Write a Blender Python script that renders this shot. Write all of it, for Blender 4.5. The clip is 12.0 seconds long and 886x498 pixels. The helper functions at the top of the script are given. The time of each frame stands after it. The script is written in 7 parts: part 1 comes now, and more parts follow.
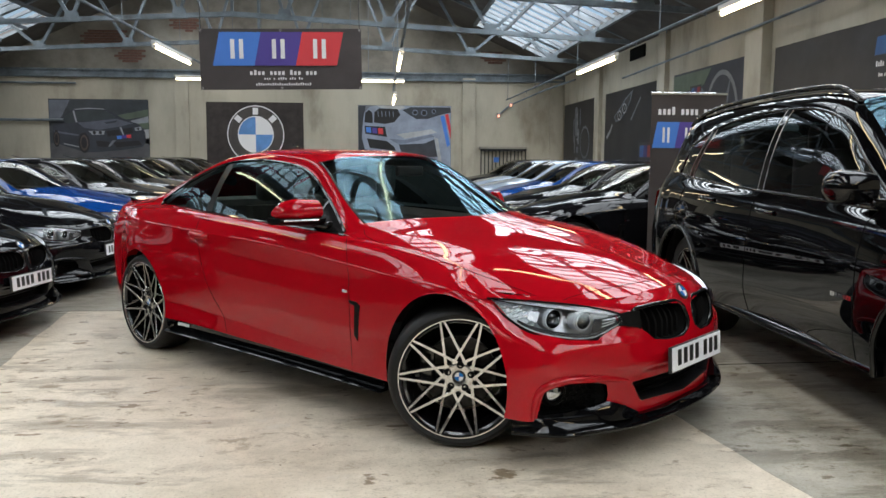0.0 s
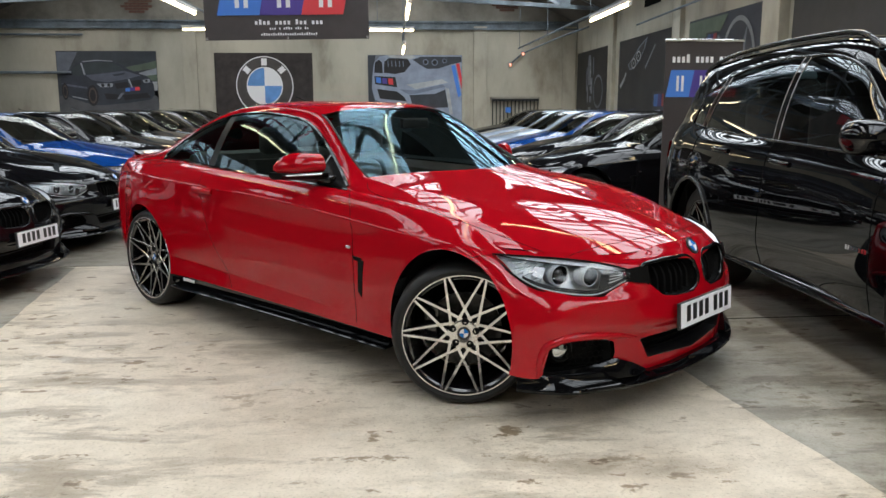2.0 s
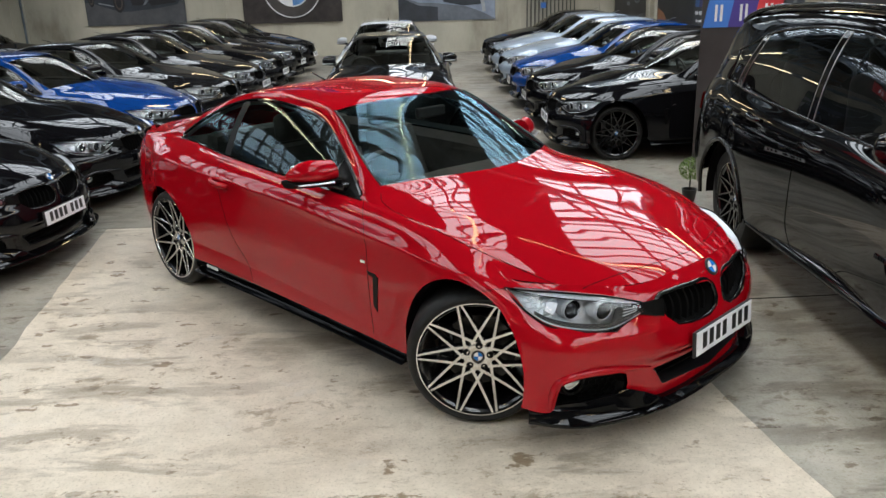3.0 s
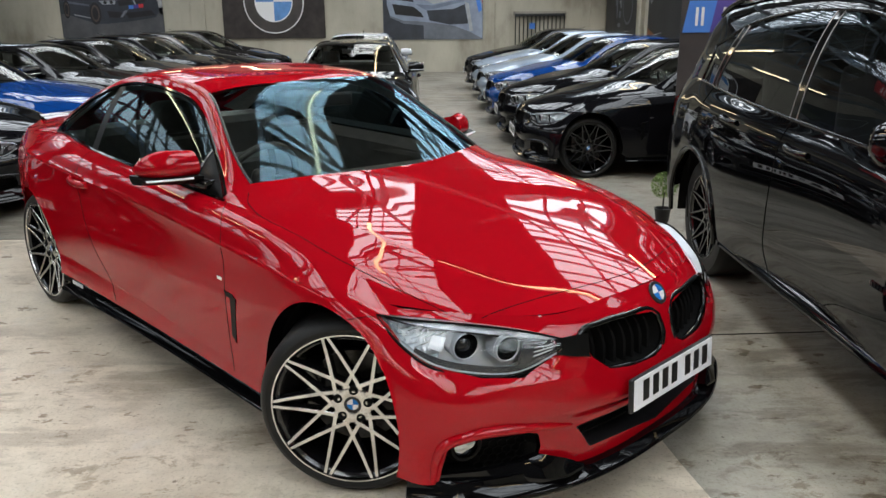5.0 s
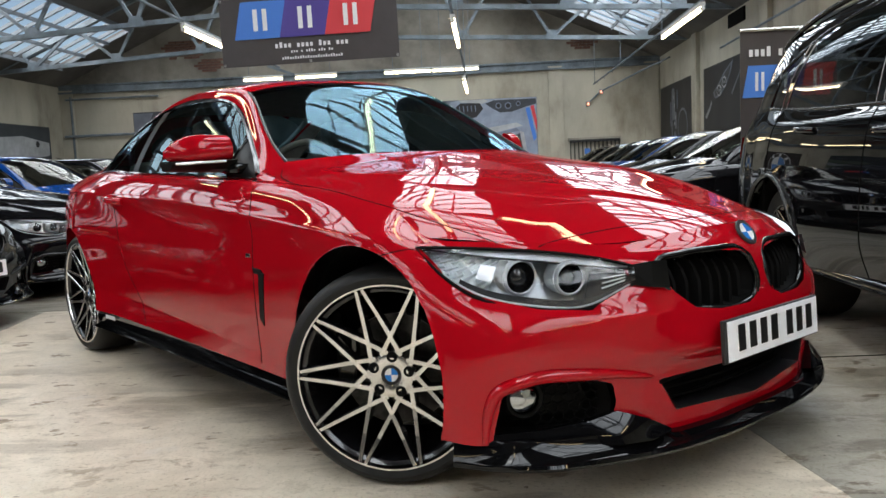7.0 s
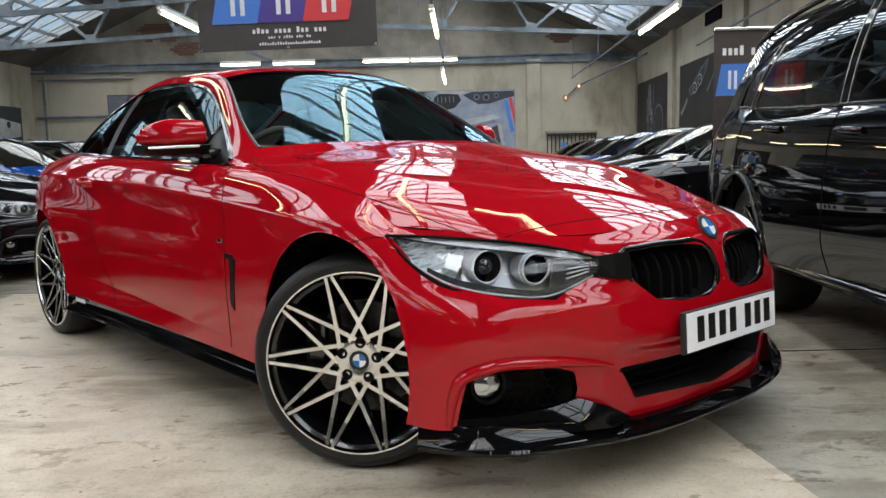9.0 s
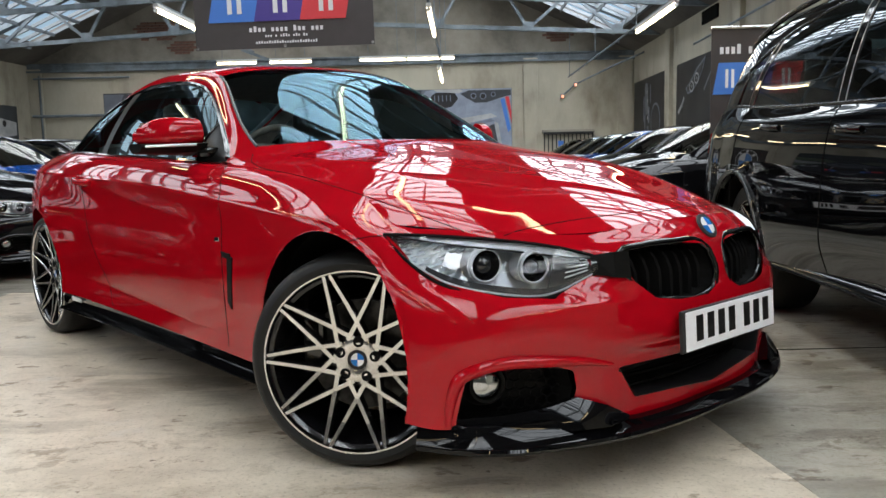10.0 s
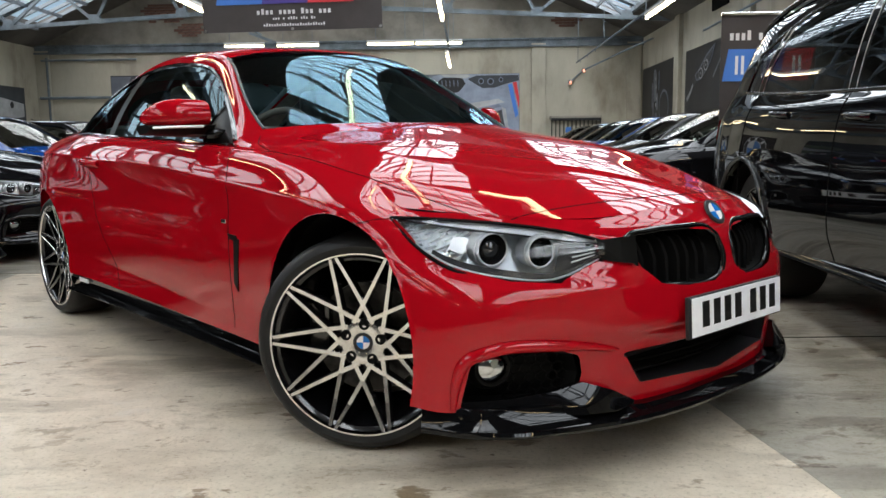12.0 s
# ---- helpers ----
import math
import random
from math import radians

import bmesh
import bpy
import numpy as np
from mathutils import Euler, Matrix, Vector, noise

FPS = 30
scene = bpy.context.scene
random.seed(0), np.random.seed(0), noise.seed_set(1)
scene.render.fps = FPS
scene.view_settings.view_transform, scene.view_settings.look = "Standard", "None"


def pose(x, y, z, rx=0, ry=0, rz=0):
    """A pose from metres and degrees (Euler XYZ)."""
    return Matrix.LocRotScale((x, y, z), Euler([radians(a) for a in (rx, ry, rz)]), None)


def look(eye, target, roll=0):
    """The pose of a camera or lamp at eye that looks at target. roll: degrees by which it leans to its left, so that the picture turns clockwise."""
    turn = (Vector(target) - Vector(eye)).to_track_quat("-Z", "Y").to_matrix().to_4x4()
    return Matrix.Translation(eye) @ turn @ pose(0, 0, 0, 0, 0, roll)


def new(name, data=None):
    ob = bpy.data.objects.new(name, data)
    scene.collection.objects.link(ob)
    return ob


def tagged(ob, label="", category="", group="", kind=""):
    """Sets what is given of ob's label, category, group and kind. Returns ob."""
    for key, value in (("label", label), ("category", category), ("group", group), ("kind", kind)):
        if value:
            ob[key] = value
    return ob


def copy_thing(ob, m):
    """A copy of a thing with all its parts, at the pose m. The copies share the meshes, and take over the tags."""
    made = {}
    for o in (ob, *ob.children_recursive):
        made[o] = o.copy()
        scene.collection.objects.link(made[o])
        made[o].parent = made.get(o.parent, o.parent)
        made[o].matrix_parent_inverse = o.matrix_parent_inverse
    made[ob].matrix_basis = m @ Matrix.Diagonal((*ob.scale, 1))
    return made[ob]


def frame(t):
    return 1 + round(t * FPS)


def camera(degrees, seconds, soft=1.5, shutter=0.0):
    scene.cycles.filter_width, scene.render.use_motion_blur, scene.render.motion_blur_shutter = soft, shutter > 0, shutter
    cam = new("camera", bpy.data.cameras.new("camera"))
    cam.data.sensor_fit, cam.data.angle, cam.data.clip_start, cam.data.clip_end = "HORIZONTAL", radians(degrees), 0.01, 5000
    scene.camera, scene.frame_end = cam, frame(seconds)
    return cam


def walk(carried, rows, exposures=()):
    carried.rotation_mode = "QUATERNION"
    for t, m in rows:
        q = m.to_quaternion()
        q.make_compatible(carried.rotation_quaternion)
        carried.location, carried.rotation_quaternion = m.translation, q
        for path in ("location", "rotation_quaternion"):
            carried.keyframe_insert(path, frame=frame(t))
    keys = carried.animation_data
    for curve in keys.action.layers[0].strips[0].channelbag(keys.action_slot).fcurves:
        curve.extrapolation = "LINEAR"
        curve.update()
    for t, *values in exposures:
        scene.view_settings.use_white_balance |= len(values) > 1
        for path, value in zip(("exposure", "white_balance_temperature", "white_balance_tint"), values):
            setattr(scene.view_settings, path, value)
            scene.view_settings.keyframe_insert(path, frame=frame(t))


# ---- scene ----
from mathutils.bvhtree import BVHTree

cam = camera(57.8, 12.0)
PATH = [
    (0, (-0.358, 0.332, 1.33), (-0.202, 2.313, 1.102), 0.3),
    (0.5, (-0.366, 0.331, 1.33), (-0.209, 2.311, 1.094), 0.5),
    (1, (-0.369, 0.336, 1.328), (-0.217, 2.316, 1.085), 0.4),
    (1.5, (-0.357, 0.352, 1.329), (-0.21, 2.33, 1.071), 0.2),
    (2, (-0.313, 0.407, 1.337), (-0.19, 2.372, 0.989), -0.1),
    (2.5, (-0.244, 0.553, 1.629), (-0.196, 2.474, 1.075), -0.7),
    (3, (-0.18, 0.595, 1.945), (-0.16, 2.493, 1.316), -1.7),
    (3.2, (-0.167, 0.596, 1.963), (-0.143, 2.498, 1.347), -1.7),
    (4.8, (0.209, 1.233, 1.714), (0.274, 3.154, 1.16), -0.3),
    (5, (0.281, 1.372, 1.634), (0.309, 3.29, 1.069), -0.5),
    (5.5, (0.313, 1.602, 1.255), (0.28, 3.54, 0.76), -1.5),
    (6, (0.307, 1.627, 1.014), (0.242, 3.601, 0.697), -2.0),
    (6.5, (0.312, 1.599, 0.943), (0.216, 3.581, 0.696), -2.1),
    (7, (0.305, 1.576, 0.933), (0.189, 3.563, 0.734), -2.5),
    (9, (0.327, 1.537, 0.931), (0.27, 3.524, 0.707), -1.2),
    (9.5, (0.32, 1.538, 0.932), (0.268, 3.525, 0.713), -1.0),
    (10, (0.322, 1.545, 0.93), (0.273, 3.531, 0.703), -1.2),
    (10.5, (0.319, 1.552, 0.924), (0.247, 3.535, 0.67), -1.6),
    (11, (0.322, 1.545, 0.923), (0.241, 3.525, 0.652), -1.4),
    (11.5, (0.32, 1.544, 0.927), (0.248, 3.525, 0.662), -0.8),
    (12, (0.32, 1.545, 0.924), (0.256, 3.526, 0.662), -0.7),
]
walk(cam, [(t, look(eye, target, roll)) for t, eye, target, roll in PATH], [(0, 0.0), (2, 0.0), (2.5, -0.06), (3.2, -0.05), (5, 0.0), (6, 0.11), (12, 0.11)])

# ---- world and light ----
world = bpy.data.worlds.new("world")
scene.world = world
world.use_nodes = True
wn = world.node_tree.nodes
sky = wn.new("ShaderNodeTexSky")
sky.sky_type = "NISHITA"
sky.sun_disc = False
sky.sun_elevation, sky.sun_rotation = radians(38), radians(200)
sky.air_density, sky.dust_density = 1.0, 2.0
wn["Background"].inputs["Strength"].default_value = 0.12
world.node_tree.links.new(sky.outputs[0], wn["Background"].inputs["Color"])
sun = new("sun", bpy.data.lights.new("sun", "SUN"))
sun.data.energy, sun.data.angle, sun.data.color = 0.6, radians(20), (1, 0.96, 0.9)
sun.matrix_world = look((0, 0, 30), (8, 14, 8))


def area(name, m, sx, sy, watts, colour):
    lamp = bpy.data.lights.new(name, "AREA")
    lamp.shape, lamp.size, lamp.size_y, lamp.energy, lamp.color = "RECTANGLE", sx, sy, watts, colour
    ob = new(name, lamp)
    ob.matrix_world = m
    return ob


# ---- helpers of the scene ----
def link(name, bm, mat, parent=None, label="", smooth=None):
    """One mesh object out of a bmesh; smooth: the angle in degrees below which edges are shaded soft."""
    me = bpy.data.meshes.new(name)
    bmesh.ops.recalc_face_normals(bm, faces=bm.faces)
    if smooth:
        for f in bm.faces:
            f.smooth = True
        for e in bm.edges:
            if len(e.link_faces) == 2 and e.calc_face_angle(0) > radians(smooth):
                e.smooth = False
    bm.to_mesh(me)
    bm.free()
    me.materials.append(mat)
    ob = new(name, me)
    if parent is not None:
        ob.parent = parent
    if label:
        tagged(ob, label)
    return ob


def part(name, bm, material, parent, label="", smooth=None):
    return link(name, bm, material, parent, label, smooth)


def empty(name, m=None):
    ob = new(name)
    ob.empty_display_size = 0.1
    if m is not None:
        ob.matrix_world = m
    return ob


def add_box(bm, c, s, bevel=0.0, m=None):
    """A box of size s round c, bevelled."""
    r = bmesh.ops.create_cube(bm, size=1, matrix=(m or Matrix()) @ Matrix.Translation(c) @ Matrix.Diagonal((*s, 1)))
    if bevel:
        es = list({e for v in r["verts"] for e in v.link_edges})
        bmesh.ops.bevel(bm, geom=es, offset=bevel, segments=2, affect="EDGES", profile=0.5)
    return bm


def box(c, s, bevel=0.0, m=None):
    return add_box(bmesh.new(), c, s, bevel, m)


def add_tube(bm, pts, r, seg=8, closed=False, cap=True):
    """A round bar along points."""
    pts = [Vector(p) for p in pts]
    rings = []
    n = len(pts)
    up = None
    for i, p in enumerate(pts):
        if closed:
            d = pts[(i + 1) % n] - pts[i - 1]
        else:
            d = pts[min(i + 1, n - 1)] - pts[max(i - 1, 0)]
        d.normalize()
        if up is None:
            up = d.orthogonal().normalized()
        up = (up - d * up.dot(d)).normalized()
        side = d.cross(up)
        rr = r[i] if isinstance(r, (list, tuple)) else r
        rings.append([bm.verts.new(p + rr * (math.cos(a) * up + math.sin(a) * side)) for a in [2 * math.pi * k / seg for k in range(seg)]])
    for i in range(n if closed else n - 1):
        a, b = rings[i], rings[(i + 1) % n]
        for k in range(seg):
            bm.faces.new((a[k], a[(k + 1) % seg], b[(k + 1) % seg], b[k]))
    if cap and not closed:
        bm.faces.new(rings[0][::-1])
        bm.faces.new(rings[-1])
    return bm


def add_bar(bm, a, b, w, h):
    """A square bar from a to b, w across and h high."""
    a, b = Vector(a), Vector(b)
    d = b - a
    z = Vector((0, 0, 1)) if abs(d.normalized().z) < 0.95 else Vector((0, 1, 0))
    x = d.normalized()
    y = z.cross(x).normalized()
    z = x.cross(y)
    m = Matrix((x, y, z)).transposed().to_4x4()
    m.translation = (a + b) / 2
    bmesh.ops.create_cube(bm, size=1, matrix=m @ Matrix.Diagonal((d.length, w, h, 1)))
    return bm


def add_poly(bm, pts, thick=(0, 0, 0)):
    """A flat polygon, given thickness along a vector."""
    vs = [bm.verts.new(p) for p in pts]
    f = bm.faces.new(vs)
    t = Vector(thick)
    if t.length:
        r = bmesh.ops.extrude_face_region(bm, geom=[f])
        for v in r["geom"]:
            if isinstance(v, bmesh.types.BMVert):
                v.co += t
    return bm


# ---- materials ----
def material(name, colour, rough=0.5, metal=0.0, **more):
    m = bpy.data.materials.new(name)
    m.use_nodes = True
    b = m.node_tree.nodes["Principled BSDF"]
    b.inputs["Base Color"].default_value = (*colour, 1)
    b.inputs["Roughness"].default_value = rough
    b.inputs["Metallic"].default_value = metal
    for k, v in more.items():
        b.inputs[k.replace("_", " ")].default_value = v
    return m


def mixed(m, colours, scale, detail=6.0, spots=(0.35, 0.65), rough=None, bump=0.0, bump_scale=None, stretch=(1, 1, 1)):
    """Lays noise between two or more colours on a material, with bump of a finer grain."""
    nt = m.node_tree
    b = nt.nodes["Principled BSDF"]
    co = nt.nodes.new("ShaderNodeTexCoord")
    mp = nt.nodes.new("ShaderNodeMapping")
    mp.inputs["Scale"].default_value = stretch
    nt.links.new(co.outputs["Object"], mp.inputs[0])
    nz = nt.nodes.new("ShaderNodeTexNoise")
    nz.inputs["Scale"].default_value, nz.inputs["Detail"].default_value = scale, detail
    nz.inputs["Roughness"].default_value = 0.62
    nt.links.new(mp.outputs[0], nz.inputs["Vector"])
    rp = nt.nodes.new("ShaderNodeValToRGB")
    es = rp.color_ramp.elements
    es[0].position, es[1].position = spots
    es[0].color, es[1].color = (*colours[0], 1), (*colours[-1], 1)
    for k, c in enumerate(colours[1:-1], 1):
        e = es.new(spots[0] + (spots[1] - spots[0]) * k / (len(colours) - 1))
        e.color = (*c, 1)
    nt.links.new(nz.outputs["Fac"], rp.inputs[0])
    nt.links.new(rp.outputs[0], b.inputs["Base Color"])
    if rough:
        mr = nt.nodes.new("ShaderNodeMapRange")
        mr.inputs["To Min"].default_value, mr.inputs["To Max"].default_value = rough
        nt.links.new(nz.outputs["Fac"], mr.inputs[0])
        nt.links.new(mr.outputs[0], b.inputs["Roughness"])
    if bump:
        n2 = nt.nodes.new("ShaderNodeTexNoise")
        n2.inputs["Scale"].default_value, n2.inputs["Detail"].default_value = bump_scale or scale * 12, 4
        nt.links.new(mp.outputs[0], n2.inputs["Vector"])
        bp = nt.nodes.new("ShaderNodeBump")
        bp.inputs["Strength"].default_value, bp.inputs["Distance"].default_value = bump, 0.01
        nt.links.new(n2.outputs["Fac"], bp.inputs["Height"])
        nt.links.new(bp.outputs[0], b.inputs["Normal"])
    return m


def paint(name, colour, metal=0.0, rough=0.35, coat=1.0):
    """Car paint under a clear coat, with a fine orange-peel and specks."""
    m = material(name, colour, rough, metal, Coat_Weight=coat, Coat_Roughness=0.02, Coat_IOR=1.5, Specular_IOR_Level=0.0)
    nt = m.node_tree
    b = nt.nodes["Principled BSDF"]
    co = nt.nodes.new("ShaderNodeTexCoord")
    nz = nt.nodes.new("ShaderNodeTexNoise")
    nz.inputs["Scale"].default_value, nz.inputs["Detail"].default_value = 2.0, 3
    nt.links.new(co.outputs["Object"], nz.inputs["Vector"])
    mr = nt.nodes.new("ShaderNodeMapRange")
    mr.inputs["To Min"].default_value, mr.inputs["To Max"].default_value = 0.004, 0.03
    nt.links.new(nz.outputs["Fac"], mr.inputs[0])
    nt.links.new(mr.outputs[0], b.inputs["Coat Roughness"])
    return m


def glow(name, colour, strength):
    m = material(name, (0.9, 0.9, 0.9), 0.4)
    b = m.node_tree.nodes["Principled BSDF"]
    b.inputs["Emission Color"].default_value = (*colour, 1)
    b.inputs["Emission Strength"].default_value = strength
    return m


def brushed_round(m):
    """Fine circular turning marks round the axle."""
    nt = m.node_tree
    tg = nt.nodes.new("ShaderNodeTangent")
    tg.direction_type, tg.axis = "RADIAL", "Y"
    b = nt.nodes["Principled BSDF"]
    b.inputs["Anisotropic"].default_value = 0.75
    nt.links.new(tg.outputs[0], b.inputs["Tangent"])
    return m


M_RED = paint("red_paint", (0.365, 0.0022, 0.008), coat=0.78)
M_PALE = paint("pale_pearl_paint", (0.55, 0.57, 0.6))
M_BLACK = paint("black_paint", (0.004, 0.004, 0.005), coat=0.7)
M_BLUE = paint("blue_paint", (0.004, 0.042, 0.20), 0.0, 0.35)
M_SILVER = paint("silver_paint", (0.30, 0.36, 0.44), 0.35, 0.35)
M_GREY = paint("dark_grey_paint", (0.010, 0.010, 0.011), 0.0, 0.35)
M_GLOSS = material("gloss_black_plastic", (0.004, 0.004, 0.004), 0.06)
M_PIANO = material("piano_black_plastic", (0.003, 0.003, 0.0035), 0.03, Specular_IOR_Level=0.3)
M_PLASTIC = mixed(material("black_plastic", (0.012, 0.012, 0.013), 0.45), [(0.008, 0.008, 0.009), (0.02, 0.02, 0.021)], 9, bump=0.1, bump_scale=400)
M_RUBBER = mixed(material("tyre_rubber", (0.01, 0.01, 0.01), 0.6, Specular_IOR_Level=0.35), [(0.004, 0.004, 0.0042), (0.009, 0.0088, 0.0086)], 6, rough=(0.4, 0.65), bump=0.1, bump_scale=150)
M_ALLOY = brushed_round(mixed(material("machined_alloy", (0.75, 0.74, 0.72), 0.22, 1.0), [(0.62, 0.61, 0.6), (0.82, 0.81, 0.79)], 30, rough=(0.15, 0.3)))
M_CHROME = material("chrome", (0.85, 0.86, 0.88), 0.05, 1.0)
M_STEEL = mixed(material("brushed_steel", (0.4, 0.4, 0.4), 0.35, 1.0), [(0.25, 0.24, 0.23), (0.45, 0.44, 0.43)], 20)


def thin_glass(name, tint, coat=(1, 1, 1)):
    """A thin pane: clear, tinted, with a mirror-like gloss that grows towards grazing."""
    m = bpy.data.materials.new(name)
    m.use_nodes = True
    nt = m.node_tree
    nt.nodes.remove(nt.nodes["Principled BSDF"])
    out = nt.nodes["Material Output"]
    tr, gl, fr, mx = (nt.nodes.new(k) for k in ("ShaderNodeBsdfTransparent", "ShaderNodeBsdfGlossy", "ShaderNodeFresnel", "ShaderNodeMixShader"))
    tr.inputs[0].default_value = (*tint, 1)
    gl.inputs["Roughness"].default_value = 0.0
    gl.inputs[0].default_value = (*coat, 1)
    fr.inputs[0].default_value = 1.5
    nt.links.new(fr.outputs[0], mx.inputs[0])
    nt.links.new(tr.outputs[0], mx.inputs[1])
    nt.links.new(gl.outputs[0], mx.inputs[2])
    nt.links.new(mx.outputs[0], out.inputs[0])
    return m


M_GLASS = thin_glass("tinted_glass", (0.80, 0.86, 0.83), (0.36, 0.60, 0.74))
M_CLEAR_GLASS = thin_glass("clear_car_glass", (0.72, 0.76, 0.72), (1.0, 0.98, 0.92))
M_SIDE_GLASS = thin_glass("green_side_glass", (0.38, 0.44, 0.41), (0.34, 0.45, 0.50))
M_PRIVACY = thin_glass("dark_privacy_glass", (0.20, 0.22, 0.22), (0.9, 0.95, 1.0))
M_LENS = thin_glass("clear_lens", (0.95, 0.96, 0.97))
M_WHITE = mixed(material("white_plastic", (0.8, 0.8, 0.8), 0.35), [(0.74, 0.74, 0.74), (0.82, 0.82, 0.82)], 5)
M_LEATHER = mixed(material("black_leather", (0.03, 0.03, 0.03), 0.5), [(0.035, 0.034, 0.032), (0.065, 0.062, 0.058)], 8, bump=0.2, bump_scale=120)
M_LINING = mixed(material("grey_headlining_cloth", (0.2, 0.19, 0.175), 0.9), [(0.17, 0.16, 0.15), (0.23, 0.22, 0.205)], 30, bump=0.1, bump_scale=300)


def concrete(name="concrete_floor", wash=None):
    m = material(name, (0.45, 0.42, 0.37), 0.5)
    nt = m.node_tree
    b = nt.nodes["Principled BSDF"]
    N = nt.nodes.new
    co = N("ShaderNodeTexCoord")

    def noise_tex(scale, detail, rough=0.6, stretch=None, distort=0.0):
        nz = N("ShaderNodeTexNoise")
        nz.inputs["Scale"].default_value, nz.inputs["Detail"].default_value, nz.inputs["Roughness"].default_value = scale, detail, rough
        nz.inputs["Distortion"].default_value = distort
        if stretch:
            mp = N("ShaderNodeMapping")
            mp.inputs["Scale"].default_value = stretch
            mp.inputs["Rotation"].default_value = (0, 0, 0.12)
            nt.links.new(co.outputs["Object"], mp.inputs[0])
            nt.links.new(mp.outputs[0], nz.inputs["Vector"])
        else:
            nt.links.new(co.outputs["Object"], nz.inputs["Vector"])
        return nz.outputs["Fac"]

    def ramp(fac, stops):
        r = N("ShaderNodeValToRGB")
        e = r.color_ramp.elements
        e[0].position, e[0].color = stops[0][0], (*stops[0][1], 1)
        e[1].position, e[1].color = stops[-1][0], (*stops[-1][1], 1)
        for p, c in stops[1:-1]:
            x = e.new(p)
            x.color = (*c, 1)
        nt.links.new(fac, r.inputs[0])
        return r.outputs[0]

    def mix(kind, fac, a, c):
        x = N("ShaderNodeMix")
        x.data_type, x.blend_type = "RGBA", kind
        for sock, v in ((x.inputs[0], fac), (x.inputs[6], a), (x.inputs[7], c)):
            if isinstance(v, (int, float)):
                sock.default_value = v
            elif isinstance(v, tuple):
                sock.default_value = (*v, 1)
            else:
                nt.links.new(v, sock)
        return x.outputs[2]

    base = ramp(noise_tex(0.6, 9, 0.68), [(0.3, (0.45, 0.38, 0.285)), (0.47, (0.69, 0.605, 0.485)), (0.68, (0.84, 0.75, 0.615))])
    fine = ramp(noise_tex(9, 12, 0.75), [(0.3, (0.82, 0.805, 0.78)), (0.60, (1.0, 1.0, 1.0))])
    col = mix("MULTIPLY", 1.0, base, fine)
    grit = ramp(noise_tex(70, 4, 0.7), [(0.34, (0.72, 0.70, 0.66)), (0.46, (1.0, 1.0, 1.0))])
    col = mix("MULTIPLY", 1.0, col, grit)
    # worn smears, long across the bay
    smear = ramp(noise_tex(2.0, 10, 0.66, (0.62, 2.1, 1), 0.3), [(0.50, (0, 0, 0)), (0.565, (0.7, 0.7, 0.7)), (0.68, (1, 1, 1))])
    patch = ramp(noise_tex(0.8, 3), [(0.42, (0.1, 0.1, 0.1)), (0.56, (1, 1, 1))])
    both = mix("MULTIPLY", 1.0, smear, patch)
    col = mix("MULTIPLY", both, col, (0.50, 0.47, 0.43))
    # oil spots, small and sharp-edged
    spot = ramp(noise_tex(4.6, 9, 0.62, (0.9, 1.5, 1)), [(0.605, (0, 0, 0)), (0.635, (1, 1, 1))])
    crowd = ramp(noise_tex(0.55, 4, 0.6), [(0.38, (0.15, 0.15, 0.15)), (0.50, (1, 1, 1))])
    spot = mix("MULTIPLY", 1.0, spot, crowd)
    col = mix("MULTIPLY", spot, col, (0.42, 0.35, 0.27))
    # brown grime gathered in ragged clusters
    grime = ramp(noise_tex(5.5, 12, 0.74, (1.0, 1.6, 1), 0.4), [(0.535, (0, 0, 0)), (0.60, (1, 1, 1))])
    where = ramp(noise_tex(1.1, 5, 0.6, (0.7, 1.3, 1)), [(0.47, (0, 0, 0)), (0.58, (0.85, 0.85, 0.85))])
    grime = mix("MULTIPLY", 1.0, grime, where)
    col = mix("MULTIPLY", grime, col, (0.50, 0.44, 0.35))
    speck = ramp(noise_tex(17, 5, 0.6), [(0.70, (0, 0, 0)), (0.72, (1, 1, 1))])
    col = mix("MULTIPLY", speck, col, (0.35, 0.30, 0.25))
    # pale scuffs
    scuff = ramp(noise_tex(2.3, 8, 0.7, (1, 1.4, 1)), [(0.60, (0, 0, 0)), (0.74, (1, 1, 1))])
    half = mix("MULTIPLY", 1.0, scuff, (0.5, 0.5, 0.5))
    col = mix("MIX", half, col, (0.66, 0.64, 0.60))
    if wash:
        big = ramp(noise_tex(0.9, 9, 0.66), [(0.32, wash[0]), (0.66, wash[1])])
        col = mix("MULTIPLY", 1.0, col, big)
    nt.links.new(col, b.inputs["Base Color"])
    rr = N("ShaderNodeMapRange")
    rr.inputs["To Min"].default_value, rr.inputs["To Max"].default_value = 0.30, 0.62
    nt.links.new(noise_tex(1.3, 6), rr.inputs[0])
    nt.links.new(rr.outputs[0], b.inputs["Roughness"])
    bp = N("ShaderNodeBump")
    bp.inputs["Strength"].default_value, bp.inputs["Distance"].default_value = 0.25, 0.012
    nt.links.new(noise_tex(22, 10, 0.75), bp.inputs["Height"])
    nt.links.new(bp.outputs[0], b.inputs["Normal"])
    return m


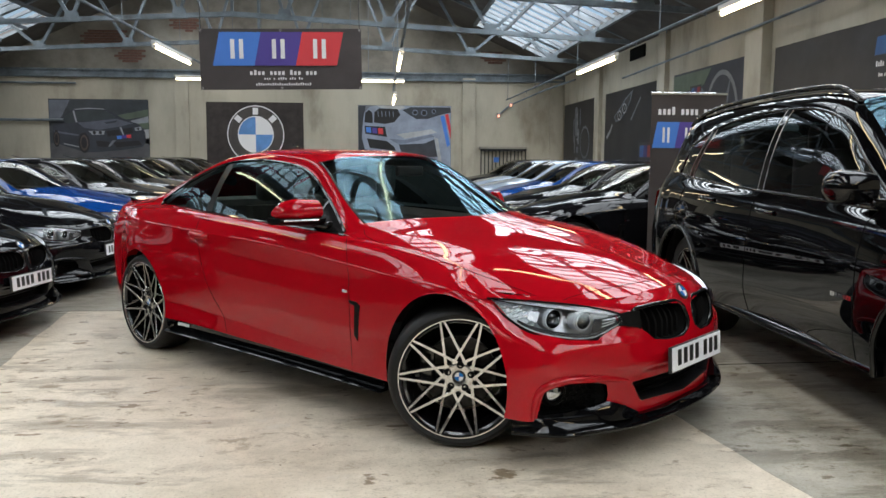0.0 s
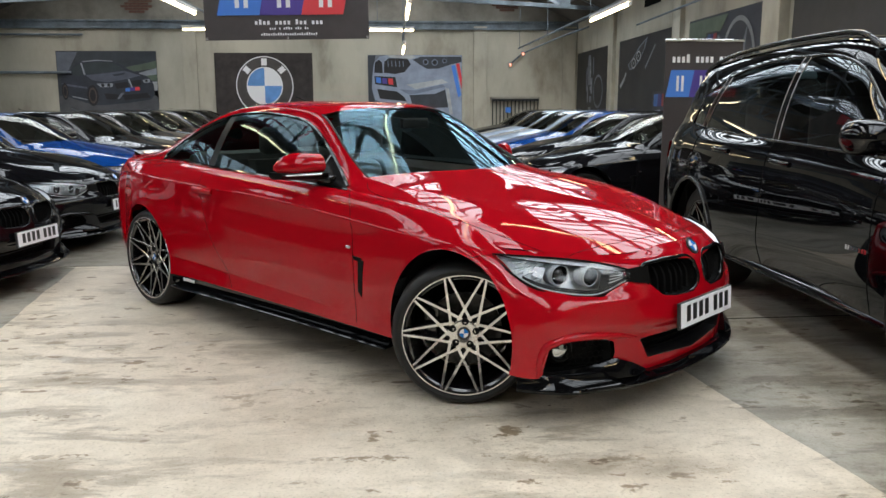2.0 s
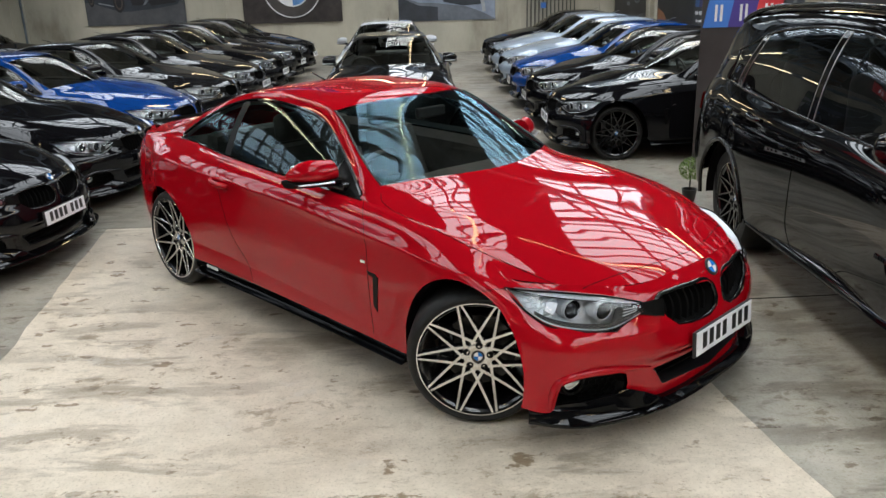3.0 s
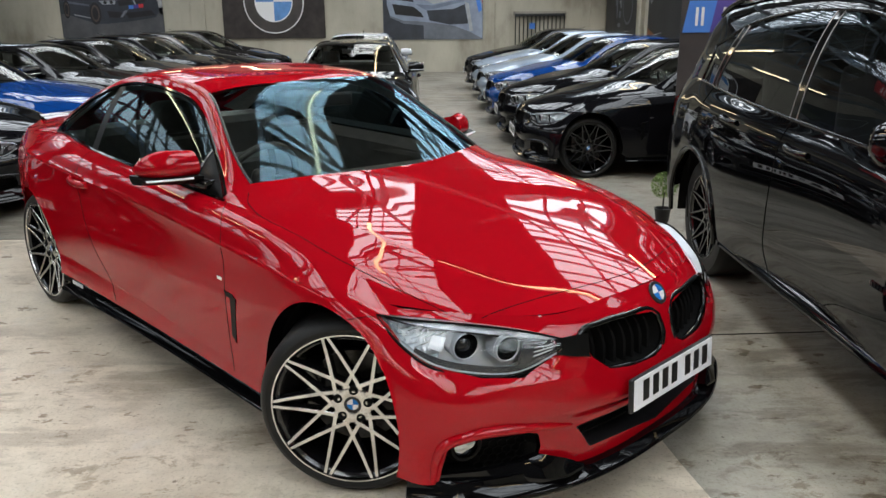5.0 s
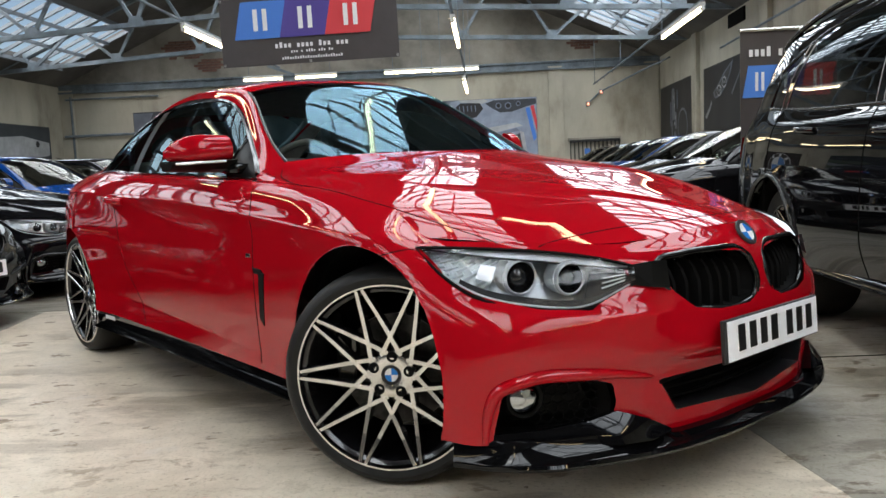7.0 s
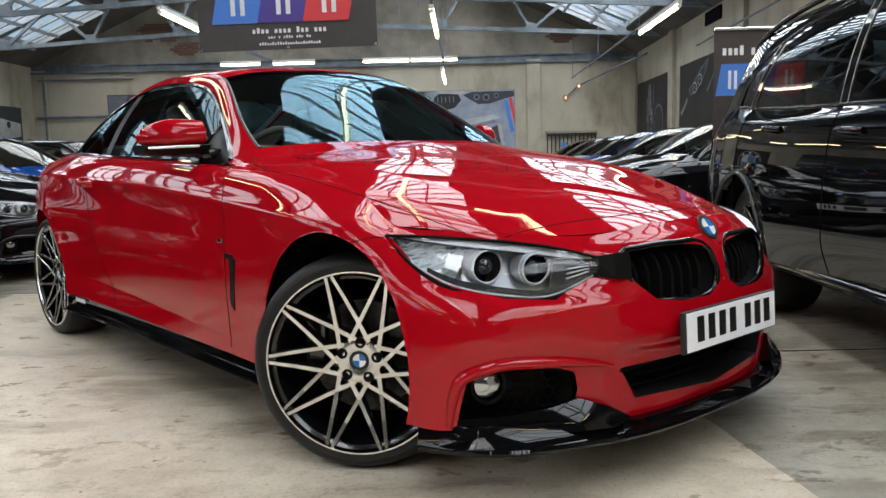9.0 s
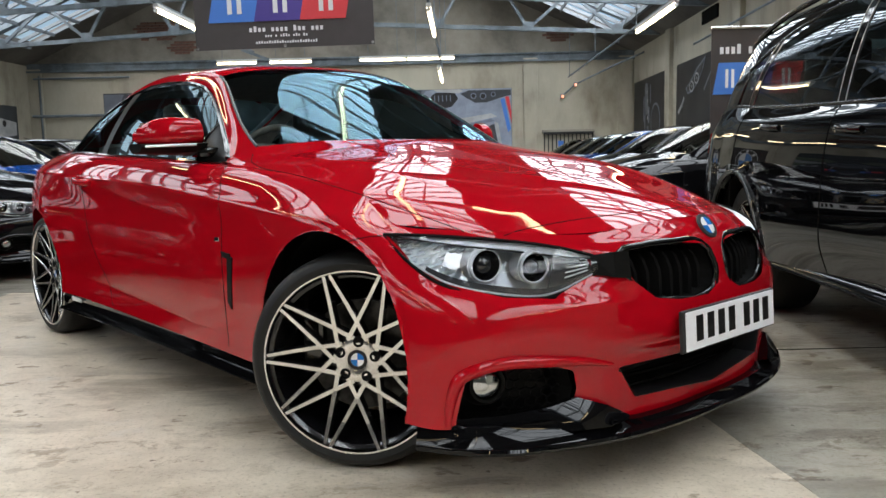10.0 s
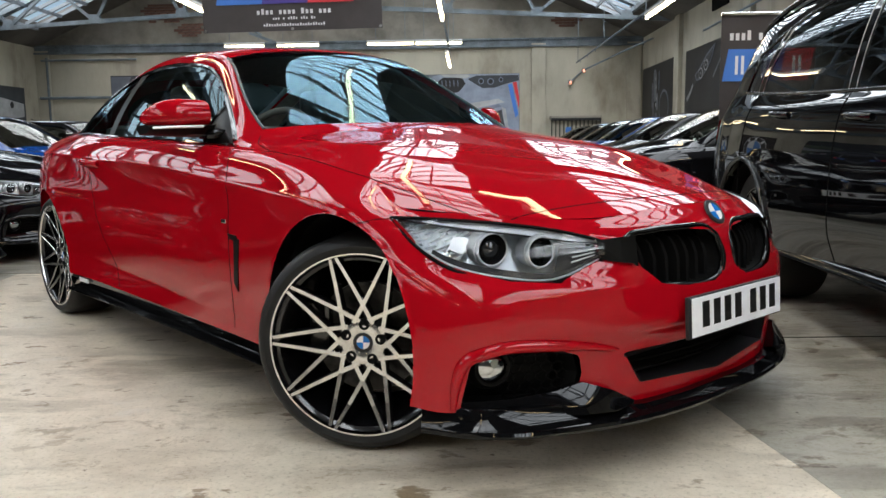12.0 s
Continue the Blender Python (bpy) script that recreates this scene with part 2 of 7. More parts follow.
M_CONCRETE = concrete()
M_WALL = mixed(material("old_cream_plaster", (0.6, 0.58, 0.5), 0.85), [(0.22, 0.195, 0.145), (0.41, 0.38, 0.305), (0.49, 0.46, 0.37)], 0.7, 9, (0.28, 0.6), bump=0.25, bump_scale=14, stretch=(1, 1, 0.45))
M_GABLE = mixed(material("dirty_brick_wall", (0.3, 0.26, 0.22), 0.9), [(0.13, 0.115, 0.095), (0.25, 0.23, 0.195), (0.35, 0.325, 0.275)], 0.9, 9, (0.3, 0.68), bump=0.4, bump_scale=20)
M_ROOF = mixed(material("dusty_roof_board", (0.3, 0.28, 0.26), 0.9), [(0.06, 0.055, 0.05), (0.13, 0.12, 0.11)], 0.8, 8, bump=0.2, bump_scale=12)
# dark tone of the unseen walls, added to keep reflections in the paint dark
M_UNSEEN_DARK = mixed(material("dark_unseen_wall", (0.06, 0.055, 0.05), 0.8), [(0.03, 0.028, 0.026), (0.07, 0.064, 0.058)], 1.2, 8, bump=0.2, bump_scale=12, stretch=(1, 1, 0.3))
M_TRUSS = mixed(material("blue_grey_steel_paint", (0.3, 0.36, 0.4), 0.55), [(0.07, 0.08, 0.085), (0.13, 0.16, 0.185), (0.20, 0.24, 0.27)], 2.2, 8, (0.3, 0.65), bump=0.15, bump_scale=40)
M_TUBE = glow("fluorescent_tube", (1.0, 0.77, 0.44), 18.0)
M_BATTEN = material("white_batten", (0.7, 0.7, 0.68), 0.5)
M_BANNER = mixed(material("dark_grey_vinyl", (0.05, 0.042, 0.042), 0.45), [(0.042, 0.035, 0.035), (0.06, 0.052, 0.052)], 1.5)
M_INK_W = material("white_print", (0.75, 0.75, 0.76), 0.5)
M_INK_B = material("blue_print", (0.06, 0.2, 0.62), 0.5)
M_INK_P = material("purple_print", (0.075, 0.05, 0.27), 0.5)
M_INK_R = material("red_print", (0.62, 0.045, 0.055), 0.5)

# ---- the hall ----
XL, XR, YB, YF = -12.2, 5.3, 25.0, -7.0
EAVE, RIDGE_X, RIDGE_Z = 3.8, -3.45, 7.7
SL = (RIDGE_Z - EAVE) / (XR - RIDGE_X)


def roof_z(x):
    return EAVE + SL * (min(x - XL, XR - x))


floor = link("floor", box(((XL + XR) / 2, (YB + YF) / 2, -0.15), (XR - XL + 0.6, YB - YF + 0.6, 0.30)), M_CONCRETE)
tagged(floor, "pale stained concrete floor with worn dark smears", "floor", kind="structure")
wall = link("wall_north", box(((XL + XR) / 2, YB + 0.15, EAVE / 2), (XR - XL + 0.6, 0.3, EAVE)), M_WALL)
tagged(wall, "old cream plastered wall with stains", "wall", kind="structure")
bm = bmesh.new()
add_poly(bm, [(XL - 0.3, YB + 0.02, EAVE), (XR + 0.3, YB + 0.02, EAVE), (RIDGE_X, YB + 0.02, RIDGE_Z + 0.1)], (0, 0.28, 0))
tagged(link("wall_gable", bm, M_GABLE), "dirty bare gable wall above the plaster", "wall", kind="structure")
# unseen end wall closing the hall, kept dark for the car's reflections
bm = bmesh.new()
add_poly(bm, [(XL - 0.3, YF - 0.3, 0), (XR + 0.3, YF - 0.3, 0), (XR + 0.3, YF - 0.3, EAVE), (RIDGE_X, YF - 0.3, RIDGE_Z + 0.1), (XL - 0.3, YF - 0.3, EAVE)], (0, 0.3, 0))
tagged(link("wall_south", bm, M_UNSEEN_DARK), "unseen end wall, added dark to deepen the cars' reflections", "wall", kind="structure")
tagged(link("wall_east", box((XR + 0.15, (YB + YF) / 2, EAVE / 2), (0.3, YB - YF, EAVE)), M_WALL), "cream plastered side wall with posters", "wall", kind="structure")
tagged(link("wall_west", box((XL - 0.15, (YB + 18) / 2, EAVE / 2), (0.3, YB - 18, EAVE)), M_WALL), "cream plastered side wall", "wall", kind="structure")
# out of view: added dark stretch that the red flank mirrors
tagged(link("wall_west_unseen", box((XL - 0.15, (18 + YF) / 2, EAVE / 2), (0.3, 18 - YF, EAVE)), M_UNSEEN_DARK), "unseen stretch of side wall, added dark to deepen the cars' reflections", "wall", kind="structure")

# roof slopes with long glazed bands
SKY_WATTS = 1450
SKY_Y = [(-6.0, 2.6), (4.2, 13.0), (14.6, 23.6)]
SKY_R, SKY_L = ((-1.25, 0.75), (2.35, 4.45)), ((-11.35, -9.25), (-7.2, -5.2))


def slope(name, xa, xb, band):
    """One roof slope from the eave xa to the ridge xb, with openings for the glazed bands."""
    bm = bmesh.new()
    xs = sorted({xa, xb, *[v for b in band for v in b]})
    ys = sorted({YF - 0.3, YB + 0.3, *[v for y in SKY_Y for v in y]})
    for i in range(len(xs) - 1):
        for j in range(len(ys) - 1):
            cx, cy = (xs[i] + xs[i + 1]) / 2, (ys[j] + ys[j + 1]) / 2
            if any(a < cx < b for a, b in band) and any(a < cy < b for a, b in SKY_Y):
                continue
            add_poly(bm, [(xs[i], ys[j], roof_z(xs[i])), (xs[i + 1], ys[j], roof_z(xs[i + 1])), (xs[i + 1], ys[j + 1], roof_z(xs[i + 1])), (xs[i], ys[j + 1], roof_z(xs[i]))], (0, 0, 0.12))
    return tagged(link(name, bm, M_ROOF), "dusty boarded roof slope with glazed bands", "ceiling", kind="structure")


slope("ceiling_east", RIDGE_X, XR + 0.3, SKY_R)
slope("ceiling_west", XL - 0.3, RIDGE_X, SKY_L)
M_BAR = material("glazing_bar_paint", (0.16, 0.18, 0.2), 0.6)
for side, bands in (("east", SKY_R), ("west", SKY_L)):
    up = SL if side == "west" else -SL
    ang = math.degrees(math.atan(up))
    for a, b in bands:
        ex = (b - a) / 2
        for y0, y1 in SKY_Y:
            sl = empty("roof_window", pose((a + b) / 2, (y0 + y1) / 2, roof_z((a + b) / 2)))
            tagged(sl, "long glazed roof window with dark painted glazing bars", "skylight", "roof windows", "structure")
            ey = (y1 - y0) / 2
            for i in range(17):
                y = -ey + 2 * ey * i / 16
                part("glazing_bar", add_bar(bmesh.new(), (-ex, y, -up * ex), (ex, y, up * ex), 0.06, 0.08), M_BAR, sl)
            for i in range(4):
                x = -ex + 2 * ex * i / 3
                part("purlin", add_bar(bmesh.new(), (x, -ey, up * x - 0.05), (x, ey, up * x - 0.05), 0.08 if i in (0, 3) else 0.035, 0.09), M_BAR, sl)
        yc, yl = (SKY_Y[0][0] + SKY_Y[-1][1]) / 2, SKY_Y[-1][1] - SKY_Y[0][0]
        area("daylight", pose((a + b) / 2, yc, roof_z((a + b) / 2) + 0.45, 0, -ang, 0), 2 * ex / math.cos(radians(ang)) + 0.3, yl, SKY_WATTS * (0.62 if b < -9 else 0.85 if b < 0 else 1.15), (0.90, 0.96, 1.0))

# steel trusses across the hall
def truss(y):
    t = empty("roof_truss", pose(RIDGE_X, y, EAVE))
    tagged(t, "blue-grey painted riveted steel roof truss", "roof truss", "roof trusses")
    half = XR - RIDGE_X
    rise = 0.45
    L = lambda s: Vector((s * half, 0, 0.05))
    top = Vector((0, 0, RIDGE_Z - EAVE - 0.12))
    mid = Vector((0, 0, 0.05 + rise))
    for s in (-1, 1):
        bm = bmesh.new()
        add_bar(bm, L(s), mid, 0.09, 0.10)
        part("tie", bm, M_TRUSS, t)
        bm = bmesh.new()
        add_bar(bm, L(s) + Vector((0, 0, 0.02)), top, 0.10, 0.13)
        part("rafter", bm, M_TRUSS, t)
        n = 4
        for i in range(n):
            lo = L(s).lerp(mid, (i + 0.5) / n)
            hi1 = L(s).lerp(top, (i + 0.05) / n if i else 0.1)
            hi2 = L(s).lerp(top, (i + 0.95) / n)
            for h in (hi1, hi2):
                bm = bmesh.new()
                add_bar(bm, lo, h, 0.06, 0.07)
                part("strut", bm, M_TRUSS, t)
            bm = bmesh.new()
            for o in (-0.05, 0.05):
                add_poly(bm, [lo + Vector((-0.17, o, -0.05)), lo + Vector((0.17, o, -0.05)), lo + Vector((0.11, o, 0.17)), lo + Vector((-0.11, o, 0.17))], (0, 0.012, 0))
            part("gusset", bm, M_TRUSS, t)
    bm = bmesh.new()
    add_bar(bm, mid, top, 0.06, 0.06)
    part("king_rod", bm, M_TRUSS, t)
    return t


t0 = truss(-5.5)
for y in (-1.6, 2.3, 6.2, 10.1, 14.2, 18.0, 21.8):
    copy_thing(t0, pose(RIDGE_X, y, EAVE))

# ---- cars ----
def along(P, t, n, breaks=()):
    """Smooth curves through the rows of P at the knots t, n steps a span; the curve may bend sharply at breaks."""
    P = np.asarray(P, float)
    m = len(P)
    h = np.diff(t)
    shape = (-1,) + (1,) * (P.ndim - 1)
    dl = np.diff(P, axis=0) / h.reshape(shape)
    L, R = np.empty_like(P), np.empty_like(P)
    for i in range(m):
        if i == 0:
            L[i] = R[i] = dl[0]
        elif i == m - 1:
            L[i] = R[i] = dl[-1]
        elif i in breaks:
            L[i], R[i] = dl[i - 1], dl[i]
        else:
            L[i] = R[i] = (h[i] * dl[i - 1] + h[i - 1] * dl[i]) / (h[i] + h[i - 1])
    out = []
    for i in range(m - 1):
        for k in range(n):
            s = k / n
            a, b = 2 * s**3 - 3 * s**2 + 1, s**3 - 2 * s**2 + s
            c, e = -2 * s**3 + 3 * s**2, s**3 - s**2
            out.append(a * P[i] + b * h[i] * R[i] + c * P[i + 1] + e * h[i] * L[i + 1])
    out.append(P[-1])
    return np.array(out)


def net(P, nu, nv, bu=(), bv=()):
    """A fine grid through a grid of control points."""
    P = np.asarray(P, float)
    tu = np.r_[0, np.cumsum(np.linalg.norm(np.diff(P, axis=0), axis=2).mean(1) + 1e-3)]
    tv = np.r_[0, np.cumsum(np.linalg.norm(np.diff(P, axis=1), axis=2).mean(0) + 1e-3)]
    F = along(P, tu, nu, bu)
    return along(F.transpose(1, 0, 2), tv, nv, bv).transpose(1, 0, 2)


def lengths(D):
    """Distances along the first axis of a grid, taken over the mean of its rows."""
    return np.r_[0, np.cumsum(np.linalg.norm(np.diff(D, axis=0), axis=2).mean(1) + 1e-5)]


def fair(F, waves, pins=(), breaks=(), hold=400.0):
    """Smooths a grid along its first axis: takes out waves shorter than the given length, keeps the pinned rows, may bend at breaks."""
    n = len(F)
    t = lengths(F)
    waves = np.broadcast_to(np.asarray(waves, float), n)
    w = np.gradient(t)
    w = w * np.where(np.isin(np.arange(n), list(pins)), hold, 1.0)
    A = np.diag(w)
    for i in range(n - 3):
        if any(i < b < i + 3 for b in breaks):
            continue
        tt = t[i : i + 4]
        d = np.array([6.0 / np.prod([tt[k] - tt[q] for q in range(4) if q != k]) for k in range(4)])
        lam = (waves[i : i + 4].min() / (2 * math.pi)) ** 6
        A[i : i + 4, i : i + 4] += lam * (tt[2] - tt[1]) * np.outer(d, d)
    return np.linalg.solve(A, (w[:, None] * F.reshape(n, -1))).reshape(F.shape)


def fair_whole(P, waves, pins=()):
    """Smooths half a panel across the car, together with its mirror image; the last column is the car's middle."""
    Q = P.transpose(1, 0, 2)
    M = Q[-2::-1] * np.array((1, -1, 1))
    n = len(Q)
    full = fair(np.concatenate([Q, M]), waves, [k for k in pins] + [2 * n - 2 - k for k in pins])
    out = full[:n].transpose(1, 0, 2).copy()
    out[:, -1, 1] = 0
    return out


def inside(poly, a, b):
    hit = False
    for (x0, y0), (x1, y1) in zip(poly, poly[1:] + poly[:1]):
        if (y0 > b) != (y1 > b) and a < (x1 - x0) * (b - y0) / (y1 - y0) + x0:
            hit = not hit
    return hit


def bulge(T, i0, i1, nv, depth):
    """Rounds the side glass of a car outwards between its lower and upper edge."""
    f = np.sin(np.linspace(0, math.pi, nv + 1))
    e = np.clip(np.minimum(np.arange(i1 - i0 + 1), np.arange(i1 - i0 + 1)[::-1]) / 10, 0, 1)
    T[i0 : i1 + 1, : nv + 1, 1] += depth * e[:, None] * f[None]


class Shell:
    """The skin of a car, mirrored about its middle, cut into panels."""

    def __init__(self):
        self.faces = {}

    def add(self, F, nu, nv, name_of, arches=(), holes=()):
        F = F.copy()
        ni, nj = F.shape[:2]
        gone = np.zeros((ni, nj), bool)
        for ax, az, rx, rz in arches:
            dx, dz = F[..., 0] - ax, F[..., 2] - az
            dist = np.hypot(dx / rx, dz / rz)
            inn = (dist < 1) & (F[..., 1] > 0.5)
            edge = np.zeros_like(inn)
            out = ~inn
            for si in (-1, 0, 1):
                for sj in (-1, 0, 1):
                    edge |= np.roll(np.roll(out, si, 0), sj, 1)
            edge &= inn
            k = 1 / np.maximum(dist, 1e-6)
            F[..., 0] = np.where(edge, ax + dx * k, F[..., 0])
            F[..., 2] = np.where(edge, az + dz * k, F[..., 2])
            gone |= inn & ~edge
        for poly in holes:
            inn = np.zeros((ni, nj), bool)
            for i in range(ni):
                for j in range(nj):
                    p = F[i, j]
                    inn[i, j] = p[0] > 0.05 and inside(poly, p[1], p[2])
            edge = np.zeros_like(inn)
            for si in (-1, 0, 1):
                for sj in (-1, 0, 1):
                    edge |= np.roll(np.roll(~inn, si, 0), sj, 1)
            edge &= inn
            G = F.copy()
            for i, j in zip(*np.nonzero(edge)):
                p = G[i, j]
                best = None
                for (y0, z0), (y1, z1) in zip(poly, poly[1:] + poly[:1]):
                    if abs(y0) < 1e-6 and abs(y1) < 1e-6:
                        continue
                    l2 = (y1 - y0) ** 2 + (z1 - z0) ** 2
                    f = min(1, max(0, ((p[1] - y0) * (y1 - y0) + (p[2] - z0) * (z1 - z0)) / l2))
                    q = (y0 + f * (y1 - y0), z0 + f * (z1 - z0))
                    dd = math.hypot(q[0] - p[1], q[1] - p[2])
                    if best is None or dd < best[0]:
                        best = (dd, q)
                y, z = best[1]
                # slide on the skin towards the outline
                ii, jj = min(max(i, 1), ni - 2), min(max(j, 1), nj - 2)
                du, dv = (G[ii + 1, jj] - G[ii - 1, jj]) / 2, (G[ii, jj + 1] - G[ii, jj - 1]) / 2
                A = np.array([[du[1], dv[1]], [du[2], dv[2]]])
                if abs(np.linalg.det(A)) > 1e-9:
                    c = np.clip(np.linalg.solve(A, [y - p[1], z - p[2]]), -2, 2)
                    F[i, j] = p + c[0] * du + c[1] * dv
            gone |= inn & ~edge
        for i in range(ni - 1):
            for j in range(nj - 1):
                nm = name_of(i // nu, j // nv)
                if nm is None:
                    continue
                q = (F[i, j], F[i + 1, j], F[i + 1, j + 1], F[i, j + 1])
                ids = ((i, j), (i + 1, j), (i + 1, j + 1), (i, j + 1))
                if any(gone[a] for a in ids):
                    continue
                if arches:
                    c = sum(q) / 4
                    if any(math.hypot((c[0] - ax) / rx, (c[2] - az) / rz) < 0.998 and c[1] > 0.5 for ax, az, rx, rz in arches):
                        continue
                if holes:
                    c = sum(q) / 4
                    if c[0] > 0.05 and any(inside(h, c[1], c[2]) for h in holes):
                        continue
                    if max(np.linalg.norm(q[0] - q[2]), np.linalg.norm(q[1] - q[3])) < 1e-4:
                        continue
                self.faces.setdefault(nm, []).append(q)

    def bm(self, name, sides=(1, -1)):
        bm = bmesh.new()
        for s in sides:
            for q in self.faces.get(name, ()):
                vs = [bm.verts.new((p[0], p[1] * s, p[2])) for p in (q if s > 0 else q[::-1])]
                bm.faces.new(vs)
        bmesh.ops.remove_doubles(bm, verts=bm.verts, dist=0.0006)
        bmesh.ops.dissolve_degenerate(bm, edges=bm.edges, dist=0.0003)
        return bm


def mirrored(pts, s):
    return [(p[0], p[1] * s, p[2]) for p in pts]


def curve(pts, n=6):
    P = np.array(pts, float)
    t = np.r_[0, np.cumsum(np.linalg.norm(np.diff(P, axis=0), axis=1) + 1e-6)]
    return [Vector(p) for p in along(P, t, n)]


def ribbon(bm, A, B):
    """Quads between two rows of points."""
    a = [bm.verts.new(p) for p in A]
    b = [bm.verts.new(p) for p in B]
    for i in range(len(a) - 1):
        bm.faces.new((a[i], a[i + 1], b[i + 1], b[i]))
    return bm


def loft(bm, rings, cap=True):
    rows = [[bm.verts.new(p) for p in r] for r in rings]
    n = len(rows[0])
    for a, b in zip(rows, rows[1:]):
        for k in range(n):
            bm.faces.new((a[k], a[(k + 1) % n], b[(k + 1) % n], b[k]))
    if cap:
        bm.faces.new(rows[0][::-1])
        bm.faces.new(rows[-1])
    return bm


def lathe(bm, prof, seg=64, m=None):
    """Turns a profile of (radius, along) round the y axis."""
    rows = []
    for k in range(seg):
        a = 2 * math.pi * k / seg
        rows.append([bm.verts.new((m or Matrix()) @ Vector((r * math.cos(a), y, r * math.sin(a)))) for r, y in prof])
    for k in range(seg):
        a, b = rows[k], rows[(k + 1) % seg]
        for i in range(len(prof) - 1):
            bm.faces.new((a[i], a[i + 1], b[i + 1], b[i]))
    return bm


def roundel(parent, m, r, ring):
    """A round badge of four coloured quarters in a dark ring."""
    bm = bmesh.new()
    lathe(bm, [(0.0001, 0.0005), (r * 0.72, 0.0005), (r * 0.74, 0.003), (r * 0.96, 0.003), (r, 0.001), (r, -0.003)], 32, m)
    badge = part("badge", bm, ring, parent, "round badge with blue and white quarters", 40)
    for k in range(4):
        bm = bmesh.new()
        pts = [(0, 0.0032, 0)] + [(r * 0.70 * math.cos(a), 0.0032 - 0.0, r * 0.70 * math.sin(a)) for a in [math.pi / 2 * (k + i / 6) for i in range(7)]]
        add_poly(bm, [m @ Vector(p) for p in pts])
        part("quarter", bm, M_INK_BLUE if k % 2 else M_WHITE, badge)
    return badge


M_SATIN = mixed(material("satin_black_plastic", (0.004, 0.004, 0.004), 0.35, Specular_IOR_Level=0.10), [(0.003, 0.003, 0.003), (0.006, 0.006, 0.006)], 5)
M_SLAT = material("dark_projector_glass", (0.012, 0.013, 0.015), 0.05, Coat_Weight=0.5)
M_INK_BLUE = material("badge_blue", (0.02, 0.18, 0.55), 0.25)
M_HUBBLACK = material("black_alloy_paint", (0.006, 0.006, 0.007), 0.18, 0.0, Coat_Weight=0.6)
M_DISC = mixed(material("brake_disc_steel", (0.3, 0.29, 0.28), 0.35, 1.0), [(0.025, 0.025, 0.024), (0.06, 0.059, 0.058)], 30)
M_BOWL = material("headlight_bowl", (0.90, 0.94, 0.97), 0.36, 0.6)
M_FOG = material("fog_lamp_glass", (0.5, 0.52, 0.54), 0.12, 1.0)
M_BOWLDARK = material("headlight_bezel", (0.03, 0.03, 0.033), 0.25)
M_BOWLGREY = material("headlight_housing", (0.50, 0.53, 0.56), 0.28, 0.6)
M_BROW = material("white_light_guide", (0.82, 0.86, 0.9), 0.25)
M_RING = material("light_ring", (0.8, 0.82, 0.85), 0.15, 0.3)
M_DARK = material("dark_underside", (0.005, 0.005, 0.005), 0.9, Specular_IOR_Level=0.1)
M_PLATE_W = mixed(material("white_plate", (0.88, 0.88, 0.9), 0.3), [(0.86, 0.86, 0.88), (0.91, 0.91, 0.93)], 12)
M_PLATE_K = material("black_characters", (0.01, 0.01, 0.01), 0.4)
M_TAIL = material("red_tail_lens", (0.25, 0.005, 0.005), 0.08)


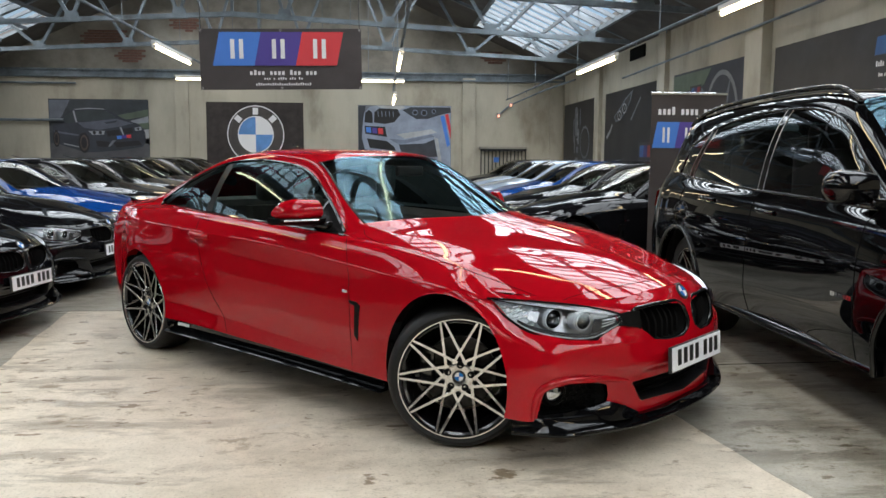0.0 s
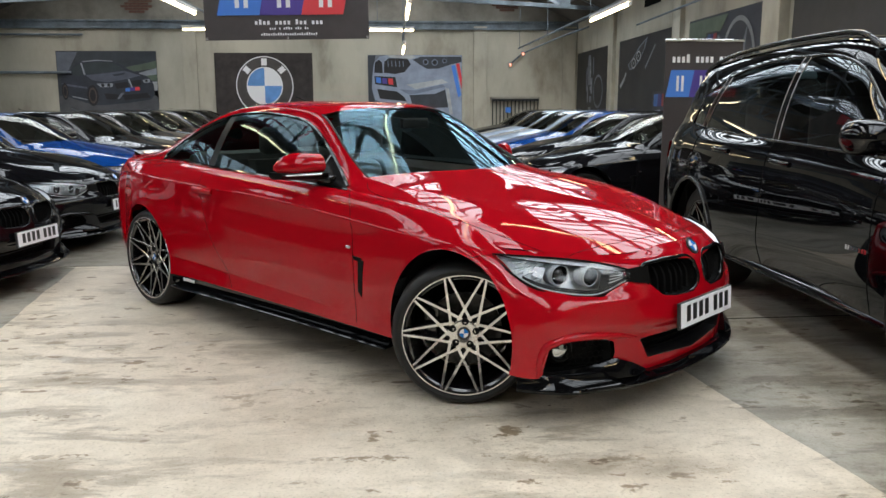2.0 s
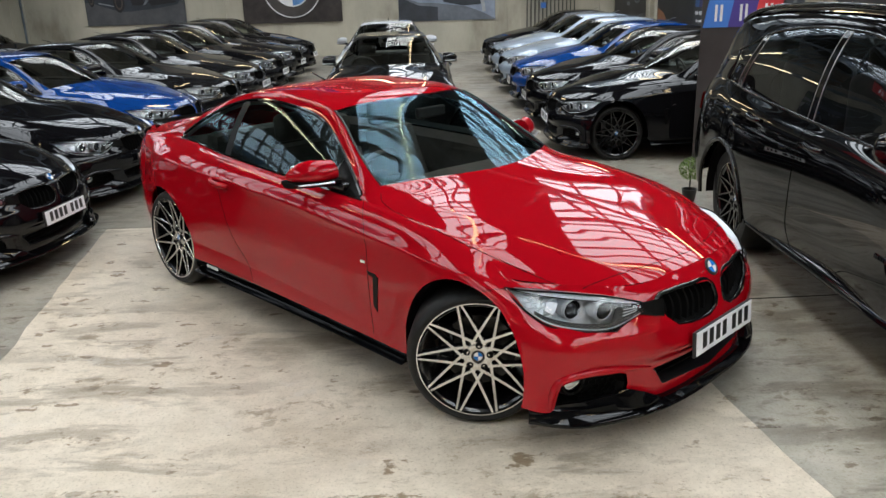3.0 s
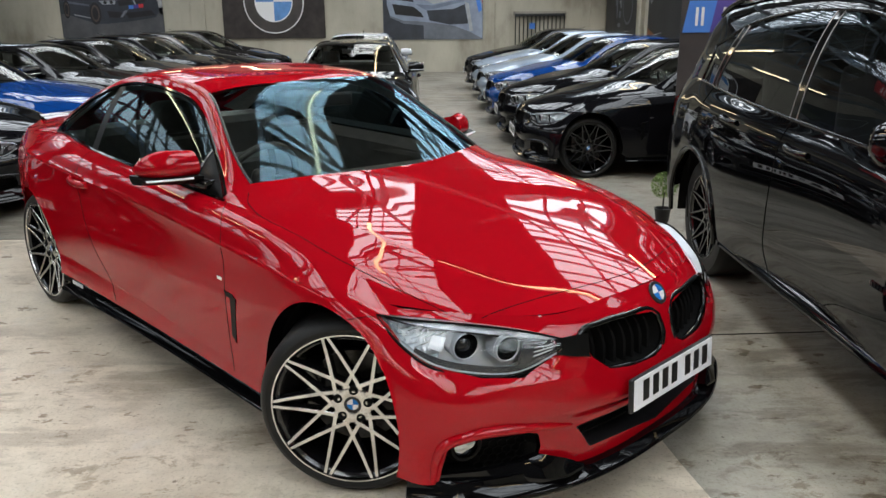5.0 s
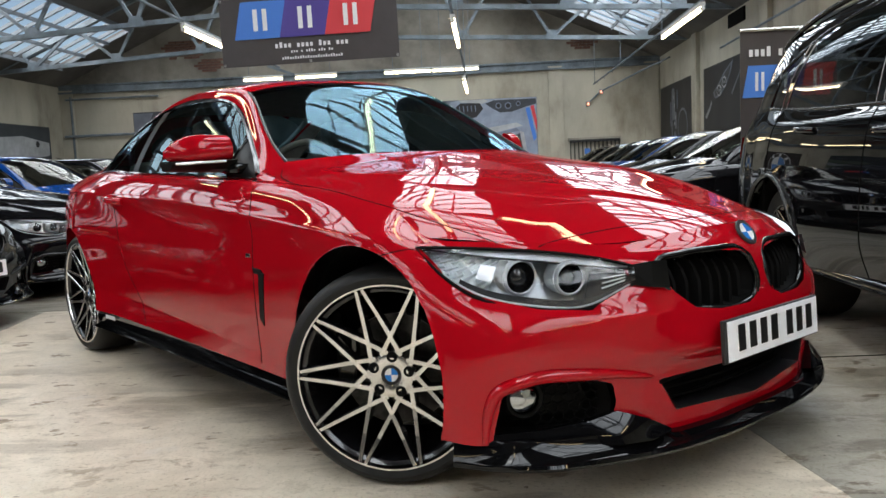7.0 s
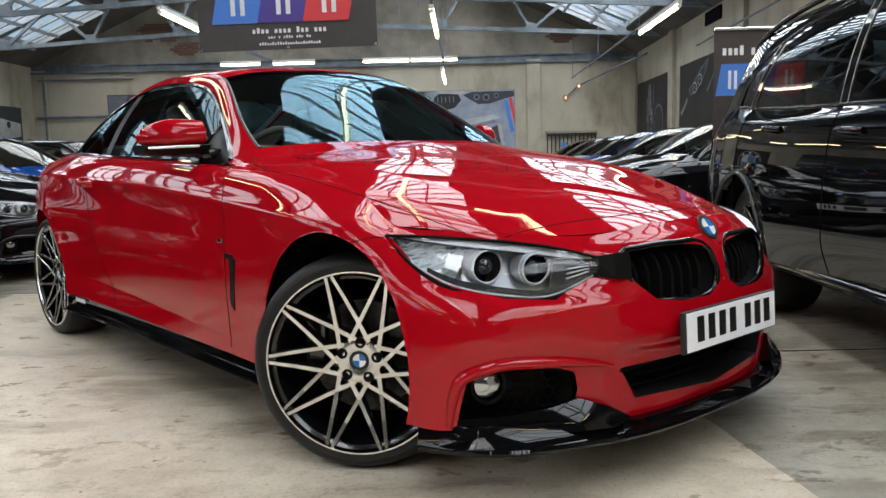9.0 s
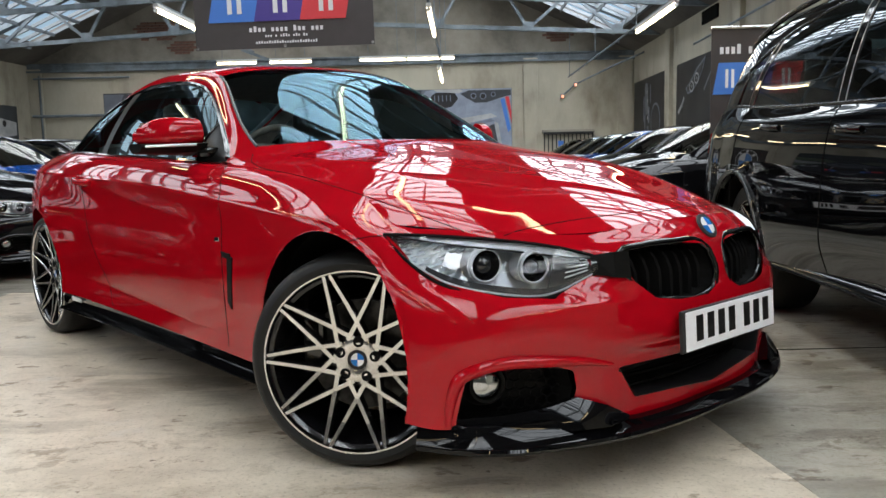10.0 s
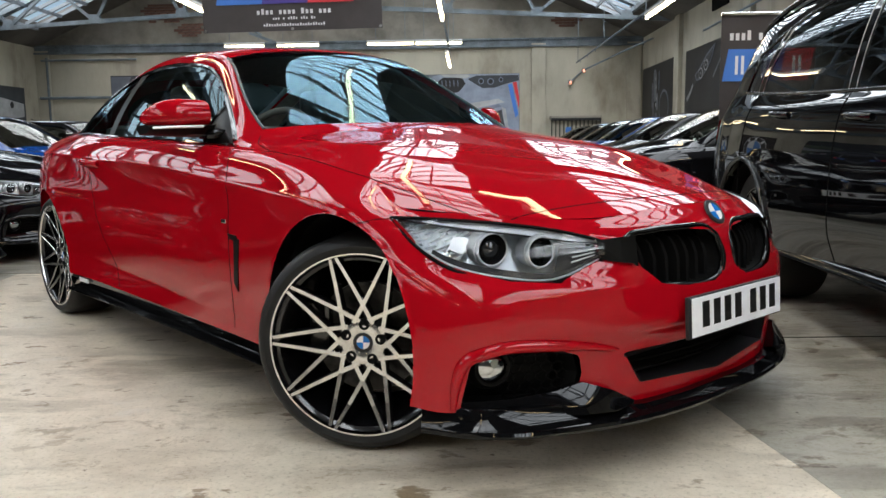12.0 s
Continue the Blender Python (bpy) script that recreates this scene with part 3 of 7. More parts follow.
def wheel(car, x, y, z, side, steer, spin, R=0.33, rim=0.277, width=0.245, face=M_ALLOY):
    """A wheel under a car; its outer face looks towards y of that side."""
    w = empty("wheel")
    w.parent = car
    m = pose(x, y, z, 0, 0, steer) @ (pose(0, 0, 0, 0, 0, 180) if side > 0 else Matrix())
    w.matrix_basis = m
    # local: outer face at -y, the axle along y
    bm = bmesh.new()
    h = width
    lathe(bm, [(q, y - 0.028) for q, y in ((rim - 0.012, 0.02), (rim + 0.004, -0.012), (rim + 0.02, -0.018), (R - 0.022, -0.014), (R - 0.008, 0.004), (R - 0.001, 0.03), (R, h * 0.5), (R - 0.001, h - 0.03), (R - 0.01, h - 0.008), (rim + 0.01, h), (rim - 0.012, h - 0.02))], 72)
    tyre = part("tyre", bm, M_RUBBER, w, "low-profile black rubber tyre", 35)
    bm = bmesh.new()
    n = 44
    for k in range(n):
        a = 2 * math.pi * k / n
        for yy, sw in ((0.062, 0.4), (h * 0.5, 0.0), (h - 0.062, -0.4)):
            add_box(bm, (0, 0, 0), (0.020, h * 0.22, 0.006), 0, Matrix.Rotation(a, 4, "Y") @ Matrix.Translation((0, yy - 0.028, R - 0.0042)) @ Matrix.Rotation(sw, 4, "Z"))
    part("tread", bm, M_RUBBER, tyre)
    bm = bmesh.new()
    lathe(bm, [(rim - 0.010, -0.034), (rim - 0.014, -0.029), (rim - 0.022, -0.024), (rim - 0.026, 0.05), (rim - 0.05, 0.12), (rim - 0.05, h - 0.02)], 72)
    rimob = part("rim", bm, M_HUBBLACK, w, "black barrel with bright machined lip", 35)
    bm = bmesh.new()
    lathe(bm, [(rim + 0.003, -0.041), (rim + 0.001, -0.0445), (rim - 0.004, -0.044), (rim - 0.006, -0.036)], 72)
    part("lip", bm, face, rimob, "", 50)
    # crossing spokes: each rim point sends two legs to the hub
    ro, ri = rim - 0.006, 0.066
    leg, plate = bmesh.new(), bmesh.new()
    for k in range(10):
        th = 2 * math.pi * (k + spin) / 10
        for s in (-1, 1):
            a0, a1 = th + s * 0.035, th + s * radians(45)
            p0 = Vector((ro * math.cos(a0), -0.006, ro * math.sin(a0)))
            p1 = Vector((ri * math.cos(a1), -0.004, ri * math.sin(a1)))
            d = (p1 - p0).normalized()
            nn = Vector((0, 1, 0)).cross(d)
            secs = []
            for f in (0, 0.35, 0.7, 1.0):
                c = p0.lerp(p1, f)
                c.y = -0.037 + 0.036 * math.sin(f * math.pi / 2)
                secs.append((c, 0.0058 + 0.0022 * f))
            rings = [[c + nn * wd * 1.25 + Vector((0, 0.034, 0)), c - nn * wd * 1.25 + Vector((0, 0.034, 0)), c - nn * wd, c + nn * wd] for c, wd in secs]
            loft(leg, rings)
            rings = [[c + nn * wd + Vector((0, -0.001, 0)), c - nn * wd + Vector((0, -0.001, 0)), c - nn * wd * 0.8 + Vector((0, -0.003, 0)), c + nn * wd * 0.8 + Vector((0, -0.003, 0))] for c, wd in secs]
            loft(plate, rings)
    part("spoke_set", leg, M_HUBBLACK, rimob, "black backed crossing spokes")
    part("spoke_face", plate, face, rimob, "bright machined spoke faces")
    bm = bmesh.new()
    lathe(bm, [(0.026, 0.010), (0.031, -0.002), (0.046, -0.0065), (0.060, -0.0055), (0.067, -0.003), (0.070, 0.05)], 40)
    part("hub", bm, face, rimob, "", 35)
    for k in range(5):
        a = 2 * math.pi * (k + 0.17) / 5
        bm = bmesh.new()
        lathe(bm, [(0.001, -0.006), (0.008, -0.006), (0.009, -0.009), (0.0155, -0.009), (0.0165, -0.006), (0.0165, 0.01)], 16, Matrix.Translation((0.056 * math.cos(a), 0, 0.056 * math.sin(a))))
        part("bolt", bm, M_DARK, rimob, "", 40)
    roundel(w, Matrix.Translation((0, 0.002, 0)) @ Matrix.Rotation(math.pi, 4, "Z"), 0.029, M_PLASTIC)
    bm = bmesh.new()
    lathe(bm, [(0.05, 0.075), (0.172, 0.075), (0.172, 0.10), (0.05, 0.10)], 48)
    part("brake_disc", bm, M_DISC, w, "", 35)
    bm = bmesh.new()
    add_box(bm, (-0.15, 0.085, 0.03), (0.07, 0.085, 0.19), 0.015)
    part("caliper", bm, M_HUBBLACK, w)
    return w


def seat(car, x, y, mat):
    s = part("seat", loft(bmesh.new(), [[(x + 0.10 + dx, y + dy, z) for dx, dy in ((-w, -0.24), (w * 0.8, -0.22), (w, 0.0), (w * 0.8, 0.22), (-w, 0.24))] for z, w in ((0.28, 0.24), (0.42, 0.26), (0.52, 0.27))]), mat, car, "black leather seat", 60)
    rings = []
    for f in np.linspace(0, 1, 6):
        z, xx = 0.5 + 0.52 * f, x - 0.16 - 0.2 * f
        hw = 0.25 - 0.05 * f
        rings.append([(xx - 0.06, y - hw, z), (xx + 0.03, y - hw - 0.01, z), (xx + 0.06, y - hw * 0.6, z), (xx + 0.045, y, z), (xx + 0.06, y + hw * 0.6, z), (xx + 0.03, y + hw + 0.01, z), (xx - 0.06, y + hw, z)])
    part("backrest", loft(bmesh.new(), rings), mat, s, "", 60)
    bm = bmesh.new()
    add_box(bm, (x - 0.37, y, 1.13), (0.10, 0.26, 0.17), 0.035)
    part("headrest", bm, mat, s, "", 60)
    return s


# half width and height of the lines along the flank, by the distance ahead of the front axle
COUPE = dict(
    name="coupe", WB=2.81, arches=((-0.008, 0.333, 0.354, 0.394), (-2.815, 0.333, 0.362, 0.366)), wheel=(0.79, 0.33), sill=(-0.40, -2.43, 0.902, 0.285, 0.196),
    # rows from the sill up: x: (y, z)
    rows=[
        {0.35: (0.886, 0.235), 0.0: (0.90, 0.25), -0.42: (0.896, 0.262), -1.3: (0.876, 0.272), -2.4: (0.870, 0.28), -2.81: (0.850, 0.26), -3.25: (0.745, 0.27)},
        {0.35: (0.890, 0.34), 0.0: (0.908, 0.36), -0.42: (0.898, 0.330), -1.3: (0.867, 0.350), -2.4: (0.864, 0.390), -2.81: (0.860, 0.38), -3.25: (0.755, 0.38)},
        {0.35: (0.888, 0.46), 0.0: (0.914, 0.50), -0.42: (0.902, 0.49), -1.3: (0.879, 0.49), -2.4: (0.879, 0.53), -2.81: (0.868, 0.53), -3.25: (0.757, 0.54)},
    ] + [
        {0.35: (0.868, 0.575), 0.0: (0.913, 0.63), -0.42: (0.896, 0.635), -1.3: (0.881, 0.635), -2.4: (0.884, 0.68), -2.81: (0.868, 0.68), -3.25: (0.752, 0.70)},
        {0.35: (0.850, 0.64), 0.0: (0.905, 0.695), -0.42: (0.886, 0.715), -1.3: (0.867, 0.755), -2.4: (0.873, 0.795), -2.81: (0.856, 0.80), -3.25: (0.742, 0.81)},
        {0.35: (0.826, 0.70), 0.0: (0.886, 0.752), -0.42: (0.881, 0.776), -1.3: (0.877, 0.843), -2.4: (0.866, 0.882), -2.81: (0.832, 0.896), -3.25: (0.722, 0.895)},
    ],
    front=[  # columns from the middle to the corner, rows from below up, the last one the edge of the bonnet
        [(0.70, 0, 0.195), (0.715, 0, 0.36), (0.765, 0, 0.43), (0.762, 0, 0.52), (0.742, 0, 0.60), (0.722, 0, 0.67), (0.655, 0, 0.738)],
        [(0.695, 0.2, 0.195), (0.708, 0.2, 0.36), (0.752, 0.2, 0.43), (0.745, 0.2, 0.52), (0.722, 0.2, 0.60), (0.697, 0.2, 0.67), (0.632, 0.2, 0.735)],
        [(0.655, 0.42, 0.208), (0.668, 0.42, 0.36), (0.700, 0.42, 0.44), (0.688, 0.42, 0.53), (0.668, 0.41, 0.60), (0.630, 0.41, 0.66), (0.570, 0.41, 0.712)],
    ] + [
        [(0.56, 0.64, 0.225), (0.575, 0.64, 0.36), (0.590, 0.64, 0.465), (0.569, 0.63, 0.545), (0.515, 0.625, 0.60), (0.470, 0.62, 0.66), (0.395, 0.62, 0.728)],
        [(0.455, 0.80, 0.228), (0.465, 0.81, 0.35), (0.460, 0.815, 0.465), (0.424, 0.812, 0.550), (0.355, 0.805, 0.61), (0.300, 0.795, 0.67), (0.185, 0.775, 0.745)],
    ],
    rear=[  # columns from the corner to the middle
        [(-3.42, 0.675, 0.28), (-3.46, 0.688, 0.40), (-3.50, 0.685, 0.55), (-3.51, 0.68, 0.70), (-3.51, 0.672, 0.79), (-3.51, 0.650, 0.86), (-3.50, 0.600, 0.950)],
        [(-3.56, 0.55, 0.29), (-3.62, 0.56, 0.41), (-3.66, 0.56, 0.55), (-3.65, 0.555, 0.71), (-3.64, 0.55, 0.80), (-3.63, 0.54, 0.88), (-3.60, 0.51, 0.968)],
    ] + [
        [(-3.64, 0.45, 0.30), (-3.70, 0.45, 0.42), (-3.74, 0.45, 0.55), (-3.73, 0.45, 0.72), (-3.78, 0.44, 0.81), (-3.76, 0.43, 0.89), (-3.72, 0.42, 0.980)],
        [(-3.71, 0.2, 0.30), (-3.79, 0.2, 0.42), (-3.84, 0.2, 0.55), (-3.82, 0.2, 0.72), (-3.80, 0.2, 0.81), (-3.78, 0.2, 0.89), (-3.76, 0.2, 0.986)],
        [(-3.72, 0, 0.30), (-3.80, 0, 0.42), (-3.85, 0, 0.55), (-3.83, 0, 0.72), (-3.81, 0, 0.81), (-3.79, 0, 0.89), (-3.77, 0, 0.988)],
    ],
    top=[  # stations from the bonnet's edge to the tail; each from the belt line to the middle
        None,
        [(0.06, 0.765, 0.802), (0.20, 0.62, 0.808), (0.28, 0.41, 0.812), (0.34, 0.2, 0.817), (0.37, 0, 0.822)],
        [(-0.05, 0.752, 0.845), (-0.01, 0.61, 0.868), (0.03, 0.42, 0.881), (0.05, 0.2, 0.884), (0.06, 0, 0.888)],
        [(-0.42, 0.760, 0.893), (-0.40, 0.64, 0.930), (-0.36, 0.43, 0.952), (-0.31, 0.2, 0.958), (-0.29, 0, 0.962)],
    ] + [
        [(-0.81, 0.760, 0.922), (-0.822, 0.744, 0.938), (-0.772, 0.672, 0.985), (-0.585, 0.31, 1.002), (-0.52, 0, 1.006)],
        [(-1.05, 0.762, 0.932), (-1.062, 0.646, 1.088), (-1.035, 0.598, 1.143), (-0.88, 0.30, 1.172), (-0.83, 0, 1.178)],
        [(-1.30, 0.765, 0.944), (-1.335, 0.556, 1.235), (-1.305, 0.510, 1.297), (-1.20, 0.27, 1.332), (-1.16, 0, 1.340)],
        [(-1.60, 0.758, 0.955), (-1.61, 0.532, 1.288), (-1.60, 0.492, 1.338), (-1.57, 0.27, 1.364), (-1.56, 0, 1.372)],
        [(-2.13, 0.728, 0.974), (-2.16, 0.516, 1.286), (-2.14, 0.478, 1.332), (-2.12, 0.27, 1.355), (-2.11, 0, 1.363)],
    ] + [
        [(-2.45, 0.694, 0.987), (-2.42, 0.548, 1.222), (-2.42, 0.490, 1.272), (-2.40, 0.27, 1.300), (-2.39, 0, 1.310)],
        [(-2.64, 0.662, 0.994), (-2.62, 0.582, 1.140), (-2.62, 0.512, 1.200), (-2.62, 0.27, 1.245), (-2.62, 0, 1.258)],
        [(-2.86, 0.640, 0.990), (-2.88, 0.610, 1.015), (-3.00, 0.530, 1.060), (-3.05, 0.28, 1.074), (-3.06, 0, 1.080)],
        [(-3.25, 0.640, 0.962), (-3.25, 0.590, 0.985), (-3.30, 0.50, 1.004), (-3.35, 0.28, 1.018), (-3.36, 0, 1.024)],
        None,
    ],
)


def interp_row(row, x):
    ks = sorted(row)
    x = min(max(x, ks[0]), ks[-1])
    P = along(np.array([row[k] for k in ks]), np.array(ks), 24)
    X = along(np.array(ks, float).reshape(-1, 1), np.array(ks), 24)[:, 0]
    return np.array([np.interp(x, X, P[:, 0]), np.interp(x, X, P[:, 1])])


# lines of the gaps between the panels of the near side: bonnet's side and front, door's front and rear edge, wing against bumper
GAPS = [
    [(-0.735, 0.694, 0.957), (-0.70, 0.722, 0.935), (-0.60, 0.752, 0.910), (-0.27, 0.768, 0.868), (-0.01, 0.766, 0.830), (0.13, 0.735, 0.796), (0.25, 0.700, 0.760), (0.34, 0.664, 0.718)],
    [(0.430, 0.600, 0.714), (0.475, 0.46, 0.736), (0.52, 0.32, 0.749), (0.565, 0.16, 0.757), (0.588, 0.0, 0.760)],
    [(-0.80, 0.755, 0.922), (-0.70, 0.835, 0.850), (-0.666, 0.868, 0.793), (-0.640, 0.885, 0.65), (-0.632, 0.888, 0.585), (-0.622, 0.893, 0.45), (-0.615, 0.896, 0.29)],
    [(-2.12, 0.735, 0.972), (-2.07, 0.83, 0.90), (-2.03, 0.870, 0.80), (-1.985, 0.879, 0.69), (-1.89, 0.880, 0.51), (-1.80, 0.870, 0.40), (-1.74, 0.868, 0.29)],
    [(0.19, 0.833, 0.722), (0.13, 0.882, 0.709), (0.10, 0.900, 0.700)],
]

# outlines of the front's openings, as half width and height
KIDNEY = [(0.035, 0.648), (0.06, 0.668), (0.18, 0.680), (0.30, 0.676), (0.375, 0.662), (0.392, 0.640), (0.37, 0.585), (0.31, 0.535), (0.22, 0.522), (0.09, 0.522), (0.045, 0.540), (0.03, 0.585)]
LAMP_UP = [(0.185, 0.822, 0.722), (0.275, 0.790, 0.723), (0.375, 0.712, 0.716), (0.475, 0.620, 0.704), (0.56, 0.535, 0.686), (0.625, 0.455, 0.660)]
LAMP_LO = [(0.190, 0.824, 0.716), (0.285, 0.822, 0.655), (0.385, 0.790, 0.598), (0.490, 0.690, 0.562), (0.560, 0.580, 0.553), (0.632, 0.455, 0.612)]
INTAKE = [(0.0, 0.358), (0.30, 0.358), (0.408, 0.355), (0.345, 0.262), (0.0, 0.245)]
FOGBAY = [(0.543, 0.362), (0.60, 0.382), (0.70, 0.390), (0.788, 0.390), (0.800, 0.350), (0.815, 0.2275), (0.555, 0.2275), (0.540, 0.268), (0.530, 0.312)]


def coupe(paint_mat, spec=COUPE, steer=0.0, plate="", near=True, chrome=M_GLOSS, name="coupe", label="", wheel_face=M_ALLOY, hero=False):
    """A two-door coupe standing on the floor; x ahead of the front axle, y to its left."""
    car = empty(name)
    tagged(car, label, "car")
    nu, nv = (16, 14) if hero else (10, 8) if near else (5, 4)
    front, rear, rows = spec["front"], spec["rear"], spec["rows"]
    top = list(spec["top"])
    top[0] = [c[-1] for c in front[::-1]]
    top[-1] = [c[-1] for c in rear]
    # flank and ends
    cols = [list(c) for c in front]
    for st in top[1:-1]:
        bx, by, bz = st[0]
        col = []
        for k, row in enumerate(rows):
            x = bx + (0.30 * (1 - k / 6) if bx > 0 else 0)
            y, z = interp_row(row, x)
            col.append((x, y, z))
        cols.append(col + [st[0]])
    cols += [list(c) for c in rear]
    nf = len(front) - 1
    # the shoulder and sill creases run along the flank and fade out towards both ends
    nc = len(cols) - 1
    side = np.interp(np.arange(nc * nu + 1) / nu, [nf + 1.2, nf + 3.0, nf + 11.5, nf + 13.0], [0, 1, 1, 0])
    S, S1 = net(cols, nu, nv), net(cols, nu, nv, (), (1, 5))
    wave_u = np.interp(np.arange(nc * nu + 1) / nu, [nf - 0.5, nf + 2.5, nf + 11, nf + 13], [0.14, 0.75, 0.75, 0.2])
    S, S1 = fair(S, wave_u, (0, nc * nu)), fair(S1, wave_u, (0, nc * nu))
    across = lambda G, wv, pins, br: fair(G.transpose(1, 0, 2), wv, pins, br).transpose(1, 0, 2)
    S = across(S, 0.13, (0, 6 * nv), ())
    S1 = across(S1, 0.22, (0, nv, 5 * nv, 6 * nv), (nv, 5 * nv))
    # the shoulder is full: steep over its crease, flat under the windows
    chord = S1[:, 6 * nv] - S1[:, 5 * nv]
    out = np.stack([np.zeros(len(S1)), chord[:, 2], -chord[:, 1]], 1) / np.maximum(np.hypot(chord[:, 1], chord[:, 2]), 1e-6)[:, None]
    swell = np.interp(np.arange(nc * nu + 1) / nu, [nf + 1, nf + 3, nf + 9, nf + 12], [0.0, 0.026, 0.026, 0.005])
    for k in range(1, nv):
        u = (k / nv) ** 1.4
        S1[:, 5 * nv + k] += out * (swell * 4 * u * (1 - u))[:, None]
    S += (S1 - S) * side[:, None, None]
    # a soft ledge under the headlights
    ledge = np.interp(S[..., 1], [0.36, 0.42, 0.55, 0.70, 0.80], [0.535, 0.538, 0.540, 0.548, 0.572])
    d = S[..., 2] - ledge
    fade = np.clip((S[..., 1] - 0.36) / 0.08, 0, 1) * np.clip((0.86 - S[..., 1]) / 0.10, 0, 1) * (S[..., 0] > 0.2)
    S[..., 0] += 0.008 * fade * np.clip(1 - np.where(d > 0, d / 0.03, -d / 0.09), 0, 1) ** 1.3
    lamp = [(p[1], p[2]) for p in LAMP_UP] + [(p[1], p[2]) for p in LAMP_LO[::-1]]
    shrink = lambda poly, k: [((y - cy) * k + cy, (z - cz) * k + cz) for cy, cz in [(sum(p[0] for p in poly) / len(poly), sum(p[1] for p in poly) / len(poly))] for y, z in poly]
    sh = Shell()

    def side_name(i, j):
        if i < nf + 1:
            return "front_bumper"
        if i < nf + 4:
            return "front_wing"
        if i < nf + 8:
            return "door"
        if i < nf + 12:
            return "rear_quarter"
        return "rear_bumper"

    sh.add(S, nu, nv, side_name, spec["arches"], [shrink(KIDNEY, 0.97), shrink(lamp, 0.965), INTAKE, FOGBAY])
    T = net(top, nu, nv, (4, 11))

    edge_s = S[nf * nu : nf * nu + (len(top) - 1) * nu + 1, -1]
    dlt = edge_s - T[:, 0]
    for j in range(nv):
        T[:, j] += dlt * (1 - j / nv)
    want = np.array([S[nf * nu - round(k * nu / nv), -1] for k in range(nf * nv + 1)])
    dlt = want - T[0]
    for i in range(nu):
        T[i] += dlt * (1 - i / nu)

    # fair panels: bonnet, then screen, roof and pillars
    B = T[: 4 * nu + 1]
    B = fair(B, 0.55, (0, 4 * nu))
    T[: 4 * nu + 1] = fair_whole(B, 0.5, (0,))
    C = fair(T[4 * nu : 11 * nu + 1], 0.5, (0, 7 * nu))
    C[:, 2 * nv :] = fair_whole(C[:, 2 * nv :], 0.5, (0,))
    T[4 * nu : 11 * nu + 1] = C
    dlt = edge_s - T[:, 0]
    for j in range(nv):
        T[:, j] += dlt * (1 - j / nv)
    bulge(T, 4 * nu, 11 * nu, nv, 0.016)
    # the bonnet's ridges, from the pillars down to the outer ends of the grilles
    rx, ry = np.array([-0.62, -0.30, 0.0, 0.19, 0.37, 0.56]), np.array([0.655, 0.632, 0.592, 0.532, 0.460, 0.335])
    G = T[: 4 * nu + 1]
    off = G[..., 1] - np.interp(G[..., 0], rx, ry)
    ends = np.clip((0.60 - G[..., 0]) / 0.22, 0, 1) * np.clip((G[..., 0] + 0.66) / 0.25, 0, 1)
    G[..., 2] += 0.0065 * ends * np.clip(1 - np.where(off > 0, off / 0.11, -off / 0.24), 0, 1) ** 1.35

    def top_name(i, j):
        if i < 4:
            return "front_wing" if j == 0 and i > 0 else "bonnet"
        if j == 0:
            return "mirror_sail" if i == 4 else "side_glass" if i < 8 else "quarter_glass" if i < 11 else "rear_quarter"
        if i < 6 and j >= 2:
            return "windscreen"
        if 9 <= i < 11 and j >= 2:
            return "rear_window"
        if i >= 11:
            return "boot_lid" if j >= 1 else "rear_quarter"
        if j == 1:
            return "roof_rail"
        return "roof"

    sh.add(T, nu, nv, top_name)
    for nm in ("front_bumper", "rear_bumper", "bonnet", "roof", "boot_lid"):
        part(nm, sh.bm(nm), paint_mat, car, "", 50)
    for nm in ("front_wing", "door", "rear_quarter", "roof_rail"):
        for s in (1, -1):
            part(nm, sh.bm(nm, (s,)), paint_mat, car, "", 50)
    for nm in ("windscreen", "rear_window"):
        part(nm, sh.bm(nm), M_GLASS if hero else M_CLEAR_GLASS, car, "tinted glass", 50).visible_shadow = False
    for nm in ("side_glass", "quarter_glass"):
        for s in (1, -1):
            part(nm, sh.bm(nm, (s,)), M_SIDE_GLASS if hero else M_CLEAR_GLASS, car, "tinted glass", 50).visible_shadow = False
    for s in (1, -1):
        part("mirror_sail", sh.bm("mirror_sail", (s,)), M_SATIN, car, "black triangle before the window", 50)
    # gaps between panels, and black window frames
    skin = bmesh.new()
    for nm in ("front_bumper", "front_wing", "bonnet", "door", "rear_quarter"):
        for q in sh.faces[nm]:
            for s in (1, -1):
                skin.faces.new([skin.verts.new((v[0], v[1] * s, v[2])) for v in q])
    skin = BVHTree.FromBMesh(skin)
    trow = lambda j, i0, i1: [T[i, j * nv] for i in range(i0 * nu, i1 * nu + 1)]
    tcol = lambda i, j0, j1: [T[i * nu, j] for j in range(j0 * nv, j1 * nv + 1)]
    for s in (1, -1):
        for pts in GAPS:
            ln = [skin.find_nearest(p)[0] for p in curve(mirrored(pts, s), 10)]
            part("panel_gap", add_tube(bmesh.new(), ln, 0.0016, 5), M_DARK, car)
        part("panel_gap", add_tube(bmesh.new(), mirrored(trow(1, 11, 13), s), 0.0018, 5), M_DARK, car)
        h0 = 4 * nu
        for ln, r in (([T[i, nv] for i in range(h0, 11 * nu + 1)], 0.010), ([T[i, 0] for i in range(h0, 11 * nu + 1)], 0.009), (tcol(11, 0, 1), 0.009), ([T[5 * nu, j] for j in range(nv + 1)], 0.007)):
            part("window_frame", add_tube(bmesh.new(), mirrored(ln, s), r, 6), M_GLOSS, car, "gloss black window surround", 50)
        pil = bmesh.new()
        i0 = 8 * nu
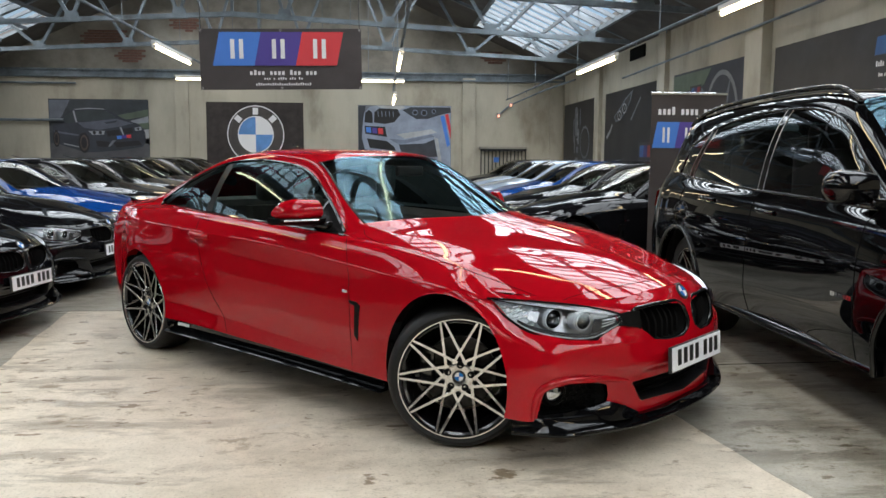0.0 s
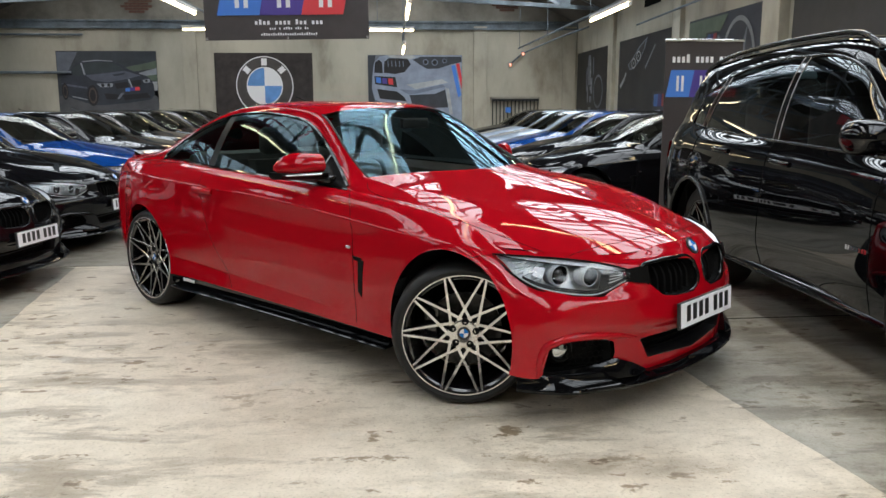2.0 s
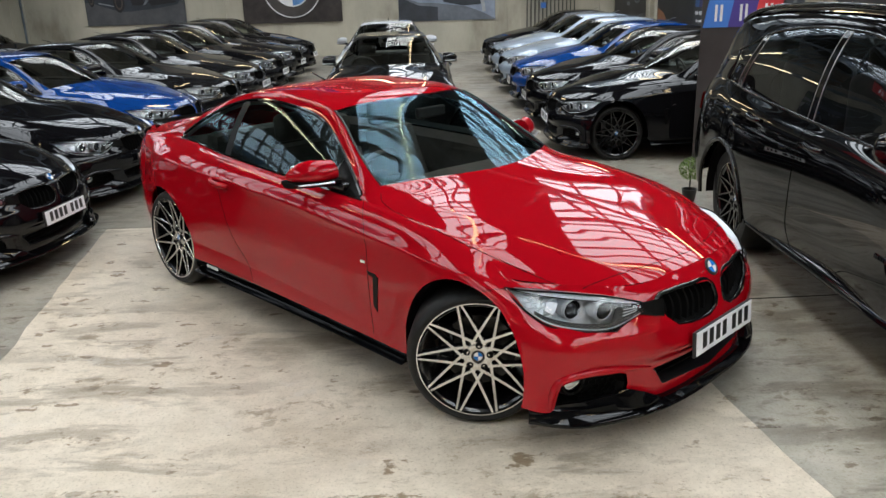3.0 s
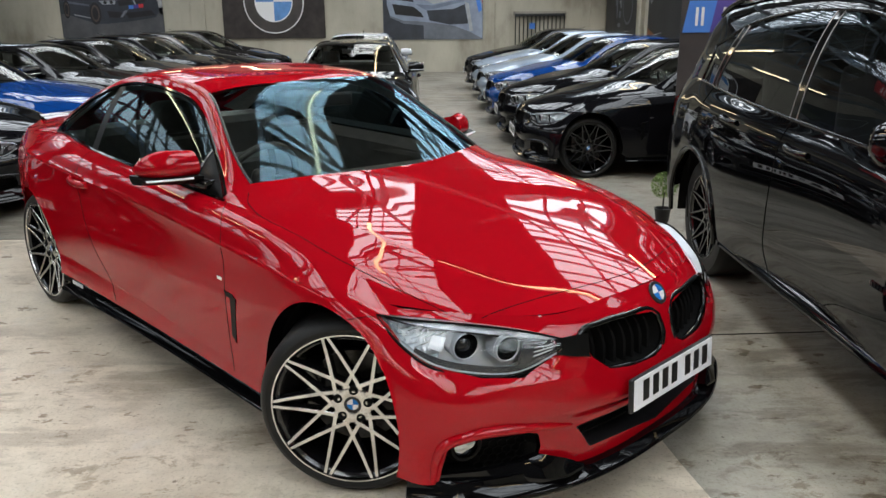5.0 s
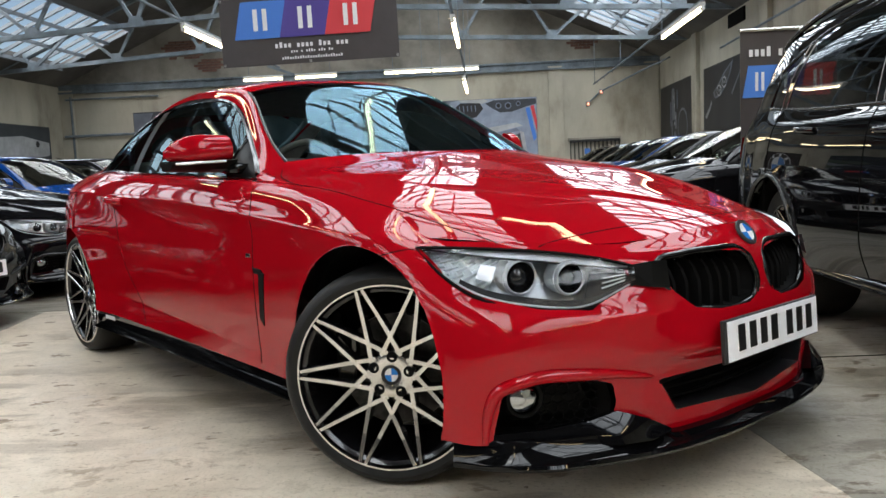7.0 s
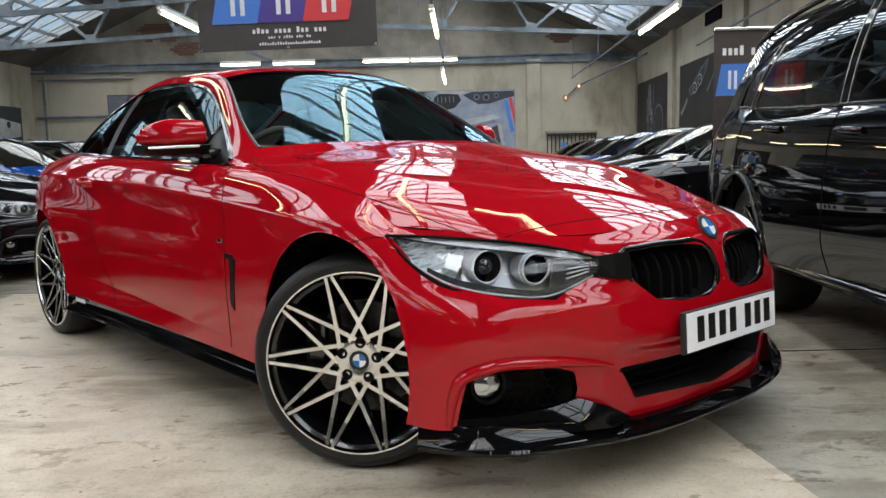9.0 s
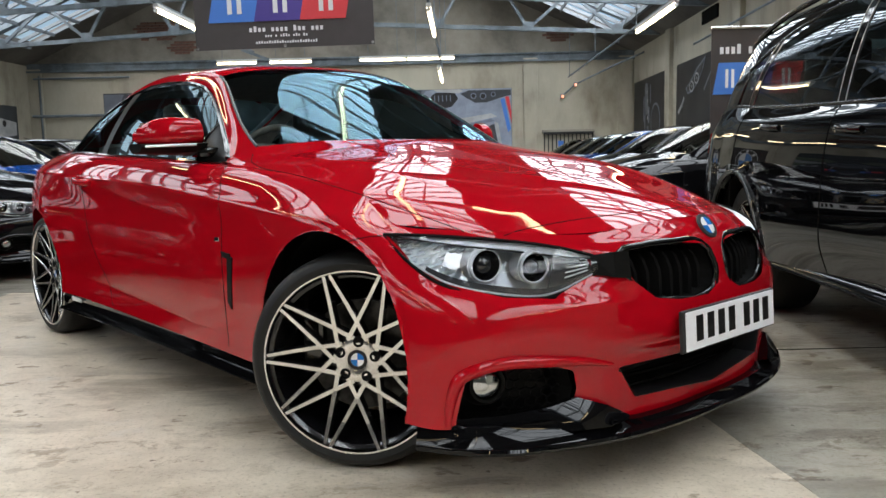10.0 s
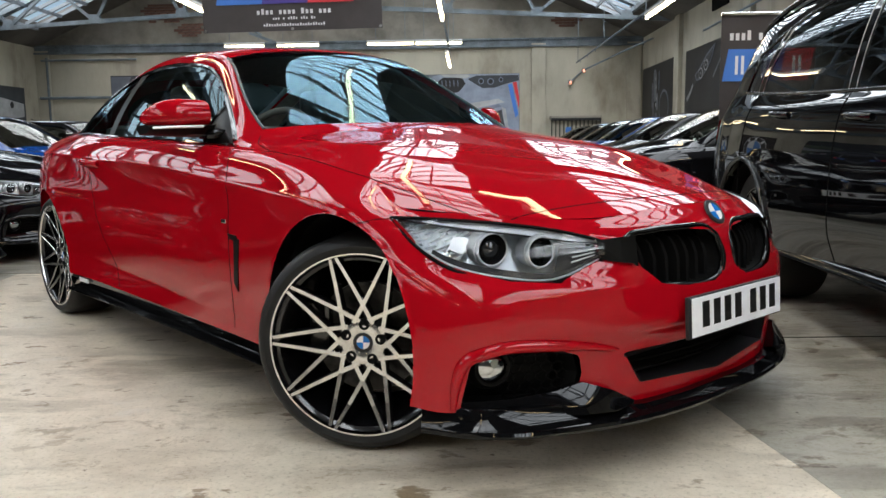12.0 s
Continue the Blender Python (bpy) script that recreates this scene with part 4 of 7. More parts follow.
        ribbon(pil, mirrored([T[i0, j] + np.array((0.03, 0.002, 0)) for j in range(nv + 1)], s), mirrored([T[i0, j] + np.array((-0.035, 0.002, 0)) for j in range(nv + 1)], s))
        part("door_pillar", pil, M_SATIN, car)
        rim_bm = bmesh.new()
        add_tube(rim_bm, mirrored(trow(2, 4, 6), s), 0.006, 6)
        part("screen_seal", rim_bm, M_PLASTIC, car)
        # wheel housings
        for ax, az, rx, rz in spec["arches"]:
            bm = bmesh.new()
            n = 28
            arc = [(-0.15 + (math.pi + 0.3) * k / n) for k in range(n + 1)]
            A = [(ax + (rx + 0.004) * math.cos(a), ((0.845 if math.cos(a) < 0.3 else 0.80) if ax > -1 else 0.80 + 0.10 * (0.8 * math.cos(a) if math.cos(a) < 0 else 0.3 * math.cos(a))) * s, az + (rz + 0.004) * math.sin(a)) for a in arc]
            B = [(ax + (rx + 0.03) * math.cos(a), 0.48 * s, az + (rz + 0.02) * math.sin(a)) for a in arc]
            ribbon(bm, A, B)
            add_poly(bm, B)
            part("wheel_housing", bm, M_DARK, car, "", 50)
        # sill skirt
        xa, xb, sy, z1, z0 = spec["sill"]
        bm = bmesh.new()
        rings = []
        for f in np.linspace(0, 1, 14):
            x = xa + (xb - xa) * f
            top_z = z1 + 0.01 * math.sin(f * math.pi) - (0.0 if f < 0.9 else (f - 0.9) * 0.5)
            y = sy - 0.022 * math.sin(f * math.pi) - 0.018 * f * f
            rings.append([(x, (y - 0.05) * s, top_z + 0.012), (x, (y - 0.012) * s, top_z), (x, (y - 0.014) * s, z0 + 0.070), (x, (y - 0.026) * s, z0 + 0.048), (x, (y - 0.030) * s, z0 + 0.022), (x, (y + 0.006) * s, z0 + 0.010), (x, (y + 0.010) * s, z0 + 0.004), (x, (y + 0.006) * s, z0), (x, (y - 0.10) * s, z0 + 0.01)])
        skirt = part("side_skirt", loft(bm, rings), M_PIANO, car, "gloss black side skirt with a thin blade", 35)
        bm = bmesh.new()
        for k in range(7):
            add_box(bm, (-2.28 + k * 0.019, (sy - 0.028) * s, z1 - 0.020), (0.012, 0.004, 0.018 if k else 0.022))
        part("lettering", bm, M_INK_W, skirt, "small white unreadable lettering")
        # fender vent and badge
        vent = bmesh.new()
        vo = 0.004
        def on_side(x, z):
            d2 = (S[..., 0] - x) ** 2 + (S[..., 2] - z) ** 2 + (S[..., 1] < 0.5) * 9
            k = np.unravel_index(d2.argmin(), d2.shape)
            return S[k][1]
        for pa in ([(-0.64, 0.622), (-0.575, 0.618), (-0.558, 0.600), (-0.62, 0.603)], [(-0.592, 0.614), (-0.552, 0.606), (-0.565, 0.428), (-0.592, 0.452)]):
            vs = [(x, (on_side(x, z) + vo) * s, z) for x, z in pa]
            add_poly(vent, vs, (0, -0.012 * s, 0))
        part("wing_vent", vent, M_SATIN, car, "black air outlet blade")
        bm = bmesh.new()
        add_box(bm, (-0.672, (on_side(-0.672, 0.662) + 0.002) * s, 0.662), (0.034, 0.005, 0.014), 0.001)
        b = part("wing_badge", bm, M_CHROME, car, "small chrome badge with coloured stripes")
        # door handle
        yh = on_side(-2.0, 0.845)
        bm = bmesh.new()
        loft(bm, [[(-1.90 - 0.2 * f, (yh + 0.030 * math.sin(math.pi * f) ** 0.5 + 0.016 * math.cos(a)) * s, 0.846 + 0.012 * f + 0.017 * math.sin(a)) for a in np.linspace(0, 2 * math.pi, 9)[:-1]] for f in np.linspace(0, 1, 9)])
        part("door_handle", bm, paint_mat, car, "", 50)
        # mirror
        mir = empty("mirror")
        mir.parent = car
        rings = []
        for f in np.linspace(0, 1, 10):
            y = 0.765 + 0.205 * f
            k = math.sin(math.acos(min(1, abs(2 * f - 0.85) / 1.16))) if f > 0.42 else 0.86 + 0.14 * f / 0.42
            k = max(0.25, k)
            cx = -1.04 - 0.105 * f
            rings.append([(cx + 0.075 * k * math.cos(a) * (1 if math.cos(a) > 0 else 0.45) + 0.0, y * s, 1.036 + 0.074 * k * (math.sin(a) if math.sin(a) > 0 else math.sin(a) * 0.62) - 0.010 * f) for a in np.linspace(0, 2 * math.pi, 17)[:-1]])
        part("cap", loft(bmesh.new(), rings), paint_mat, mir, "painted mirror cap", 50)
        rings = []
        for f in np.linspace(0, 1, 9):
            y = 0.755 + 0.212 * f
            cx = -1.04 - 0.11 * f
            hh = 0.030 - 0.012 * f
            rings.append([(cx + 0.078, y * s, 0.994 - 0.006 * f + hh * 0.3), (cx + 0.05, y * s, 0.985 - hh * 0.6), (cx - 0.02, y * s, 0.985 - hh), (cx - 0.05, y * s, 0.988), (cx - 0.045, y * s, 1.004), (cx + 0.06, y * s, 1.004)])
        part("base", loft(bmesh.new(), rings), M_SATIN, mir, "black lower shell", 40)
        bm = bmesh.new()
        add_tube(bm, mirrored([(-0.968, 0.80, 0.998), (-1.005, 0.88, 0.996), (-1.055, 0.962, 0.993)], s), 0.005, 8)
        part("indicator", bm, M_RING, mir, "clear indicator strip")
        bm = bmesh.new()
        add_box(bm, (-1.0, 0.735 * s, 0.968), (0.14, 0.09, 0.04), 0.014)
        part("arm", bm, M_GLOSS, mir, "", 40)
        bm = bmesh.new()
        add_box(bm, (-1.125, 0.865 * s, 1.035), (0.006, 0.17, 0.095), 0.002, )
        part("glass", bm, M_CHROME, mir)
        def on_front(y, z):
            d2 = (S[: 6 * nu, :, 1] - y) ** 2 + (S[: 6 * nu, :, 2] - z) ** 2
            k = np.unravel_index(d2.argmin(), d2.shape)
            return S[k][0]

        # headlight
        up, lo = curve(mirrored(LAMP_UP, s), 6), curve(mirrored(LAMP_LO, s), 6)
        hl = empty("headlight")
        hl.parent = car
        out = Vector((0.74, 0.66 * s, 0.10))
        n = 8
        lens = []
        for f in np.linspace(0, 1, n + 1):
            lens.append([a.lerp(b2, f) + out * (0.004 + 0.02 * math.sin(math.pi * f) * min(1, 4 * k / len(up))) for k, (a, b2) in enumerate(zip(up, lo))])
        bm = bmesh.new()
        for A, B in zip(lens, lens[1:]):
            ribbon(bm, A, B)
        bmesh.ops.remove_doubles(bm, verts=bm.verts, dist=0.0005)
        part("lens", bm, M_LENS, hl, "clear lens", 60).visible_shadow = False
        bm = bmesh.new()
        c0 = sum(up, Vector()) / len(up) * 0.5 + sum(lo, Vector()) / len(lo) * 0.5
        back_u = [p.lerp(c0, 0.10) - out * 0.075 for p in up]
        back_l = [p.lerp(c0, 0.10) - out * 0.075 for p in lo]
        ribbon(bm, up, back_u)
        ribbon(bm, back_u, back_l)
        ribbon(bm, back_l, lo)
        part("bowl", bm, M_BOWLGREY, hl, "grey reflector bowl", 30)
        bm = bmesh.new()
        add_tube(bm, [p + out * 0.002 for p in up + lo[::-1]], 0.0045, 6, True)
        part("seal", bm, M_DARK, hl)
        # chrome brow along the top, ring lamps and outer reflector
        bm = bmesh.new()
        ribbon(bm, [p.lerp(q, 0.03) - out * 0.010 for p, q in zip(up, lo)], [p.lerp(q, 0.15) - out * 0.006 for p, q in zip(up, lo)])
        part("brow", bm, M_BROW, hl, "bright light strip", 50)
        bm = bmesh.new()
        fine = lambda L: curve(L[3:14], 2)
        rows_f = [[p.lerp(q, f) - out * (0.030 + 0.010 * ((k + j) % 2) + 0.006 * ((k // 2 + j) % 3)) for k, (p, q) in enumerate(zip(fine(up), fine(lo)))] for j, f in enumerate(np.linspace(0.20, 0.93, 10))]
        for A2, B2 in zip(rows_f, rows_f[1:]):
            ribbon(bm, A2, B2)
        part("reflector", bm, M_BOWL, hl, "faceted bright reflector")
        bm = bmesh.new()
        add_poly(bm, [up[k].lerp(lo[k], f) - out * 0.018 for k, f in ((11, 0.34), (13, 0.34), (13, 0.66), (11, 0.66))], out * 0.006)
        part("side_marker", bm, M_BROW, hl, "small white light block")
        bm = bmesh.new()
        add_tube(bm, [p.lerp(q, 0.93) - out * 0.004 for p, q in zip(up[4:], lo[4:])], 0.003, 6)
        part("lower_strip", bm, M_BROW, hl)
        bm = bmesh.new()
        ribbon(bm, [p.lerp(q, 0.80) - out * 0.016 for p, q in zip(up[9:], lo[9:])], [p.lerp(q, 0.98) - out * 0.004 for p, q in zip(up[9:], lo[9:])])
        part("lower_bezel", bm, M_BOWLDARK, hl, "dark lower bezel")
        bm = bmesh.new()
        add_tube(bm, [p.lerp(q, 0.175) - out * 0.005 for p, q in zip(up[2:], lo[2:])], 0.0028, 6)
        part("brow_edge", bm, M_BOWLDARK, hl)
        bm = bmesh.new()
        ribbon(bm, [p.lerp(q, 0.30) - out * 0.012 for p, q in zip(up[24:], lo[24:])], [p.lerp(q, 0.94) - out * 0.018 for p, q in zip(up[24:], lo[24:])])
        bezel = part("inner_bezel", bm, M_BOWLDARK, hl, "dark inner bezel")
        for f in (0.42, 0.54, 0.66):
            part("rib", add_tube(bmesh.new(), [p.lerp(q, f) - out * 0.011 for p, q in zip(up[26:30], lo[26:30])], 0.0022, 6), M_RING, bezel)
        for px, py, pz, rr in ((0.428, 0.668, 0.640, 0.044), (0.524, 0.582, 0.634, 0.041)):
            ax = Vector((0.93, 0.30 * s, -0.05)).normalized()
            q = ax.to_track_quat("-Y", "Z").to_matrix().to_4x4()
            mm = Matrix.Translation((px - 0.005, py * s, pz)) @ q
            bm = bmesh.new()
            add_tube(bm, [mm @ Vector((rr * math.cos(a), -0.006, rr * math.sin(a))) for a in np.linspace(0, 2 * math.pi, 41)[:-1]], 0.0028, 8, True)
            part("light_ring", bm, M_RING, hl, "pale ring lamp", 60)
            bm = bmesh.new()
            add_tube(bm, [mm @ Vector((rr * 1.14 * math.cos(a), 0.004, rr * 1.14 * math.sin(a))) for a in np.linspace(0, 2 * math.pi, 41)[:-1]], 0.0017, 6, True)
            part("outer_ring", bm, M_RING, hl, "", 60)
            bm = bmesh.new()
            lathe(bm, [(rr * 0.97, -0.004), (rr * 1.06, -0.003), (rr * 1.12, 0.012), (rr * 1.15, 0.05)], 40, mm)
            part("barrel", bm, M_BOWLGREY, hl, "", 40)
            bm = bmesh.new()
            lathe(bm, [(rr * 0.97, -0.004), (rr * 0.86, 0.010), (rr * 0.82, 0.020)], 40, mm)
            part("shroud", bm, M_HUBBLACK, hl, "", 40)
            bm = bmesh.new()
            lathe(bm, [(0.0005, -0.010), (rr * 0.30, -0.006), (rr * 0.58, 0.003), (rr * 0.83, 0.020)], 32, mm)
            part("projector", bm, M_SLAT, hl, "dark projector lens", 60)
        # fog lamp and its bay
        fb = empty("fog_bay")
        fb.parent = car
        bm = bmesh.new()
        xs = lambda y: 0.62 - 0.95 * max(0, y - 0.50) ** 1.35
        rim_pts = [Vector((xs(y) - 0.005, y * s, z)) for y, z in FOGBAY]
        deep = [Vector((xs(y) - 0.085, (y * 0.9 + 0.065) * s, (z - 0.31) * 0.85 + 0.31)) for y, z in FOGBAY]
        ribbon(bm, rim_pts + rim_pts[:1], deep + deep[:1])
        add_poly(bm, deep)
        part("recess", bm, M_SATIN, fb, "black plastic recess")
        bm = bmesh.new()
        lip = [(0.43, 0.366), (0.50, 0.382), (0.62, 0.396), (0.765, 0.392), (0.812, 0.362), (0.826, 0.30), (0.832, 0.236)]
        pts = [Vector((on_front(y, z) + 0.001, y * s, z)) for y, z in lip]
        add_tube(bm, curve(pts, 5), [0.004 + 0.014 * math.sin(math.pi * min(1, 0.001 + 0.92 * k / 30)) ** 0.8 for k in range(31)], 8)
        part("bay_lip", bm, paint_mat, fb, "painted raised lip", 60)
        bm = bmesh.new()
        for k in range(5):
            for q in range(7):
                y, z = 0.545 + 0.026 * q + 0.013 * (k % 2), 0.252 + 0.024 * k
                if y < 0.70:
                    add_tube(bm, [(xs(y + 0.015 * math.cos(a)) - 0.040, (y + 0.015 * math.cos(a)) * s, z + 0.015 * math.sin(a)) for a in [math.pi / 3 * v + math.pi / 6 for v in range(6)]], 0.0028, 4, True)
        part("grille", bm, M_SATIN, fb, "black honeycomb insert")
        q = Vector((0.90, 0.42 * s, 0)).normalized().to_track_quat("-Y", "Z").to_matrix().to_4x4()
        mm = Matrix.Translation((0.475, 0.722 * s, 0.335)) @ q
        bm = bmesh.new()
        lathe(bm, [(0.001, -0.014), (0.025, -0.011), (0.038, -0.002), (0.041, 0.02)], 32, mm)
        part("fog_lamp", bm, M_FOG, fb, "round clear fog lamp", 40)
        bm = bmesh.new()
        lathe(bm, [(0.042, -0.006), (0.050, -0.008), (0.056, 0.0), (0.066, 0.03)], 32, mm)
        part("surround", bm, M_SATIN, fb, "", 40)
        # wheels
        wy, wz = spec["wheel"]
        wheel(car, 0, wy * s, wz, s, steer if s < 0 else steer * 0.85, -0.05, face=wheel_face)
        wheel(car, -spec["WB"], wy * s, wz, s, 0, 0.4, face=wheel_face)
        # kidney grille
        kd = empty("kidney_grille")
        kd.parent = car
        fx = lambda y, z: float(np.interp(y, [0, 0.2, 0.42], [0.740, 0.722, 0.660])) - 0.42 * max(0, z - 0.60) - 0.05 * (z - 0.52)
        ring = [Vector((fx(y, z) + 0.008, y * s, z)) for y, z in KIDNEY]
        ring = curve([*ring, ring[0]], 4)[:-1]
        bm = bmesh.new()
        add_tube(bm, ring, 0.0105, 8, True)
        part("surround", bm, M_GLOSS, kd, "gloss black surround", 50)
        bm = bmesh.new()
        deep = [p.lerp(sum(ring, Vector()) / len(ring), 0.06) - Vector((0.07, 0, 0)) for p in ring]
        ribbon(bm, ring + ring[:1], deep + deep[:1])
        add_poly(bm, deep)
        part("backing", bm, M_DARK, kd)
        for k in range(8):
            y = 0.065 + 0.042 * k
            zs = [z for z in np.linspace(0.51, 0.69, 60) if inside(KIDNEY, y, z)]
            if not zs:
                continue
            a, b2 = zs[0], zs[-1]
            bm = bmesh.new()
            pts = [Vector((fx(y, z) - 0.026 - 0.040 * max(0, ((z - a) / (b2 - a) - 0.74) / 0.26) ** 1.6, y * s, z)) for z in np.linspace(a, b2, 12)]
            rings = [[p + Vector((0, -0.005, 0)), p + Vector((0.006, 0, 0)), p + Vector((0, 0.005, 0)), p + Vector((-0.04, 0, 0))] for p in pts]
            slat = part("slat", loft(bm, rings), M_DARK, kd, "", 40)
            tip = bmesh.new()
            zs2 = np.linspace(a + (b2 - a) * 0.70, a + (b2 - a) * 0.93, 6)
            loft(tip, [[Vector((fx(y, z) - 0.021 - 0.016 * q / 5, (y + w2) * s, z)) for w2 in (-0.0035, 0.0035)] + [Vector((fx(y, z) - 0.027 - 0.016 * q / 5, (y + w2) * s, z)) for w2 in (0.0035, -0.0035)] for q, z in enumerate(zs2)])
            part("slat_tip", tip, M_GLOSS, slat, "", 40)
    # black corners between lamps and grilles
    for s in (1, -1):
        bm = bmesh.new()
        A = [(0.616, 0.476, 0.662), (0.652, 0.42, 0.670), (0.672, 0.380, 0.670)]
        B = [(0.624, 0.474, 0.612), (0.664, 0.428, 0.603), (0.686, 0.385, 0.598)]
        ribbon(bm, mirrored([(x + 0.008, y, z) for x, y, z in A], s), mirrored([(x + 0.008, y, z) for x, y, z in B], s))
        part("grille_wing", bm, M_SATIN, car)
    # lower intake
    bm = bmesh.new()
    full = [(y, z) for y, z in INTAKE] + [(-y, z) for y, z in INTAKE[-2:0:-1]]
    rim_pts = [Vector((0.72 - 0.30 * y * y, y, z)) for y, z in full]
    deep = [p * 1.0 - Vector((0.09, 0, 0)) for p in rim_pts]
    ribbon(bm, rim_pts + rim_pts[:1], deep + deep[:1])
    add_poly(bm, deep)
    intake = part("lower_intake", bm, M_PLASTIC, car, "black mesh air intake")
    for k in range(3):
        bm = bmesh.new()
        z = 0.272 + 0.03 * k
        w = 0.34 + 0.025 * k
        add_tube(bm, [(0.648 - 0.3 * y * y, y, z) for y in np.linspace(-w, w, 13)], 0.005, 6)
        part("bar", bm, M_DARK, intake)
    # front splitter
    pts = [(0.705, 0.0), (0.70, 0.2), (0.665, 0.42), (0.575, 0.64), (0.480, 0.790), (0.362, 0.868)]
    pl = curve([(x, y, 0) for x, y in pts], 5)
    line = [Vector((p.x, -p.y, 0)) for p in pl[::-1]][:-1] + pl
    rings = []
    for k, p in enumerate(line):
        t = (line[min(k + 1, len(line) - 1)] - line[max(k - 1, 0)]).normalized()
        o = Vector((-t.y, t.x, 0)) * -1
        o = o if o.x > 0 or abs(p.y) > 0.7 and o.y * p.y > 0 else -o
        o = o * float(np.interp(abs(p.y), [0.70, 0.86], [1.0, 0.3]))
        lift = float(np.interp(abs(p.y), [0.36, 0.50], [-0.032, 0.0]))
        prof = ((-0.07, 0.232 + lift), (0.002, 0.240 + lift), (0.012, 0.236 + lift), (0.020, 0.216 + lift * 0.3), (0.046, 0.187), (0.052, 0.185), (0.056, 0.177), (0.050, 0.168), (-0.10, 0.168))
        rings.append([p + o * a + Vector((0, 0, z)) for a, z in prof])
    part("splitter", loft(bmesh.new(), rings), M_PIANO, car, "gloss black front splitter", 40)
    for s in (1, -1):
        bm = bmesh.new()
        top_e = [(0.700, 0.402, 0.228), (0.672, 0.462, 0.262), (0.630, 0.535, 0.290), (0.592, 0.598, 0.270), (0.525, 0.705, 0.256), (0.440, 0.808, 0.250)]
        mid_e = [(0.706, 0.408, 0.225), (0.700, 0.478, 0.226), (0.656, 0.560, 0.238), (0.600, 0.606, 0.236), (0.530, 0.710, 0.228), (0.443, 0.811, 0.222)]
        low_e = [(0.706, 0.412, 0.218), (0.702, 0.482, 0.214), (0.658, 0.564, 0.212), (0.602, 0.610, 0.212), (0.532, 0.712, 0.212), (0.446, 0.814, 0.212)]
        back = [(x - 0.03, y, z - 0.006) for x, y, z in top_e]
        rows_e = [[Vector(p) for p in mirrored(r, s)] for r in (back, top_e, mid_e, low_e)]
        for A, B in zip(rows_e, rows_e[1:]):
            ribbon(bm, A, B)
        bmesh.ops.remove_doubles(bm, verts=bm.verts, dist=0.0005)
        part("splitter_fin", bm, M_PIANO, car, "gloss black fin", 30)
    # badge, plate
    q = Vector((0.82, 0, 0.57)).normalized().to_track_quat("-Y", "Z").to_matrix().to_4x4()
    roundel(car, Matrix.Translation((0.695, 0, 0.712)) @ q @ Matrix.Rotation(math.pi, 4, "Z"), 0.041, M_PLASTIC)
    if plate:
        pm = pose(0.779, 0, 0.440, 0, -3, 0)
        bm = bmesh.new()
        add_box(bm, (-0.006, 0, 0), (0.012, 0.535, 0.118), 0.003, pm)
        pb = part("number_plate", bm, M_PLASTIC, car, "white number plate with black characters on a black holder")
        bm = bmesh.new()
        add_box(bm, (0.002, 0.004, 0), (0.004, 0.515, 0.109), 0.0015, pm)
        face = part("plate_face", bm, M_PLATE_W, pb)
        # characters as plain bars
        for k, y in enumerate([-0.185, -0.125, -0.065, -0.005, 0.085, 0.145, 0.205]):
            bm = bmesh.new()
            add_box(bm, (0.0045, y, 0.004), (0.002, 0.036, 0.072), 0.0006, pm)
            part("bar", bm, M_PLATE_K, face)
    # underside, cabin
    bm = bmesh.new()
    add_box(bm, (-1.5, 0, 0.26), (4.2, 0.92, 0.12), 0.02)
    add_box(bm, (-1.4, 0, 0.26), (1.9, 1.66, 0.10), 0.02)
    add_box(bm, (-3.35, 0, 0.42), (0.4, 1.15, 0.30), 0.03)
    part("underbody", bm, M_DARK, car)
    bm = bmesh.new()
    P = [(-0.62, 0.925), (-0.70, 0.94), (-0.88, 0.945), (-1.02, 0.915), (-1.06, 0.80), (-1.0, 0.60), (-0.7, 0.45)]
    loft(bm, [[(x, y, z - 0.03 * abs(y)) for x, z in P] for y in np.linspace(-0.62, 0.62, 9)])
    part("dashboard", bm, M_LEATHER, car, "black dashboard", 50)
    bm = bmesh.new()
    inner = [[T[i, j] * np.array((1, 0.97, 1)) - np.array((0, 0, 0.028)) for j in range(nv, 4 * nv + 1, 2)] for i in range(6 * nu + 2, 9 * nu, max(2, nu // 4))]
    for s in (1, -1):
        for A, B in zip(inner, inner[1:]):
            ribbon(bm, mirrored(A, s), mirrored(B, s))
    rail = [[T[i, j] * np.array((1, 0.97, 1)) - np.array((0, 0, 0.03)) for j in range(nv, 2 * nv + 1, 2)] for i in range(5 * nu, 11 * nu + 1, 4)]
    for s in (1, -1):
        for A, B in zip(rail, rail[1:]):
            ribbon(bm, mirrored(A, s), mirrored(B, s))
    bmesh.ops.remove_doubles(bm, verts=bm.verts, dist=0.0005)
    part("headlining", bm, M_LINING, car, "grey cloth headlining", 60)
    for y in (-0.37, 0.37):
        seat(car, -1.55, y, M_LEATHER)
    bm = bmesh.new()
    add_box(bm, (-2.35, 0, 0.62), (0.35, 1.2, 0.36), 0.06)
    add_box(bm, (-2.62, 0, 0.86), (0.18, 1.15, 0.36), 0.06)
    add_box(bm, (-2.80, 0, 0.96), (0.34, 1.16, 0.03), 0.008)
    part("rear_bench", bm, M_LEATHER, car)
    bm = bmesh.new()
